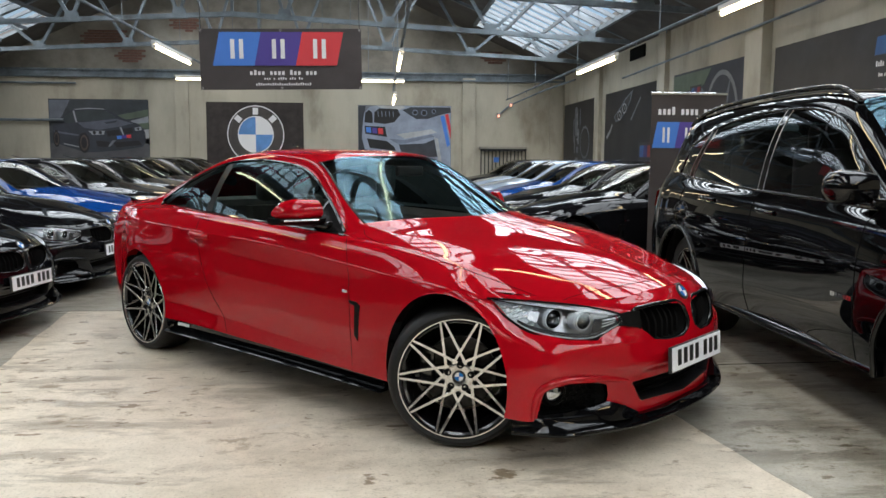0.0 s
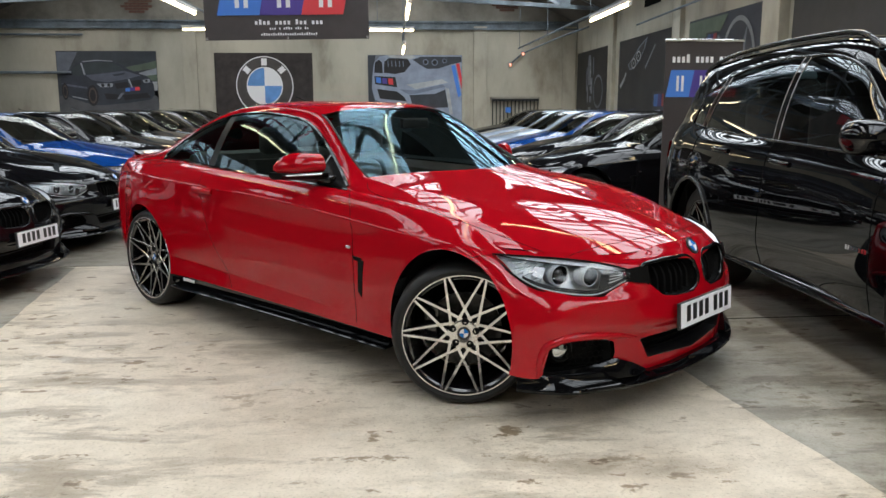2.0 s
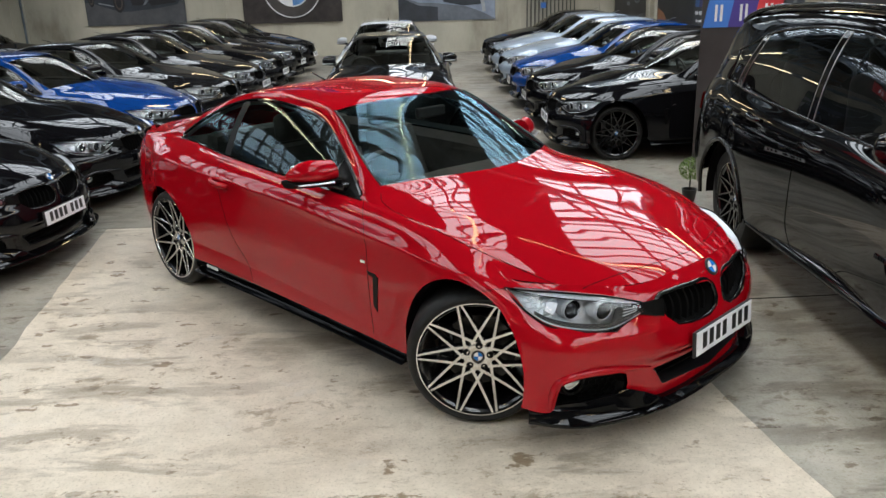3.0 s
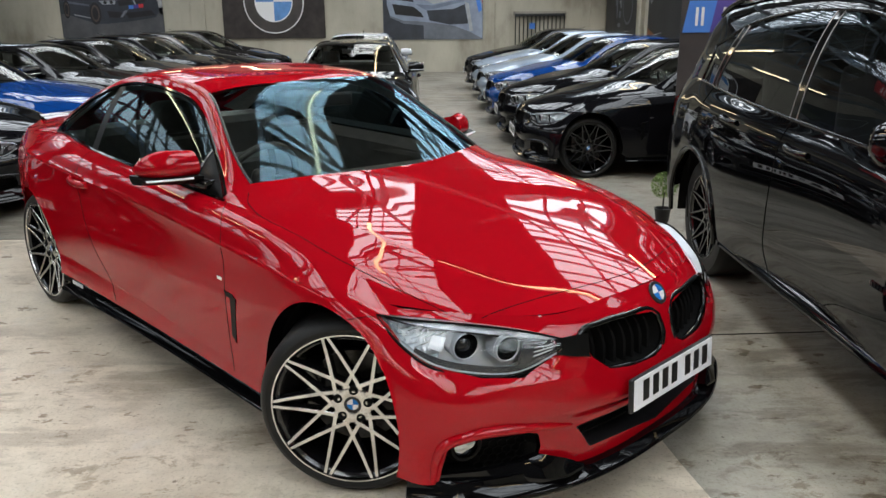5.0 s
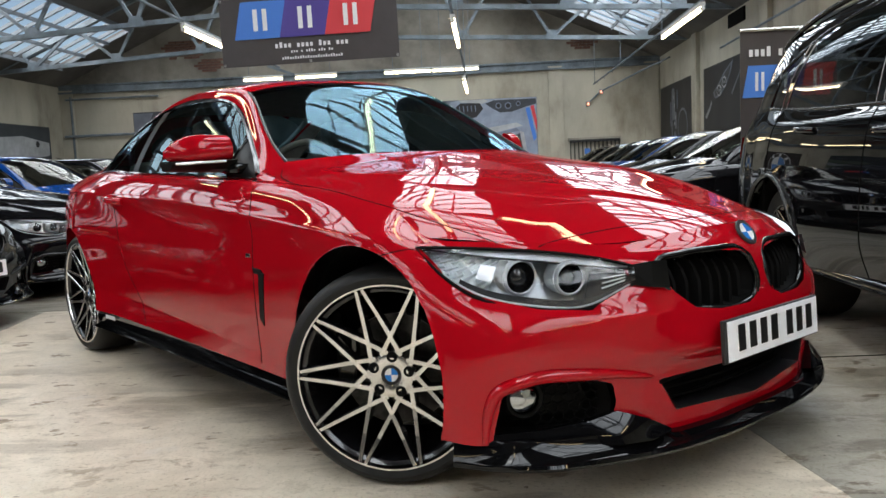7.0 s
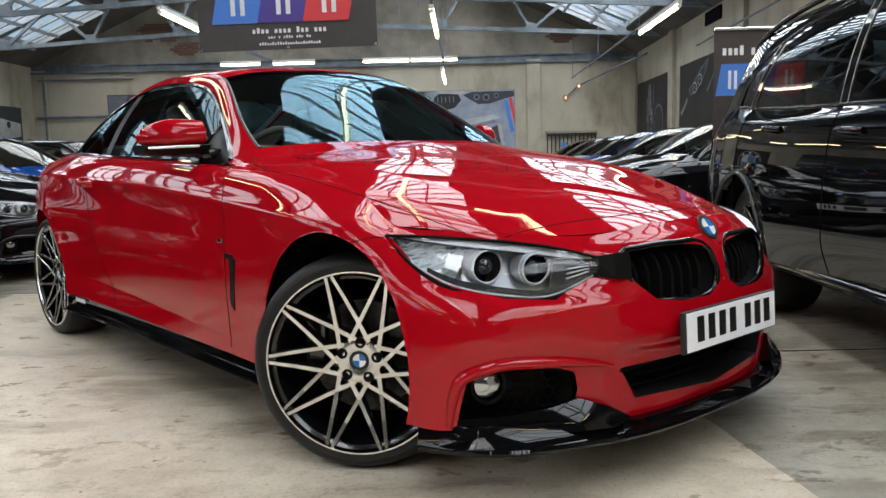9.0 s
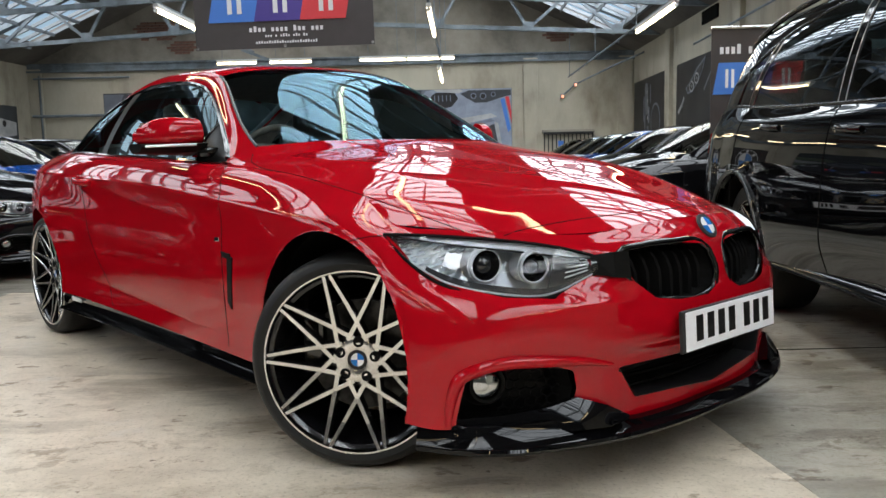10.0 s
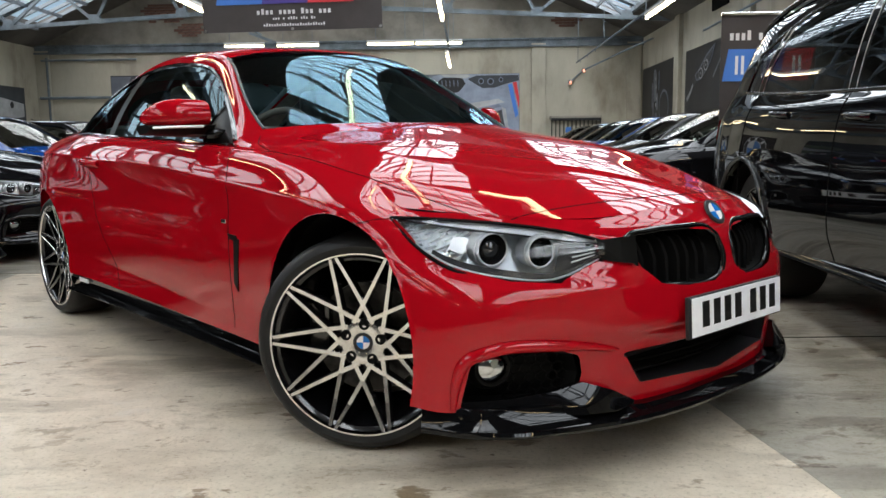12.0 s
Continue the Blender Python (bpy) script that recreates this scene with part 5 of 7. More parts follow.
    for s in (1, -1):
        add_box(bm, (-1.55, 0.74 * s, 0.66), (1.5, 0.10, 0.46), 0.03)
        belt = [T[i, 0] for i in range(4 * nu, 11 * nu + 1, 4)]
        ribbon(bm, mirrored([p - np.array((0, 0.012, 0)) for p in belt], s), mirrored([(p[0], p[1] - 0.06, p[2] - 0.05) for p in belt], s))
        ribbon(bm, mirrored([(p[0], p[1] - 0.06, p[2] - 0.05) for p in belt], s), mirrored([(p[0], p[1] - 0.09, 0.70) for p in belt], s))
    part("door_lining", bm, M_LEATHER, car)
    sw = bmesh.new()
    m = Matrix.Translation((-1.16, -0.37, 0.90)) @ Matrix.Rotation(radians(-66), 4, "Y")
    add_tube(sw, [m @ Vector((0.185 * math.cos(a), 0.185 * math.sin(a), 0)) for a in np.linspace(0, 2 * math.pi, 33)[:-1]], 0.016, 8, True)
    add_box(sw, (0, 0, -0.01), (0.14, 0.12, 0.04), 0.02, m)
    add_box(sw, (0, 0, -0.01), (0.04, 0.34, 0.015), 0.004, m)
    part("steering_wheel", sw, M_LEATHER, car, "", 50)
    bm = bmesh.new()
    add_box(bm, (-1.08, 0, 1.245), (0.03, 0.22, 0.06), 0.01)
    part("inner_mirror", bm, M_PLASTIC, car)
    # boot lip
    bm = bmesh.new()
    rings = []
    for y in np.linspace(-0.47, 0.47, 15):
        x = -3.69 + 0.10 * (abs(y) / 0.55) ** 2.5
        rings.append([(x + 0.10, y, 0.988), (x + 0.02, y, 1.003), (x - 0.02, y, 1.012), (x - 0.022, y, 1.002), (x + 0.0, y, 0.98)])
    part("boot_spoiler", loft(bm, rings), M_GLOSS, car, "slim gloss black boot lip", 40)
    bm = bmesh.new()
    loft(bm, [[(-2.10 + 0.10 - 0.16 * f - 0.05 * f, 0.018 * (1 - f * 0.7) * math.cos(a), 1.352 + 0.055 * f + 0.004 * math.sin(a)) for a in np.linspace(0, 2 * math.pi, 9)[:-1]] for f in np.linspace(0, 1, 5)])
    part("aerial", bm, M_GLOSS, car, "", 50)
    for s in (1, -1):
        bm = bmesh.new()
        A = [(-3.53, 0.622, 0.895), (-3.62, 0.55, 0.915), (-3.72, 0.47, 0.94)]
        B = [(-3.53, 0.655, 0.78), (-3.64, 0.555, 0.78), (-3.74, 0.47, 0.79)]
        ribbon(bm, mirrored([(x - 0.006, y + 0.006, z) for x, y, z in A], s), mirrored([(x - 0.006, y + 0.006, z) for x, y, z in B], s))
        part("tail_light", bm, M_TAIL, car)
    return car



SUV = dict(
    WB=2.93, arches=((0.0, 0.375, 0.435, 0.435), (-2.93, 0.375, 0.435, 0.435)),
    rows=[
        {0.4: (0.93, 0.36), 0.0: (0.955, 0.36), -1.4: (0.900, 0.36), -2.93: (0.955, 0.36), -3.5: (0.93, 0.38)},
        {0.4: (0.94, 0.50), 0.0: (0.965, 0.50), -1.4: (0.950, 0.50), -2.93: (0.967, 0.50), -3.5: (0.94, 0.50)},
        {0.4: (0.94, 0.66), 0.0: (0.970, 0.66), -1.4: (0.957, 0.64), -2.93: (0.972, 0.66), -3.5: (0.945, 0.66)},
    ] + [
        {0.4: (0.92, 0.80), 0.0: (0.962, 0.82), -1.4: (0.949, 0.84), -2.93: (0.965, 0.84), -3.5: (0.940, 0.82)},
        {0.4: (0.90, 0.90), 0.0: (0.940, 0.93), -1.4: (0.933, 0.97), -2.93: (0.946, 0.98), -3.5: (0.925, 0.95)},
        {0.4: (0.86, 0.97), 0.0: (0.91, 1.00), -1.4: (0.916, 1.04), -2.93: (0.918, 1.08), -3.5: (0.90, 1.06)},
    ],
    front=[
        [(0.78, 0, 0.30), (0.80, 0, 0.45), (0.82, 0, 0.60), (0.80, 0, 0.74), (0.78, 0, 0.84), (0.75, 0, 0.92), (0.68, 0, 0.99)],
        [(0.77, 0.25, 0.30), (0.79, 0.25, 0.45), (0.80, 0.25, 0.60), (0.79, 0.25, 0.74), (0.77, 0.25, 0.84), (0.73, 0.25, 0.92), (0.66, 0.25, 0.985)],
        [(0.72, 0.48, 0.30), (0.74, 0.48, 0.45), (0.75, 0.48, 0.60), (0.74, 0.48, 0.74), (0.71, 0.48, 0.84), (0.67, 0.48, 0.92), (0.60, 0.46, 0.97)],
    ] + [
        [(0.62, 0.70, 0.30), (0.64, 0.70, 0.45), (0.65, 0.70, 0.60), (0.63, 0.70, 0.74), (0.59, 0.69, 0.84), (0.53, 0.68, 0.92), (0.45, 0.66, 0.97)],
        [(0.50, 0.86, 0.32), (0.52, 0.87, 0.46), (0.52, 0.875, 0.60), (0.49, 0.87, 0.74), (0.44, 0.86, 0.85), (0.36, 0.84, 0.93), (0.26, 0.81, 0.98)],
    ],
    rear=[
        [(-3.72, 0.84, 0.40), (-3.76, 0.86, 0.52), (-3.78, 0.865, 0.66), (-3.76, 0.855, 0.82), (-3.74, 0.84, 0.94), (-3.72, 0.825, 1.06), (-3.68, 0.80, 1.16)],
        [(-3.88, 0.68, 0.40), (-3.94, 0.69, 0.52), (-3.96, 0.69, 0.66), (-3.92, 0.68, 0.82), (-3.90, 0.67, 0.94), (-3.88, 0.66, 1.06), (-3.83, 0.66, 1.16)],
    ] + [
        [(-3.94, 0.48, 0.40), (-4.00, 0.48, 0.52), (-4.02, 0.48, 0.66), (-3.98, 0.48, 0.82), (-3.95, 0.48, 0.94), (-3.92, 0.48, 1.06), (-3.87, 0.48, 1.16)],
        [(-3.97, 0.24, 0.40), (-4.02, 0.24, 0.52), (-4.04, 0.24, 0.66), (-4.00, 0.24, 0.82), (-3.97, 0.24, 0.94), (-3.94, 0.24, 1.06), (-3.89, 0.24, 1.16)],
        [(-3.98, 0, 0.40), (-4.03, 0, 0.52), (-4.05, 0, 0.66), (-4.01, 0, 0.82), (-3.98, 0, 0.94), (-3.95, 0, 1.06), (-3.90, 0, 1.16)],
    ],
    top=[
        None,
        [(0.10, 0.83, 1.02), (0.20, 0.66, 1.04), (0.25, 0.46, 1.05), (0.28, 0.25, 1.06), (0.30, 0, 1.06)],
        [(-0.10, 0.85, 1.045), (-0.08, 0.66, 1.085), (-0.04, 0.46, 1.10), (-0.02, 0.25, 1.105), (0.0, 0, 1.11)],
        [(-0.34, 0.862, 1.070), (-0.32, 0.72, 1.12), (-0.28, 0.50, 1.148), (-0.25, 0.25, 1.158), (-0.23, 0, 1.163)],
    ] + [
        [(-0.60, 0.872, 1.090), (-0.57, 0.825, 1.14), (-0.51, 0.76, 1.175), (-0.40, 0.36, 1.19), (-0.36, 0, 1.195)],
        [(-0.82, 0.875, 1.102), (-0.86, 0.785, 1.32), (-0.80, 0.70, 1.40), (-0.71, 0.36, 1.43), (-0.67, 0, 1.44)],
        [(-1.06, 0.876, 1.110), (-1.16, 0.735, 1.53), (-1.18, 0.64, 1.64), (-1.07, 0.33, 1.675), (-1.03, 0, 1.685)],
        [(-1.40, 0.876, 1.120), (-1.46, 0.708, 1.612), (-1.46, 0.62, 1.705), (-1.44, 0.33, 1.735), (-1.44, 0, 1.745)],
        [(-1.80, 0.874, 1.132), (-1.80, 0.700, 1.632), (-1.82, 0.61, 1.72), (-1.82, 0.33, 1.75), (-1.82, 0, 1.76)],
    ] + [
        [(-2.52, 0.862, 1.158), (-2.42, 0.702, 1.612), (-2.55, 0.61, 1.71), (-2.55, 0.33, 1.74), (-2.55, 0, 1.75)],
        [(-2.98, 0.850, 1.185), (-2.86, 0.722, 1.545), (-3.1, 0.61, 1.68), (-3.1, 0.33, 1.71), (-3.1, 0, 1.72)],
        [(-3.24, 0.840, 1.205), (-3.22, 0.775, 1.42), (-3.58, 0.62, 1.60), (-3.60, 0.33, 1.65), (-3.61, 0, 1.66)],
        [(-3.52, 0.822, 1.19), (-3.56, 0.75, 1.36), (-3.72, 0.64, 1.42), (-3.78, 0.33, 1.44), (-3.79, 0, 1.445)],
        None,
    ],
)


M_DEEP = paint("deep_black_paint", (0.002, 0.002, 0.0025), 0.0, 0.35, 1.0)


def suv():
    car = empty("black_suv")
    tagged(car, "glossy black four-door off-roader with bright window trim", "car")
    nu, nv = 10, 8
    front, rear, rows = SUV["front"], SUV["rear"], SUV["rows"]
    top = list(SUV["top"])
    top[0] = [c[-1] for c in front[::-1]]
    top[-1] = [c[-1] for c in rear]
    cols = [list(c) for c in front]
    for st in top[1:-1]:
        bx = st[0][0]
        col = []
        for k, row in enumerate(rows):
            x = bx + (0.30 * (1 - k / 6) if bx > 0 else 0)
            y, z = interp_row(row, x)
            col.append((x, y, z))
        cols.append(col + [st[0]])
    cols += [list(c) for c in rear]
    S = net(cols, nu, nv)
    T = net(top, nu, nv, (4,))
    nf = len(front) - 1
    dlt = S[nf * nu : nf * nu + (len(top) - 1) * nu + 1, -1] - T[:, 0]
    for j in range(nv):
        T[:, j] += dlt * (1 - j / nv)
    bulge(T, 4 * nu, 11 * nu, nv, 0.024)
    sh = Shell()
    sh.add(S, nu, nv, lambda i, j: "front_end" if i < nf + 1 else "front_wing" if i < nf + 4 else "front_door" if i < nf + 8 else "rear_door" if i < nf + 10 else "rear_quarter" if i < nf + 13 else "tailgate", SUV["arches"])

    def top_name(i, j):
        if i < 4:
            return "bonnet"
        if j == 0:
            return "front_glass" if i < 8 else "rear_glass" if i < 10 else "quarter_glass" if i < 11 else "rear_quarter"
        if i < 6 and j >= 2:
            return "windscreen"
        if i >= 11 and j >= 2:
            return "rear_window"
        return "roof_rail_panel" if j == 1 else "roof"

    sh.add(T, nu, nv, top_name)
    for nm in ("front_end", "tailgate", "bonnet", "roof", "roof_rail_panel"):
        part(nm, sh.bm(nm), M_DEEP, car, "", 50)
    for nm in ("windscreen", "rear_window"):
        part(nm, sh.bm(nm), M_GLASS, car, "", 50).visible_shadow = False
    trow = lambda j, i0, i1: [T[i, j * nv] for i in range(i0 * nu, i1 * nu + 1)]
    tcol = lambda i, j0, j1: [T[i * nu, j] for j in range(j0 * nv, j1 * nv + 1)]
    scol = lambda i: [S[i * nu, j] for j in range(0, 6 * nv + 1)]

    def on_side(x, z):
        d2 = (S[..., 0] - x) ** 2 + (S[..., 2] - z) ** 2 + (S[..., 1] < 0.5) * 9
        return S[np.unravel_index(d2.argmin(), d2.shape)][1]

    for s in (1, -1):
        for nm in ("front_wing", "front_door", "rear_door", "rear_quarter"):
            part(nm, sh.bm(nm, (s,)), M_DEEP, car, "", 50)
        for nm in ("front_glass", "rear_glass", "quarter_glass"):
            part(nm, sh.bm(nm, (s,)), M_PRIVACY, car, "dark tinted glass", 50).visible_shadow = False
        for ln in (scol(nf + 4), scol(nf + 8), scol(nf + 10)):
            part("panel_gap", add_tube(bmesh.new(), mirrored(ln, s), 0.003, 5), M_DARK, car)
        for ln, r in ((trow(1, 4, 11), 0.010), (trow(0, 4, 11), 0.010), (tcol(11, 0, 1), 0.009)):
            part("window_trim", add_tube(bmesh.new(), mirrored(ln, s), r, 8), M_GLOSS, car, "", 60)
        for i in (8, 10):
            pil = bmesh.new()
            a = [T[i * nu, j] + np.array((0.035, 0.004, 0)) for j in range(nv + 1)]
            b = [T[i * nu, j] + np.array((-0.035, 0.004, 0)) for j in range(nv + 1)]
            ribbon(pil, mirrored(a, s), mirrored(b, s))
            pl = part("door_pillar", pil, M_GLOSS, car)
            for ln in (a, b):
                part("pillar_edge", add_tube(bmesh.new(), mirrored(ln, s), 0.0028, 6), M_STEEL, pl)
        part("roof_bar", add_tube(bmesh.new(), mirrored([p + np.array((0, 0.0, 0.035 * min(1, 6 * k / 60, 6 * (60 - k) / 60))) for k, p in enumerate(np.array(trow(2, 6, 11))[np.linspace(0, 5 * nu, 61).astype(int)])], s), 0.017, 10), M_GLOSS, car, "gloss black roof rail", 60)
        for ax, az, ar, _ in SUV["arches"]:
            bm = bmesh.new()
            arc = [(-0.12 + (math.pi + 0.24) * k / 32) for k in range(33)]
            A = [(ax + (ar + 0.006) * math.cos(a), 0.90 * s, az + (ar + 0.006) * math.sin(a)) for a in arc]
            B = [(ax + (ar + 0.02) * math.cos(a), 0.5 * s, az + (ar + 0.02) * math.sin(a)) for a in arc]
            ribbon(bm, A, B)
            add_poly(bm, B)
            part("wheel_housing", bm, M_DARK, car, "", 50)
            bm = bmesh.new()
            o = [(ax + (ar + 0.004) * math.cos(a), (on_side(ax + (ar + 0.02) * math.cos(a), az + (ar + 0.02) * math.sin(a)) + 0.004) * s, az + (ar + 0.004) * math.sin(a)) for a in arc]
            add_tube(bm, o, 0.016, 8)
            part("arch_trim", bm, M_GLOSS, car, "gloss black arch edge", 60)
        # running board, lower cladding
        bm = bmesh.new()
        rings = [[(x, 0.88 * s, 0.39), (x, 0.915 * s, 0.37), (x, 0.938 * s, 0.345), (x, 0.940 * s, 0.325), (x, 0.92 * s, 0.31), (x, 0.84 * s, 0.315)] for x in np.linspace(-0.47, -2.46, 10)]
        part("running_board", loft(bm, rings), M_DEEP, car, "glossy black running board", 50)
        for x, z in ((-1.62, 1.010), (-2.46, 1.045)):
            yh = on_side(x, z)
            bm = bmesh.new()
            loft(bm, [[(x + 0.11 - 0.22 * f, (yh + 0.034 * math.sin(math.pi * f) ** 0.5 + 0.013 * math.cos(a)) * s, z + 0.012 * f + 0.015 * math.sin(a)) for a in np.linspace(0, 2 * math.pi, 9)[:-1]] for f in np.linspace(0, 1, 9)])
            h = part("door_handle", bm, M_DEEP, car, "", 50)
        # mirror
        rings = []
        for f in np.linspace(0, 1, 9):
            y = 0.90 + 0.22 * f
            k = 0.8 + 0.2 * math.sin(math.pi * f) if f < 0.7 else 0.96 * math.sqrt(max(0.05, 1 - ((f - 0.7) / 0.31) ** 2))
            rings.append([(-0.63 - 0.03 * f + 0.085 * k * math.cos(a), y * s, 1.195 + 0.085 * k * math.copysign(abs(math.sin(a)) ** 0.6, math.sin(a))) for a in np.linspace(0, 2 * math.pi, 15)[:-1]])
        mir = part("mirror", loft(bmesh.new(), rings), M_DEEP, car, "black wing mirror", 60)
        part("arm", box((-0.63, 0.875 * s, 1.12), (0.12, 0.10, 0.05), 0.015), M_GLOSS, mir)
        # small lettering on the door, as bars
        bm = bmesh.new()
        for k in range(8):
            add_box(bm, (-0.62 - 0.024 * k, (on_side(-0.62 - 0.024 * k, 0.66) + 0.003) * s, 0.66), (0.017, 0.004, 0.022))
        part("door_badge", bm, M_CHROME, car, "small chrome lettering")
        wheel(car, 0, 0.83 * s, 0.375, s, 0, 0.1, 0.375, 0.265, 0.27, M_HUBBLACK)
        wheel(car, -2.93, 0.83 * s, 0.375, s, 0, 0.3, 0.375, 0.265, 0.29, M_HUBBLACK)
        bm = bmesh.new()
        ribbon(bm, mirrored([(-3.70, 0.868, 1.05), (-3.86, 0.70, 1.10), (-3.95, 0.45, 1.10)], s), mirrored([(-3.74, 0.872, 0.92), (-3.91, 0.70, 0.93), (-3.985, 0.45, 0.95)], s))
        part("tail_light", bm, M_TAIL, car)
    bm = bmesh.new()
    add_box(bm, (-1.5, 0, 0.36), (4.3, 1.0, 0.12), 0.02)
    add_box(bm, (-1.46, 0, 0.38), (2.0, 1.78, 0.12), 0.02)
    part("underbody", bm, M_DARK, car)
    for x in (-1.55, -2.45):
        for y in (-0.42, 0.42):
            bm = bmesh.new()
            add_box(bm, (x, y, 0.80), (0.5, 0.5, 0.3), 0.06)
            add_box(bm, (x - 0.25, y, 1.12), (0.16, 0.48, 0.55), 0.06)
            add_box(bm, (x - 0.30, y, 1.46), (0.10, 0.26, 0.17), 0.04)
            part("seat", bm, M_LEATHER, car, "", 50)
    # lamps, grilles and intake at the front
    def on_front(y, z):
        d2 = (S[: 5 * nu, :, 1] - y) ** 2 + (S[: 5 * nu, :, 2] - z) ** 2
        return S[np.unravel_index(d2.argmin(), d2.shape)][0]

    for s in (1, -1):
        up = [(0.46, 0.905), (0.58, 0.925), (0.70, 0.935), (0.80, 0.93)]
        lo = [(0.47, 0.80), (0.58, 0.79), (0.70, 0.80), (0.815, 0.845)]
        hl = empty("headlight")
        hl.parent = car
        A, B = ([Vector((on_front(y, z) + 0.008, y * s, z)) for y, z in L] for L in (up, lo))
        part("housing", ribbon(bmesh.new(), curve(A, 4), curve(B, 4)), M_BOWLGREY, hl, "", 50)
        for y in (0.56, 0.70):
            bm = bmesh.new()
            add_tube(bm, [(on_front(y, 0.86) + 0.014 - 0.35 * 0.035 * math.cos(a), (y + 0.035 * math.cos(a)) * s, 0.862 + 0.035 * math.sin(a)) for a in np.linspace(0, 2 * math.pi, 25)[:-1]], 0.004, 6, True)
            part("light_ring", bm, M_RING, hl)
        kd = empty("kidney_grille")
        kd.parent = car
        ring = [Vector((on_front(y, z) + 0.012, y * s, z)) for y, z in ((0.04, 0.70), (0.05, 0.87), (0.12, 0.90), (0.34, 0.89), (0.40, 0.84), (0.37, 0.72), (0.30, 0.68), (0.10, 0.68))]
        ring = curve([*ring, ring[0]], 4)[:-1]
        bm = bmesh.new()
        add_poly(bm, [p - Vector((0.006, 0, 0)) for p in ring])
        part("backing", bm, M_DARK, kd)
        part("surround", add_tube(bmesh.new(), ring, 0.012, 6, True), M_CHROME, kd, "", 50)
        for k in range(7):
            y = 0.075 + 0.045 * k
            part("slat", add_tube(bmesh.new(), [(on_front(y, z) + 0.012, y * s, z) for z in (0.70, 0.79, 0.875)], 0.007, 5), M_GLOSS, kd)
    bm = bmesh.new()
    row = lambda z: [Vector((on_front(abs(y), z) + 0.006, y, z)) for y in np.linspace(-0.55, 0.55, 13)]
    ribbon(bm, row(0.52), row(0.38))
    part("lower_intake", bm, M_PLASTIC, car, "", 40)
    part("dashboard", box((-0.85, 0, 1.02), (0.4, 1.5, 0.26), 0.06), M_LEATHER, car)
    return car


# ---- the cars in their places ----
CAR = Matrix.Translation((0.569, 4.448, 0)) @ Matrix.Rotation(math.atan2(-0.7206, 0.6933), 4, "Z")
red = coupe(M_RED, hero=True, steer=39, plate="yes", name="red_coupe", label="glossy red two-door coupe with black trim on a concrete floor")
red.matrix_world = CAR
big = suv()
big.matrix_world = pose(2.88, 3.37, 0, 0, 0, -90)

black = coupe(M_BLACK, plate="yes", name="black_coupe", label="glossy black coupe with a white number plate, parked in a row", wheel_face=M_HUBBLACK)
black.matrix_world = pose(-3.66, 6.55, 0, 0, 0, -9) @ Matrix.Diagonal((0.95, 0.96, 0.94, 1))
blue = coupe(M_BLUE, near=False, plate="yes", name="blue_coupe", label="bright blue metallic coupe parked in a row")
blue.matrix_world = pose(-3.75, 10.55, 0, 0, 0, -4) @ Matrix.Diagonal((0.95, 0.96, 0.94, 1))
grey = coupe(M_GREY, near=False, plate="yes", name="dark_grey_coupe", label="dark grey metallic coupe parked in a row")
grey.matrix_world = pose(-3.7, 12.6, 0, 0, 0, -4) @ Matrix.Diagonal((0.95, 0.96, 0.94, 1))
silver = coupe(M_SILVER, near=False, plate="yes", name="silver_coupe", label="silver metallic coupe parked in a row")
silver.matrix_world = pose(1.80, 15.9, 0, 0, 0, 178) @ Matrix.Diagonal((0.90, 0.94, 0.93, 1))
white = coupe(M_PALE, near=False, plate="", name="white_coupe", label="pale silver-white coupe parked in the aisle")
white.matrix_world = pose(-0.95, 15.0, 0, 0, 0, -90) @ Matrix.Diagonal((0.95, 0.96, 0.94, 1))
for ob in (black, blue, grey, silver, white):
    tagged(ob, group="parked cars")
for src, x, y, a in ((black, -3.72, 8.62, -6), (grey, -3.7, 14.6, -3), (black, -3.7, 16.6, -3), (grey, -3.65, 18.6, -3), (black, -3.65, 20.6, -3),
                     (black, 1.88, 10.18, 180), (black, 1.86, 12.12, 180), (blue, 1.83, 14.02, 179), (silver, 1.80, 17.8, 179), (black, 1.75, 19.7, 180),
                     (grey, -0.72, 10.9, -90), (blue, -9.0, 17.0, -3), (black, -9.0, 14.8, -3), (black, -9.0, 19.2, -3)):
    ob = copy_thing(src, pose(x, y, 0, 0, 0, a))
    ob.scale = (0.90, 0.94, 0.93) if x > 0 else (0.95, 0.96, 0.94)

# ---- fittings of the hall ----
GREY_FLOOR = concrete("grey_floor_coat", ((0.31, 0.32, 0.33), (0.67, 0.71, 0.73)))
REAR_FLOOR = concrete("old_grey_slab", ((0.26, 0.28, 0.29), (0.50, 0.52, 0.54)))


def band(x_at, x_out, y0, y1, lean=-0.165):
    """A worn coated strip of floor whose edge leans across the bay."""
    bm = bmesh.new()
    rnd = random.Random(7)
    n = 60
    pts = []
    for k in range(n + 1):
        y = y0 + (y1 - y0) * k / n
        pts.append((x_at + lean * (y - 4.0) + rnd.uniform(-0.012, 0.012), y, 0.0))
    add_poly(bm, pts + [(x_out, y1, 0.0), (x_out, y0, 0.0)], (0, 0, 0.001))
    return tagged(link("floor_band", bm, GREY_FLOOR), "worn grey coated strip of the floor", "floor", kind="structure")


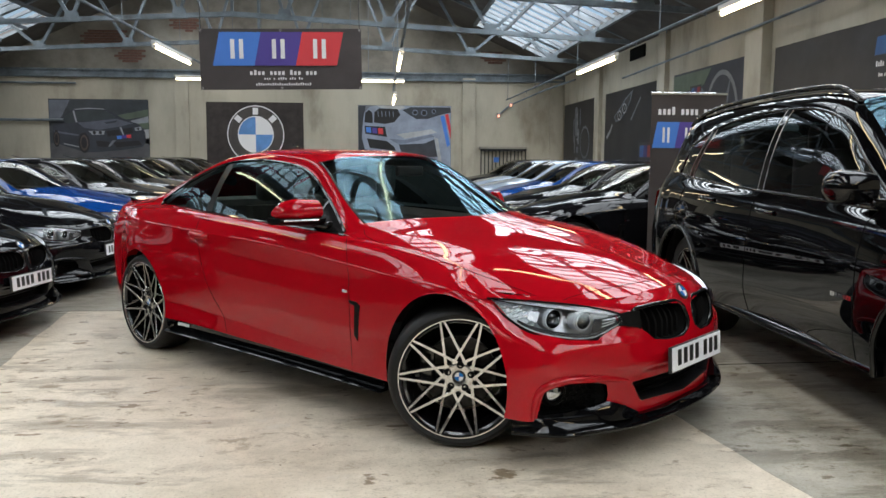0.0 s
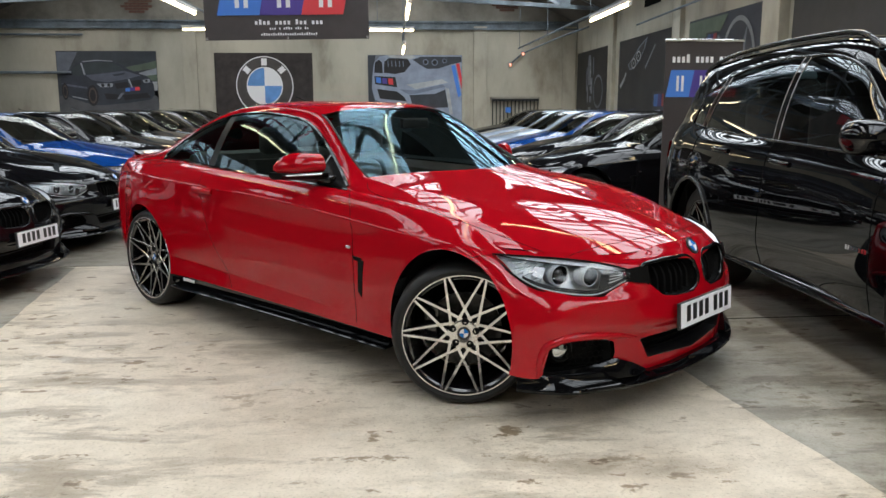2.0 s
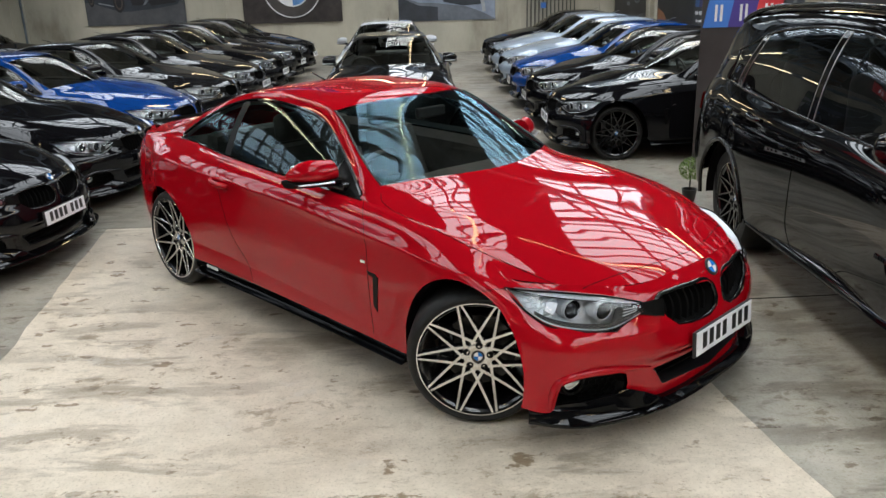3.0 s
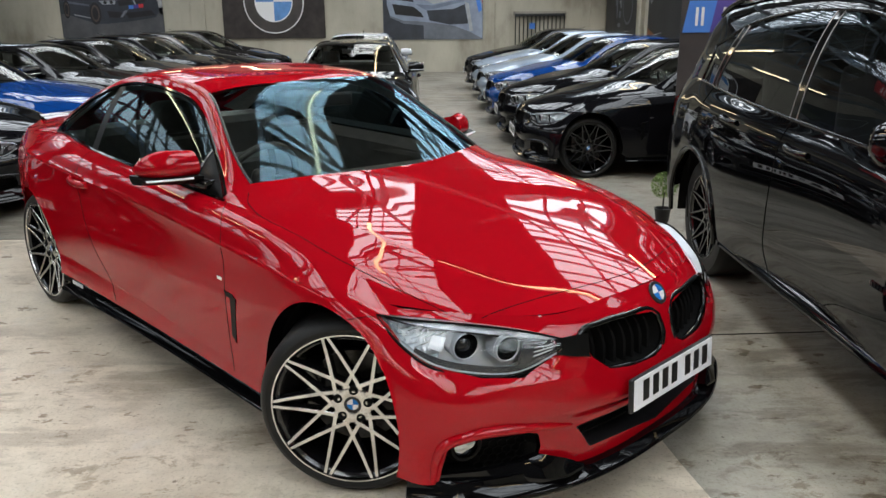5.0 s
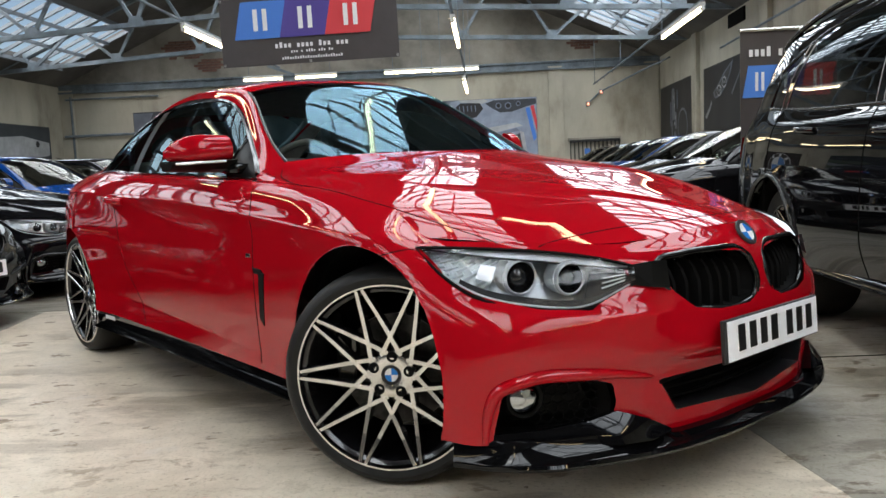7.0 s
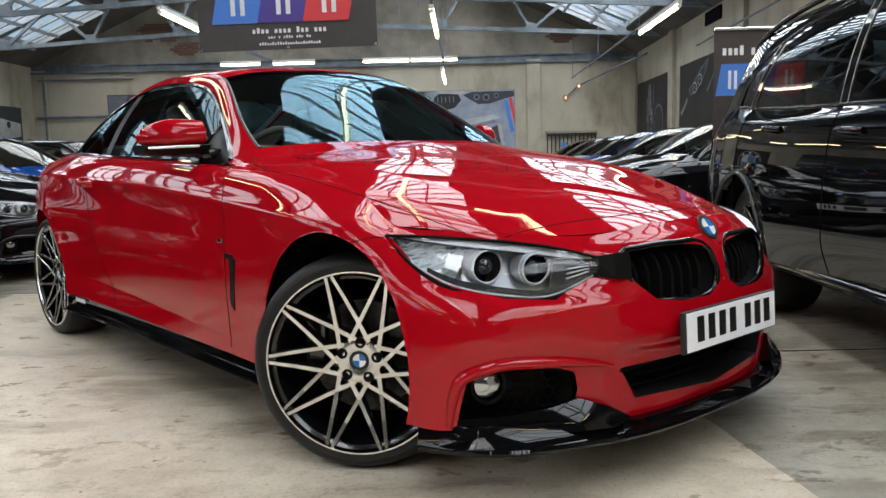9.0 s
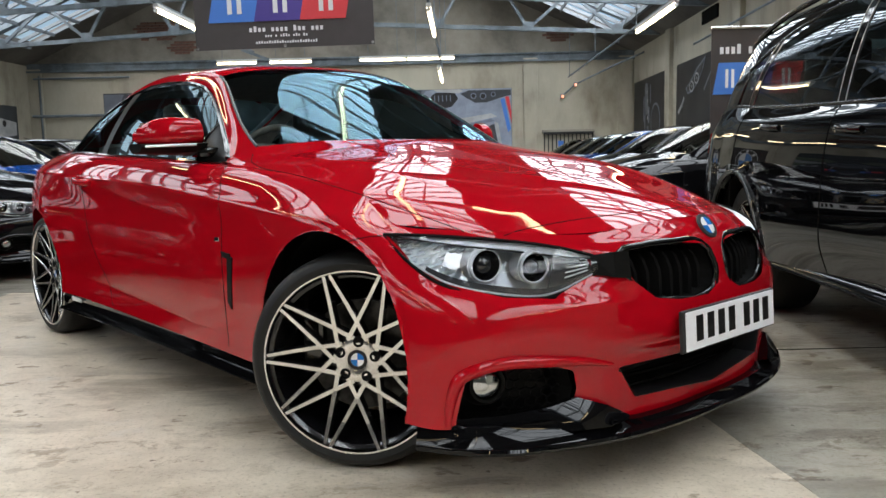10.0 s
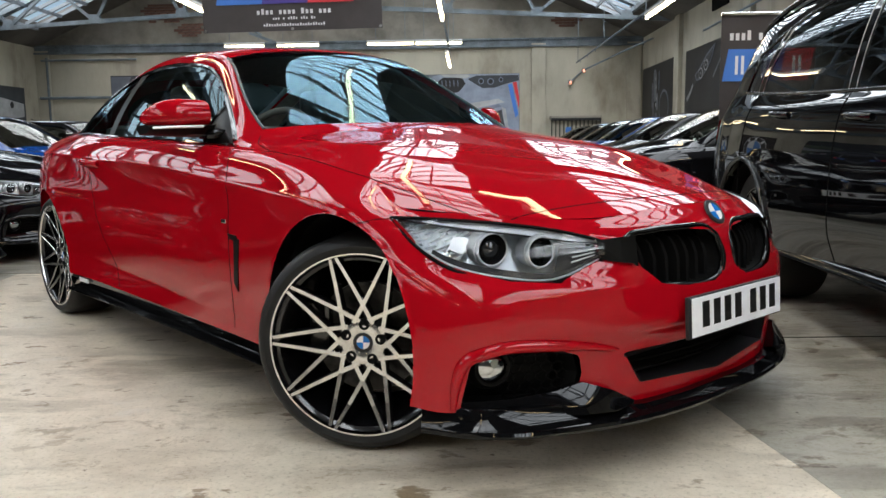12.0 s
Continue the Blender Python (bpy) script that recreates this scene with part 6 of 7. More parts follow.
band(1.21, XR, -6.9, 7.31, -0.17)
band(-2.53, XL, -6.9, 7.31, -0.15)
tagged(link("floor_slab", box(((XL + XR) / 2, (7.32 + YB) / 2, 0.0015), (XR - XL, YB - 7.32, 0.003)), REAR_FLOOR), "older dark grey slab of the floor", "floor", kind="structure")
tagged(link("floor_joint", box((3.0, 5.2, 0.0035), (4.4, 0.012, 0.001), 0, Matrix.Rotation(0.03, 4, "Z")), M_DARK), "thin dark joint in the floor", "floor", kind="structure")

beam = empty("wall_beam", pose(0, YB - 0.06, 3.72))
tagged(beam, "painted steel beam along the top of the plaster", "beam", kind="structure")
for z, h in ((0.10, 0.05), (-0.10, 0.05)):
    part("flange", box(((XL + XR) / 2, 0, z), (XR - XL, 0.12, h), 0.006), M_TRUSS, beam)
part("web", box(((XL + XR) / 2, 0.02, 0), (XR - XL, 0.03, 0.16)), M_TRUSS, beam)

# pilasters
for y, w, d in ((20.9, 0.42, 0.10), (16.15, 0.42, 0.10), (12.05, 0.55, 0.16), (6.8, 0.5, 0.16), (1.5, 0.5, 0.16)):
    p = link("pilaster", box((XR - d / 2, y, EAVE / 2), (d, w, EAVE), 0.01), M_WALL)
    tagged(p, "shallow plastered wall pier", "pier", "wall piers", "structure")
for x in (XL + 0.2, -6.2, 2.35, XR - 0.25):
    p = link("pilaster", box((x, YB - 0.03, 1.85), (0.4, 0.06, 3.7), 0.008), M_WALL)
    tagged(p, "shallow plastered wall pier", "pier", "wall piers", "structure")

# bare brick where the gable's plaster has gone
M_BRICK = mixed(material("old_red_brick", (0.3, 0.14, 0.1), 0.9), [(0.10, 0.055, 0.045), (0.24, 0.13, 0.095)], 3, bump=0.3, bump_scale=60)
rnd = random.Random(3)
me_brick = bpy.data.meshes.new("brick")
bm = box((0, 0, 0), (0.215, 0.03, 0.065), 0.004)
bm.to_mesh(me_brick)
bm.free()
me_brick.materials.append(M_BRICK)
gable = bpy.data.objects["wall_gable"]
for cx, cz, rx, rz in ((-8.3, 4.75, 0.75, 0.35), (-7.6, 4.25, 0.5, 0.25), (-6.0, 5.2, 0.5, 0.3), (3.2, 4.35, 0.5, 0.25)):
    for r in range(int(rz / 0.075) * 2):
        for c in range(int(rx / 0.225) * 2):
            x = cx - rx + c * 0.225 + (0.11 if r % 2 else 0)
            z = cz - rz + r * 0.075
            if ((x - cx) / rx) ** 2 + ((z - cz) / rz) ** 2 < rnd.uniform(0.5, 1.1) and z < roof_z(x) - 0.2:
                b = new("brick", me_brick)
                b.location = (x, YB + 0.012 - rnd.uniform(0, 0.006), z)
                b.parent = gable


# ---- lamps ----
def ceiling_light(a, b, watts=None):
    a, b = Vector(a), Vector(b)
    t = empty("fluorescent_light", Matrix.Translation((a + b) / 2))
    tagged(t, "lit warm white fluorescent batten", "ceiling light", "fluorescent lights")
    d = (b - a) / 2
    bm = bmesh.new()
    add_bar(bm, -d * 1.02 + Vector((0, 0, 0.055)), d * 1.02 + Vector((0, 0, 0.055)), 0.06, 0.05)
    part("batten", bm, M_BATTEN, t)
    part("tube", add_tube(bmesh.new(), [-d * 0.98, d * 0.98], 0.021, 10), M_TUBE, t)
    for s in (-1, 1):
        part("end_cap", add_tube(bmesh.new(), [d * s * 0.98, d * s * 1.02], 0.026, 10), M_BATTEN, t)
    return t


ceiling_light((3.04, 11.9, 2.76), (3.04, 14.15, 2.76))
ceiling_light((3.04, 6.1, 2.76), (3.04, 8.3, 2.76))
ceiling_light((-0.05, 11.8, 2.76), (-0.05, 14.0, 2.76))
ceiling_light((-0.05, 16.4, 2.52), (-0.05, 18.9, 2.52))
ceiling_light((-0.05, 4.4, 2.76), (-0.05, 6.6, 2.76))
ceiling_light((-3.32, 11.4, 2.76), (-3.32, 13.4, 2.76))
ceiling_light((-3.32, 5.0, 2.76), (-3.32, 7.2, 2.76))
for x in (-3.32, -0.05, 3.04):
    for y in (-5.2, -1.2):
        ceiling_light((x, y, 2.76), (x, y + 2.2, 2.76))
for x0, x1, y, z in ((-4.99, -4.12, 19.4, 3.07), (-3.83, -2.92, 19.4, 3.07), (-1.85, -0.84, 19.4, 3.07), (-0.80, 0.21, 19.4, 3.07), (0.52, 1.86, 5.27, 2.76)):
    tl = ceiling_light((x0, y, z), (x1, y, z))
    for k in (-0.32, 0.32):
        part("rod", add_tube(bmesh.new(), [(k, 0, 0.07), (k, 0, roof_z((x0 + x1) / 2 + k) - z + 0.01)], 0.006, 6), M_TRUSS, tl)
    if x0 == -3.83:
        part("stay", add_bar(bmesh.new(), (-0.44, 0, 0.05), (-1.06, 0, 0.29), 0.05, 0.06), M_TRUSS, tl, "slanting steel stay")
for x, y0, y1 in ((3.04, -5.6, 22.0), (-0.05, -5.6, 19.2), (-3.32, -5.6, 16.0)):
    c = empty("lamp_conduit", pose(x, 0, 2.86))
    tagged(c, "grey steel conduit hung from the roof trusses", "conduit", "lamp conduits")
    part("pipe", add_tube(bmesh.new(), [(0, y0, 0), (0, y1, 0)], 0.018, 8), M_TRUSS, c)
    for y in (-5.5, -1.6, 2.3, 6.2, 10.1, 14.2, 18.0, 21.8):
        if y0 < y < y1:
            part("hanger", add_tube(bmesh.new(), [(0, y, 0), (0, y, EAVE + 0.06 + 0.45 * (1 - abs(x - RIDGE_X) / (XR - RIDGE_X)) - 2.86)], 0.008, 6), M_TRUSS, c)
    for y in np.arange(y0 + 0.5, y1, 1.15):
        part("drop", add_tube(bmesh.new(), [(0, y, 0), (0, y, -0.06 if not (x == -0.05 and y > 16) else -0.3)], 0.007, 6), M_TRUSS, c)

# pipes on the walls
for name, pts, r in (("wall_pipe", [(XR - 0.185, 3.0, 3.45), (XR - 0.185, 12.0, 3.24), (XR - 0.185, 18.4, 3.12)], 0.022),
                     ("wall_pipe", [(XL + 0.1, YB - 0.1, 2.35), (-9.6, YB - 0.1, 2.35)], 0.04), ("wall_pipe", [(XL + 0.35, YB - 0.08, 0.2), (XL + 0.35, YB - 0.08, 3.5)], 0.035),
                     ("wall_pipe", [(XL + 0.2, YB - 0.1, 3.42), (-9.2, YB - 0.1, 3.42)], 0.03), ("wall_pipe", [(3.2, YB - 0.08, 2.56), (3.62, YB - 0.1, 2.92), (4.5, YB - 1.2, 3.3), (4.9, YB - 3.0, 3.42)], 0.025)):
    bm = bmesh.new()
    add_tube(bm, pts, r, 8)
    tagged(link(name, bm, M_TRUSS, smooth=50), "grey service pipe fixed along the wall", "pipe", "wall pipes")
M_HOT = glow("glowing_heater_element", (1.0, 0.25, 0.08), 2.0)
for x, y, z in ((3.25, YB - 0.10, 2.60), (3.62, YB - 0.12, 2.92)):
    h = empty("wall_heater", pose(x, y, z))
    tagged(h, "small glowing orange heater on a wall pipe", "heater", "wall heaters")
    part("case", box((0, 0.04, 0), (0.10, 0.18, 0.14), 0.02), M_STEEL, h)
    part("element", box((0, -0.045, -0.02), (0.06, 0.02, 0.08), 0.01), M_HOT, h)


# ---- banners and posters ----
def bars_line(parent, mat, x, z, width, height, n, y, seed=0, gaps=()):
    """A line of writing as plain upright bars."""
    r = random.Random(seed)
    step = width / n
    for k in range(n):
        if k in gaps:
            continue
        h = height * r.choice((0.72, 0.72, 1.0))
        part("lettering_bar", box((x - width / 2 + step * (k + 0.5), y, z - (height - h) / 2), (step * 0.62, 0.002, h)), mat, parent)


def logo(parent, x0, x1, z0, z1, y, lean):
    """Three leaning fields in blue, purple and red, each with a white mark."""
    w = (x1 - x0 - lean) / 3
    for k, m in enumerate((M_INK_B, M_INK_P, M_INK_R)):
        a = x0 + w * k
        bm = bmesh.new()
        add_poly(bm, [(a, y, z0), (a + w + 0.001, y, z0), (a + w + lean, y, z1), (a + lean, y, z1)], (0, -0.002, 0))
        f = part("colour_field", bm, m, parent)
        cx, cz, hh = a + w / 2 + lean / 2, (z0 + z1) / 2, (z1 - z0) * 0.29
        for q in (-1, 1):
            part("mark", box((cx + q * w * 0.105, y - 0.004, cz), (w * 0.10, 0.002, hh * 2), 0.0), M_INK_W, f)
    return parent


def sheet(name, m, w, h, mat, label, category="banner", wave=0.0, group=""):
    """A hanging sheet of vinyl in the x-z plane, its face towards -y, slightly uneven."""
    ob = empty(name, m)
    tagged(ob, label, category, group)
    nx, nz = max(6, int(w / 0.12)), max(6, int(h / 0.12))
    bm = bmesh.new()
    V = []
    for i in range(nx + 1):
        row = []
        for j in range(nz + 1):
            x, z = -w / 2 + w * i / nx, -h / 2 + h * j / nz
            dy = wave * noise.noise(Vector((x * 1.4 + w, z * 0.6, h)))
            row.append(bm.verts.new((x, dy, z)))
        V.append(row)
    for i in range(nx):
        for j in range(nz):
            bm.faces.new((V[i][j], V[i + 1][j], V[i + 1][j + 1], V[i][j + 1]))
    r = bmesh.ops.extrude_face_region(bm, geom=bm.faces[:])
    for v in r["geom"]:
        if isinstance(v, bmesh.types.BMVert):
            v.co.y += 0.006
    part("sheet", bm, mat, ob, "", 60)
    return ob


b = sheet("hanging_banner", pose(-1.523, 10.2, 2.475, 0, -0.9, 0), 1.90, 0.71, M_BANNER, "dark grey vinyl banner with a three-colour logo hung from the truss", wave=0.006)
logo(b, -0.80, 0.74, -0.075, 0.315, -0.010, 0.085)
bars_line(b, M_INK_W, 0.02, -0.155, 0.80, 0.058, 17, -0.010, 1, (4, 9, 13))
bars_line(b, M_INK_W, 0.02, -0.225, 0.46, 0.030, 17, -0.010, 2, (3, 5, 10, 14))
bars_line(b, M_INK_W, 0.02, -0.292, 0.66, 0.030, 24, -0.010, 3)
for x in (-0.93, 0.0, 0.93):
    for z in (-0.335, 0.335):
        bm = bmesh.new()
        lathe(bm, [(0.006, -0.004), (0.012, -0.006), (0.014, 0.0)], 12, Matrix.Translation((x, -0.008, z)))
        part("eyelet", bm, M_STEEL, b)
for x in (-0.93, 0.93):
    part("rope", add_tube(bmesh.new(), [(x, 0, 0.335), (x, -0.05, 1.75)], 0.005, 6), M_PLASTIC, b)

rl = sheet("roll_up_banner", pose(3.0, 8.95, 1.04, 0, 0, -1), 0.83, 1.96, M_BANNER, "dark grey roll-up banner with a three-colour logo on the floor", wave=0.002)
logo(rl, -0.40, 0.40, 0.40, 0.68, -0.008, 0.05)
bars_line(rl, M_INK_W, -0.02, 0.80, 0.66, 0.085, 13, -0.008, 4, (4, 9))
part("top_rail", box((0, 0, 0.985), (0.85, 0.03, 0.03), 0.005), M_CHROME, rl, "bright metal top rail")
part("foot", box((0, 0.03, -0.995), (0.88, 0.20, 0.09), 0.02), M_STEEL, rl, "metal base box")
part("pole", add_tube(bmesh.new(), [(0, 0.04, -0.95), (0, 0.03, 0.98)], 0.012, 8), M_STEEL, rl)


def poly_on(parent, name, mat, pts, layer, label=""):
    bm = bmesh.new()
    add_poly(bm, [(x, -0.004 - 0.003 * layer, z) for x, z in pts], (0, -0.002, 0))
    return part(name, bm, mat, parent, label)


def blob(cx, cz, rx, rz, n=20, p=2.0):
    out = []
    for k in range(n):
        a = 2 * math.pi * k / n
        c, s2 = math.cos(a), math.sin(a)
        out.append((cx + rx * math.copysign(abs(c) ** (2 / p), c), cz + rz * math.copysign(abs(s2) ** (2 / p), s2)))
    return out


INK = lambda n, c: mixed(material(n, c, 0.5), [tuple(v * 0.8 for v in c), tuple(min(1, v * 1.2) for v in c)], 2.5)
I_NIGHT, I_ROAD, I_GREEN, I_CAR, I_CAR2, I_GLASS = INK("print_night_blue", (0.035, 0.042, 0.05)), INK("print_asphalt", (0.030, 0.030, 0.033)), INK("print_green", (0.09, 0.12, 0.085)), INK("print_dark_body", (0.028, 0.033, 0.046)), INK("print_body_light", (0.11, 0.125, 0.155)), INK("print_glass", (0.03, 0.04, 0.045))
I_WHITE, I_PALE, I_SHADE, I_BLACK, I_SILK = INK("print_pale_body", (0.28, 0.31, 0.36)), INK("print_light_grey", (0.38, 0.39, 0.40)), INK("print_grey_shade", (0.14, 0.155, 0.18)), INK("print_black", (0.012, 0.012, 0.014)), INK("print_silver", (0.20, 0.21, 0.22))
M_FABRIC = mixed(material("black_flag_cloth", (0.03, 0.024, 0.022), 0.8), [(0.02, 0.016, 0.015), (0.045, 0.036, 0.033)], 3, bump=0.2, bump_scale=60)

# poster of a dark car on a track
p1 = sheet("wall_poster", pose(-8.6, YB - 0.03, 2.0), 2.86, 1.93, I_NIGHT, "large wall poster of a dark car on a track", "poster", 0.01, "wall posters")
def print_on(p, k, u0, v0):
    """Prints shapes on a poster from a layout in steps of k metres, with its middle at u0, v0."""
    def put(name, mat, pts, layer):
        return poly_on(p, name, mat, [((u - u0) * k, (v0 - v) * k) for u, v in pts], layer)
    return put


put = print_on(p1, 0.005346, 352, 240)
I_TRACK, I_SILVER, I_SKYLIT = INK("print_track_grey", (0.075, 0.078, 0.085)), INK("print_silver_edge", (0.26, 0.28, 0.31)), INK("print_bonnet_sheen", (0.085, 0.098, 0.13))
put("printed_road", I_TRACK, [(88, 300), (618, 270), (618, 419), (88, 419)], 1)
put("printed_haze", I_CAR2, [(88, 66), (200, 66), (150, 160), (88, 190)], 1)
put("printed_verge", I_GREEN, [(430, 150), (618, 112), (618, 150), (480, 172)], 1)
put("printed_track", I_SILVER, [(515, 178), (618, 150), (618, 184), (560, 192)], 1)
put("printed_verge", I_GREEN, [(560, 192), (618, 184), (618, 220), (585, 218)], 1)
put("printed_kerb", I_PALE, [(590, 224), (618, 222), (618, 306), (602, 302)], 1)
put("printed_body", I_CAR, [(105, 215), (112, 192), (150, 175), (165, 150), (190, 128), (230, 112), (300, 107), (385, 112), (430, 132), (470, 158), (530, 182), (578, 205), (598, 240), (600, 290), (582, 318), (480, 335), (330, 350), (270, 350), (170, 318), (118, 300), (104, 260)], 2)
put("printed_glass", I_GLASS, [(228, 128), (300, 118), (385, 120), (432, 150), (445, 162), (300, 180), (235, 182)], 3)
put("printed_side_glass", I_GLASS, [(150, 182), (170, 152), (195, 134), (214, 130), (222, 182), (190, 192)], 3)
put("printed_pillar", I_SILVER, [(213, 124), (222, 123), (236, 186), (228, 187)], 4)
put("printed_roof_edge", I_SILVER, [(225, 114), (300, 107), (385, 112), (384, 116), (300, 112), (226, 119)], 4)
put("printed_bonnet", I_SKYLIT, [(236, 188), (300, 183), (446, 165), (532, 190), (470, 206), (350, 228), (270, 216)], 3)
put("printed_scoop", I_CAR, [(380, 185), (450, 175), (440, 186), (390, 194)], 4)
put("printed_flank", I_SKYLIT, [(110, 232), (240, 252), (240, 262), (112, 243)], 3)
put("printed_sill", I_SILVER, [(158, 300), (240, 318), (240, 323), (158, 306)], 3)
put("printed_mirror", I_GLASS, [(182, 178), (215, 172), (222, 188), (190, 194)], 5)
for pts in ([(292, 234), (380, 232), (376, 252), (312, 254)], [(540, 214), (577, 207), (580, 227), (546, 231)]):
    put("printed_lamp", I_SILVER, pts, 4)
for u, v, r in ((325, 243, 9), (357, 242, 9), (560, 219, 7)):
    put("printed_lamp_core", I_BLACK, blob(u, v, r, r, 14), 5)
for pts in ([(388, 234), (458, 224), (466, 252), (398, 262)], [(476, 220), (530, 213), (532, 240), (482, 250)], [(330, 286), (400, 292), (420, 320), (340, 318)], [(422, 296), (560, 284), (580, 308), (442, 322)]):
    put("printed_grille", I_BLACK, pts, 4)
put("printed_bumper_edge", I_SHADE, [(395, 318), (420, 284), (440, 282), (408, 318)], 5)
put("printed_bar", I_SILVER, [(462, 212), (470, 211), (486, 256), (478, 257)], 5)
for u, v, a, b in ((268, 298, 30, 56), (122, 276, 17, 46)):
    put("printed_tyre", I_BLACK, blob(u, v, a, b), 4)
    put("printed_rim", INK("print_bronze", (0.07, 0.05, 0.045)), blob(u, v, a * 0.72, b * 0.78), 5)
    put("printed_hub", I_BLACK, blob(u, v, a * 0.5, b * 0.55), 6)
for k, m in enumerate((M_INK_B, M_INK_P, M_INK_R)):
    put("printed_plate", m, [(445 + 26 * k, 277 - 3 * k), (470 + 26 * k, 275 - 3 * k), (470 + 26 * k, 257 - 3 * k), (445 + 26 * k, 259 - 3 * k)], 7)

# flag with a round badge
fl = sheet("cloth_flag", pose(-4.07, YB - 0.06, 1.945), 2.86, 1.95, M_FABRIC, "black cloth flag with a round blue and white badge", "flag", 0.035)
for nm, m, pts, ly in (("badge_rim", M_INK_W, blob(0.02, 0.02, 0.84, 0.86, 48), 9), ("badge_ring", INK("print_charcoal", (0.055, 0.048, 0.046)), blob(0.02, 0.02, 0.81, 0.83, 48), 10), ("badge_edge", M_INK_W, blob(0.02, 0.02, 0.53, 0.55, 40), 11)):
    poly_on(fl, nm, m, pts, ly)
for k in range(4):
    a0 = math.pi / 2 * k
    pts = [(0.02, 0.02)] + [(0.02 + 0.50 * math.cos(a0 + math.pi / 2 * i / 10), 0.02 + 0.52 * math.sin(a0 + math.pi / 2 * i / 10)) for i in range(11)]
    poly_on(fl, "badge_quarter", INK("print_badge_blue", (0.11, 0.27, 0.58)) if k % 2 else M_INK_W, pts, 12)
for a in (138, 90, 42):
    bm = bmesh.new()
    m = Matrix.Translation((0.02 + 0.68 * math.cos(radians(a)), -0.042, 0.02 + 0.69 * math.sin(radians(a)))) @ Matrix.Rotation(radians(90 - a), 4, "Y")
    add_box(bm, (0, 0, 0), (0.16, 0.004, 0.20), 0, m)
    part("badge_mark", bm, M_INK_W, fl)

# poster of a pale car's front
p3 = sheet("wall_poster", pose(0.40, YB - 0.03, 1.885), 2.82, 1.97, I_SHADE, "large wall poster of a pale car front", "poster", 0.008, "wall posters")
put = print_on(p3, 0.005674, 297, 235)
I_BODY, I_MIDTONE, I_DEEP = INK("print_blue_white", (0.25, 0.29, 0.37)), INK("print_blue_grey", (0.15, 0.18, 0.24)), INK("print_dark_slate", (0.035, 0.04, 0.05))
put("printed_shadow", I_DEEP, [(50, 64), (90, 64), (76, 160), (70, 240), (84, 300), (150, 330), (250, 340), (250, 406), (50, 406)], 1)
put("printed_body", I_BODY, [(72, 170), (80, 104), (110, 70), (150, 63), (543, 63), (543, 404), (480, 372), (400, 342), (250, 322), (150, 316), (84, 292), (68, 236)], 2)
put("printed_bonnet", I_PALE, [(150, 63), (280, 63), (300, 72), (275, 84), (165, 74)], 3)
for pts in ([(82, 152), (86, 102), (106, 86), (124, 100), (127, 156)], [(132, 152), (136, 96), (160, 78), (258, 80), (274, 110), (240, 150), (190, 160)]):
    put("printed_grille", I_BLACK, pts, 3)
for k in range(5):
    put("printed_slat", I_MIDTONE, [(152 + 20 * k, 92), (156 + 20 * k, 92), (158 + 20 * k, 122), (154 + 20 * k, 122)], 4)
put("printed_lamp", I_DEEP, [(284, 86), (330, 70), (540, 70), (543, 96), (480, 112), (420, 131), (360, 133), (320, 110)], 3)
for u, v, r in ((352, 98, 15), (400, 100, 17), (452, 92, 12)):
    put("printed_lamp_ring", I_MIDTONE, blob(u, v, r, r, 16), 4)
    put("printed_lamp_core", I_BLACK, blob(u, v, r * 0.7, r * 0.7, 16), 5)
put("printed_plate", I_BLACK, [(82, 170), (192, 175), (202, 228), (86, 212)], 3)
put("printed_intake", I_BLACK, [(95, 236), (200, 250), (240, 280), (250, 302), (110, 286)], 3)
put("printed_fold", I_MIDTONE, [(210, 238), (300, 244), (440, 212), (455, 226), (300, 262), (262, 266)], 3)
put("printed_fold", I_PALE, [(250, 214), (440, 186), (470, 204), (300, 238)], 3)
put("printed_bay", I_DEEP, [(265, 268), (400, 262), (455, 240), (472, 332), (380, 337), (280, 316)], 4)
put("printed_bay_edge", I_PALE, [(455, 228), (475, 236), (497, 368), (480, 370)], 5)
for k, m in enumerate((M_INK_B, M_INK_P, M_INK_R)):
    put("printed_mark", m, [(92 + 32 * k, 204 + 4 * k), (118 + 32 * k, 207 + 4 * k), (116 + 32 * k, 178 + 3 * k), (90 + 32 * k, 176 + 3 * k)], 5)
put("printed_stripe", M_INK_B, [(487, 116), (508, 112), (540, 268), (525, 282)], 4)
put("printed_stripe", M_INK_R, [(512, 106), (530, 103), (543, 176), (543, 238)], 4)

# posters on the side wall; x runs away along the wall
def side_poster(y0, y1, z0, z1, ground, label, wave=0.008):
    m = Matrix.Translation((XR - 0.03, (y0 + y1) / 2, (z0 + z1) / 2)) @ Matrix.Rotation(-math.pi / 2, 4, "Z")
    return sheet("wall_poster", m, y1 - y0, z1 - z0, ground, label, "poster", wave, "wall posters")


I_MB, I_MP, I_MR = INK("print_dull_blue", (0.03, 0.10, 0.26)), INK("print_dull_purple", (0.035, 0.028, 0.11)), INK("print_dull_red", (0.24, 0.03, 0.03))


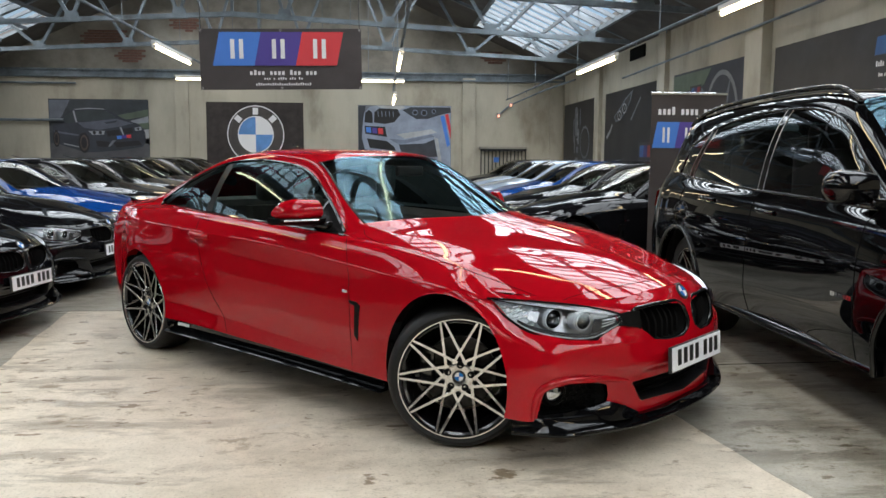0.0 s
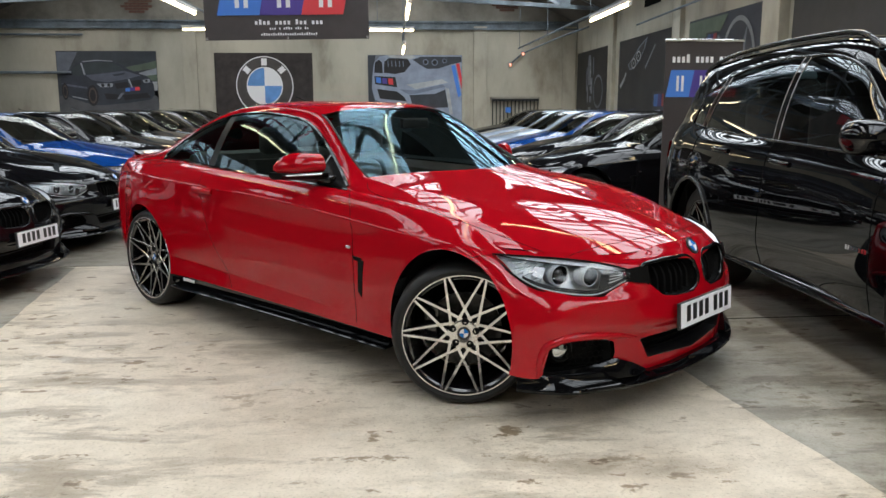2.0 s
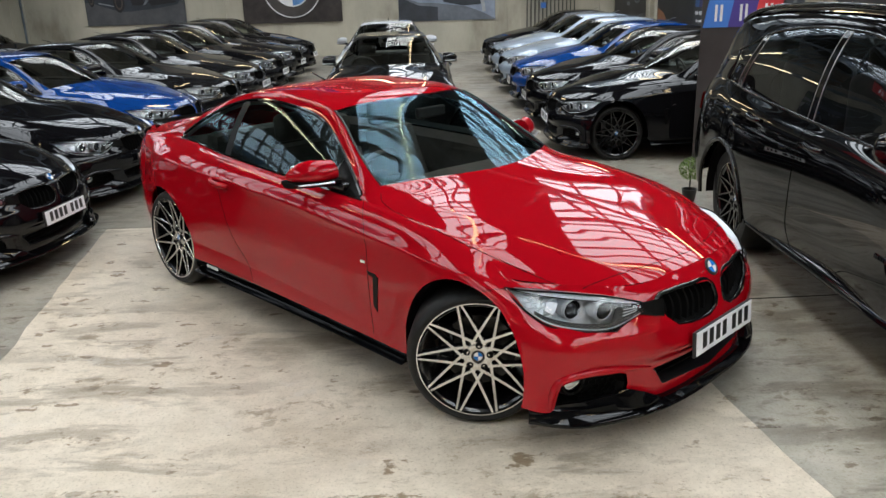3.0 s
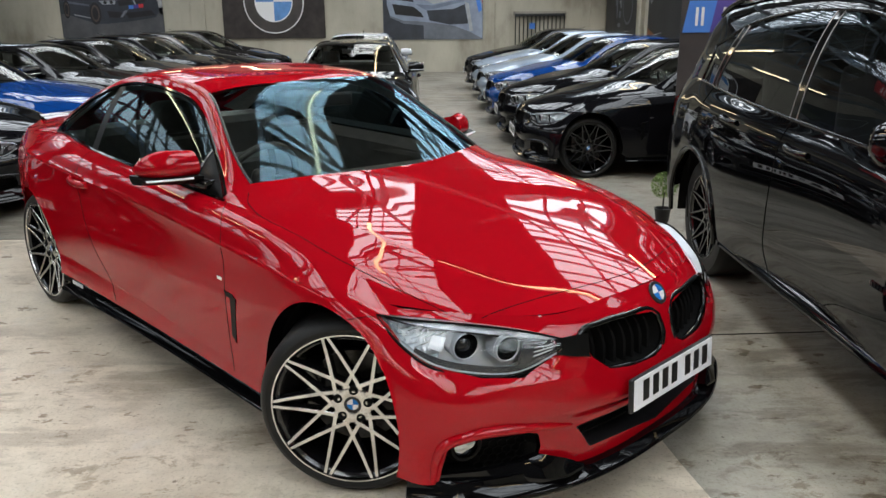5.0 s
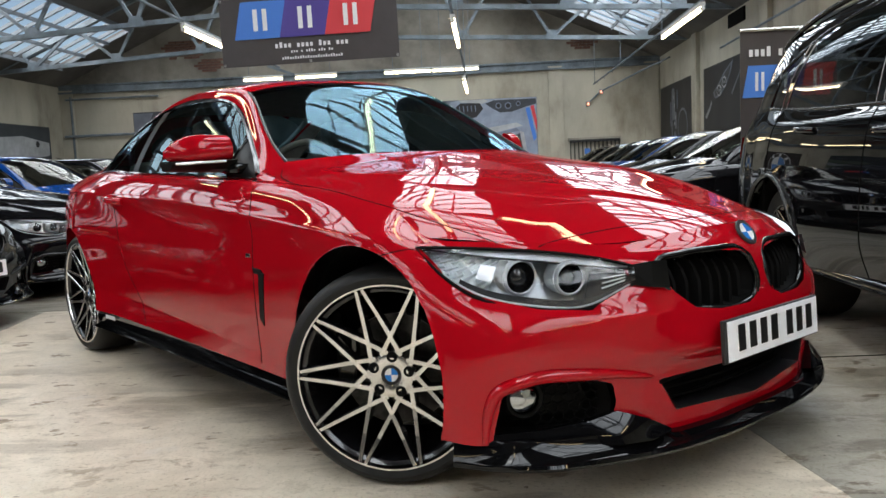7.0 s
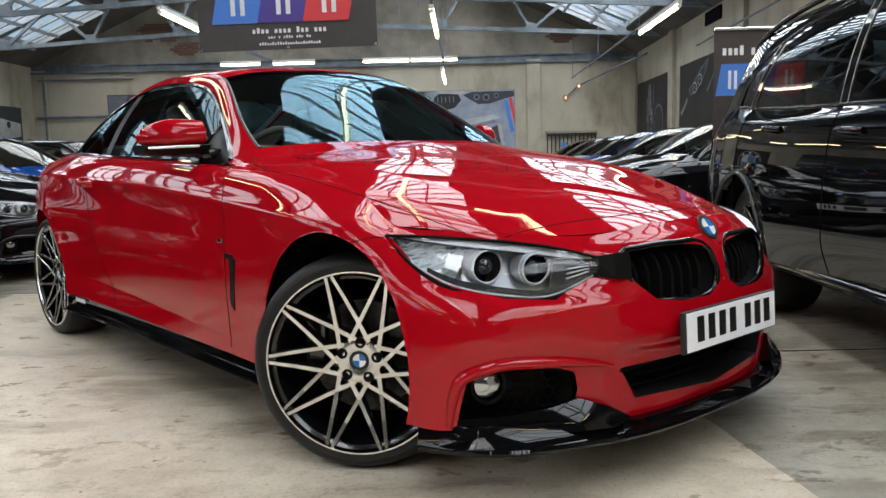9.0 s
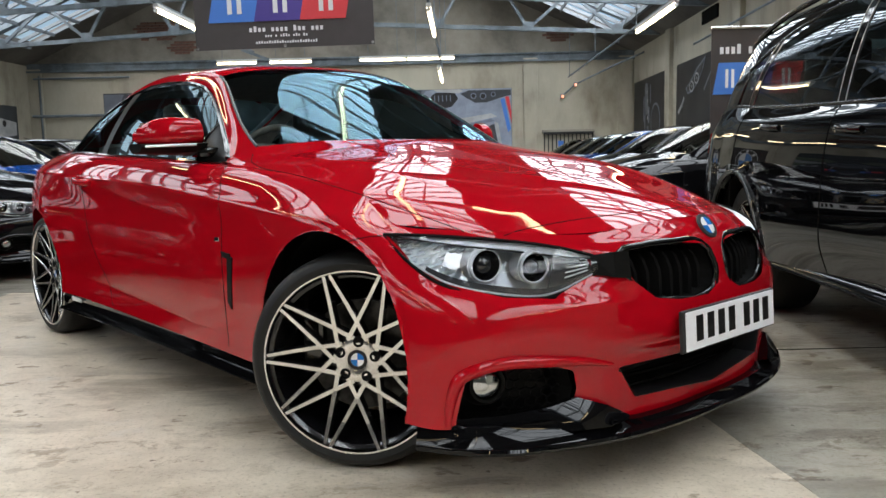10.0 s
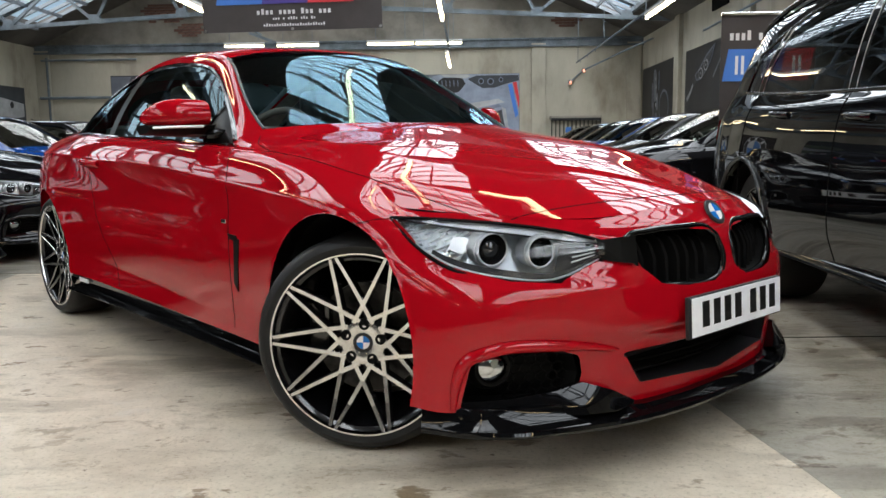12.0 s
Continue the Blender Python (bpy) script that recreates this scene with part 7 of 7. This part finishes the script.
def small_mark(p, x, z, w):
    poly_on(p, "printed_panel", I_ROAD, [(x - w * 0.62, z - w * 0.62), (x + w * 0.62, z - w * 0.62), (x + w * 0.62, z + w * 0.42), (x - w * 0.62, z + w * 0.42)], 3)
    for k, m in enumerate((I_MB, I_MP, I_MR)):
        poly_on(p, "printed_mark", m, [(x - w / 2 + w / 3 * k, z), (x - w / 2 + w / 3 * (k + 1), z), (x - w / 2 + w / 3 * (k + 1) + 0.03, z + w * 0.33), (x - w / 2 + w / 3 * k + 0.03, z + w * 0.33)], 4)
    bars_line(p, M_INK_W, x, z - w * 0.16, w * 0.9, w * 0.10, 14, -0.018, 5, (4, 9))
    bars_line(p, M_INK_W, x, z - w * 0.36, w * 0.7, w * 0.07, 16, -0.018, 6, (3, 10))


r1 = side_poster(21.4, 24.8, 0.9, 2.9, I_BLACK, "dark wall poster of a car cockpit")
for x, z, w, h, m in ((-0.15, 0.45, 0.16, 0.42, I_SHADE), (-0.02, 0.40, 0.06, 0.36, I_SILK), (0.12, 0.02, 0.10, 0.22, I_SHADE), (-0.42, 0.20, 0.07, 0.34, I_CAR2), (-0.30, -0.20, 0.05, 0.25, I_SHADE), (0.02, -0.35, 0.12, 0.09, I_CAR2), (0.30, 0.55, 0.05, 0.25, I_CAR2), (-0.05, -0.62, 0.16, 0.05, I_SHADE)):
    poly_on(r1, "printed_detail", m, blob(x, z, w, h, 16, 4.0), 1)
poly_on(r1, "printed_wheel", I_CAR2, blob(0.85, -0.15, 0.5, 0.45), 1)
poly_on(r1, "printed_hub", I_BLACK, blob(0.85, -0.15, 0.44, 0.39), 2)
for x, z in ((-0.06, 0.62), (0.02, 0.40), (0.10, 0.10), (0.0, -0.05)):
    poly_on(r1, "printed_dial", I_PALE, blob(x, z, 0.035, 0.05, 12), 2)
r2 = side_poster(16.6, 20.3, 0.9, 2.9, I_BLACK, "dark wall poster of a car headlight")
poly_on(r2, "printed_lamp", I_CAR2, [(-1.05, 0.42), (-0.75, 0.52), (-0.2, 0.78), (0.38, 0.95), (0.22, 0.72), (-0.1, 0.48), (-0.55, 0.30), (-0.9, 0.28)], 1)
poly_on(r2, "printed_lamp_inside", I_ROAD, [(-0.95, 0.42), (-0.7, 0.49), (-0.2, 0.73), (0.26, 0.88), (0.12, 0.70), (-0.14, 0.51), (-0.55, 0.34), (-0.88, 0.32)], 2)
for x, z in ((-0.58, 0.42), (-0.22, 0.56)):
    poly_on(r2, "printed_ring", I_PALE, blob(x, z, 0.15, 0.115), 3)
    poly_on(r2, "printed_core", I_BLACK, blob(x, z, 0.12, 0.092), 4)
    poly_on(r2, "printed_spark", I_SILK, blob(x + 0.02, z, 0.04, 0.03, 10), 5)
poly_on(r2, "printed_glow", I_SILK, [(-1.7, -0.05), (-1.35, 0.12), (-1.2, 0.26), (-1.15, 0.20), (-1.3, 0.05), (-1.6, -0.12)], 1)
poly_on(r2, "printed_edge", I_SHADE, [(0.25, 0.30), (0.9, 0.75), (0.93, 0.72), (0.3, 0.26)], 1)
poly_on(r2, "printed_wood", INK("print_wood", (0.22, 0.09, 0.04)), [(-1.8, -0.98), (-0.9, -0.98), (-1.3, -0.75), (-1.8, -0.65)], 1)
small_mark(r2, 1.35, -0.55, 0.75)
r3 = side_poster(12.45, 15.6, 0.9, 2.9, I_CAR, "wall poster of a car dashboard and steering wheel")
poly_on(r3, "printed_screen", I_GREEN, [(-1.55, 0.6), (-1.55, 0.96), (0.2, 0.96), (-0.1, 0.7)], 1)
poly_on(r3, "printed_dash", I_SHADE, [(-1.55, 0.55), (-0.2, 0.65), (0.3, 0.4), (0.2, 0.1), (-1.55, 0.0)], 1)
poly_on(r3, "printed_wheel", I_SILK, blob(0.65, 0.1, 0.66, 0.78, 32), 2)
poly_on(r3, "printed_inner", I_CAR, blob(0.65, 0.1, 0.58, 0.70, 32), 3)
poly_on(r3, "printed_spoke", I_SILK, blob(0.7, 0.1, 0.22, 0.26), 4)
poly_on(r3, "printed_spoke", I_SHADE, [(0.75, 0.3), (1.0, 0.75), (0.9, 0.2)], 4)
small_mark(r3, -0.45, 0.55, 0.4)
r4 = side_poster(6.9, 11.65, 0.9, 2.9, I_ROAD, "large grey wall banner with a small logo panel", 0.03)
small_mark(r4, 0.35, 0.60, 0.62)
poly_on(r4, "printed_flare", M_INK_R, [(-0.9, -0.3), (-0.75, -0.1), (-0.6, -0.4)], 1)
p5 = sheet("wall_poster", Matrix.Translation((XL + 0.03, 22.6, 2.1)) @ Matrix.Rotation(math.pi / 2, 4, "Z"), 3.2, 1.0, I_NIGHT, "wall poster of a pale car bonnet", "poster", 0.008, "wall posters")
poly_on(p5, "printed_body", I_PALE, [(-1.5, -0.45), (-1.4, 0.1), (0.2, 0.2), (1.5, 0.05), (1.5, -0.3), (0.4, -0.45)], 1)
poly_on(p5, "printed_badge", I_BLACK, blob(0.9, 0.0, 0.09, 0.09), 2)

# barred gate in the back wall
g = empty("barred_gate", pose(3.42, YB - 0.10, 0))
tagged(g, "low black steel barred gate before the back wall", "gate")
for z in (0.12, 1.55):
    part("rail", box((0, 0, z), (1.42, 0.04, 0.075), 0.004), M_PLASTIC, g)
for k in range(13):
    part("bar", add_tube(bmesh.new(), [(-0.69 + 0.115 * k, 0, 0.0), (-0.69 + 0.115 * k, 0, 1.55)], 0.017, 6), M_PLASTIC, g)
part("sign", box((-0.22, -0.02, 1.25), (0.16, 0.01, 0.16)), M_INK_B, g)
tagged(link("lintel", box((3.42, YB - 0.04, 1.6), (1.5, 0.08, 0.10), 0.01), M_GABLE), "dirty stone lintel over the gate", "lintel", kind="structure")
tagged(link("wall_vent", box((XR - 0.02, 17.9, 3.62), (0.04, 1.0, 0.26), 0.004), M_DARK), "dark louvred opening high in the wall", "vent", kind="structure")

# clipped plant in a pot
M_LEAF = mixed(material("box_leaf", (0.05, 0.09, 0.025), 0.6), [(0.09, 0.16, 0.03), (0.2, 0.3, 0.08)], 14)
tp = empty("topiary_plant", pose(2.14, 7.62, 0))
tagged(tp, "small clipped green ball plant in a dark pot", "plant")
bm = bmesh.new()
lathe(bm, [(0.0001, 0.0), (0.05, 0.0), (0.065, 0.11), (0.07, 0.115), (0.06, 0.115), (0.055, 0.09), (0.0001, 0.09)], 20, Matrix.Rotation(math.pi / 2, 4, "X"))
part("pot", bm, M_PLASTIC, tp, "", 50)
part("stem", add_tube(bmesh.new(), [(0, 0, 0.08), (0.005, 0, 0.24)], 0.006, 6), M_RUBBER, tp)
bm = bmesh.new()
rnd = random.Random(11)
for k in range(900):
    u = Vector((rnd.gauss(0, 1), rnd.gauss(0, 1), rnd.gauss(0, 1))).normalized()
    c = u * (0.098 * rnd.uniform(0.82, 1.05)) + Vector((0.005, 0, 0.30))
    t = u.orthogonal().normalized()
    t.rotate(Matrix.Rotation(rnd.uniform(0, 6.28), 3, u))
    n2 = (u * rnd.uniform(0.2, 1) + t).normalized()
    w = u.cross(n2) * 0.006
    bm.faces.new([bm.verts.new(p) for p in (c - w * 0.3, c + n2 * 0.009 - w, c + n2 * 0.02, c + n2 * 0.009 + w)])
part("foliage", bm, M_LEAF, tp)
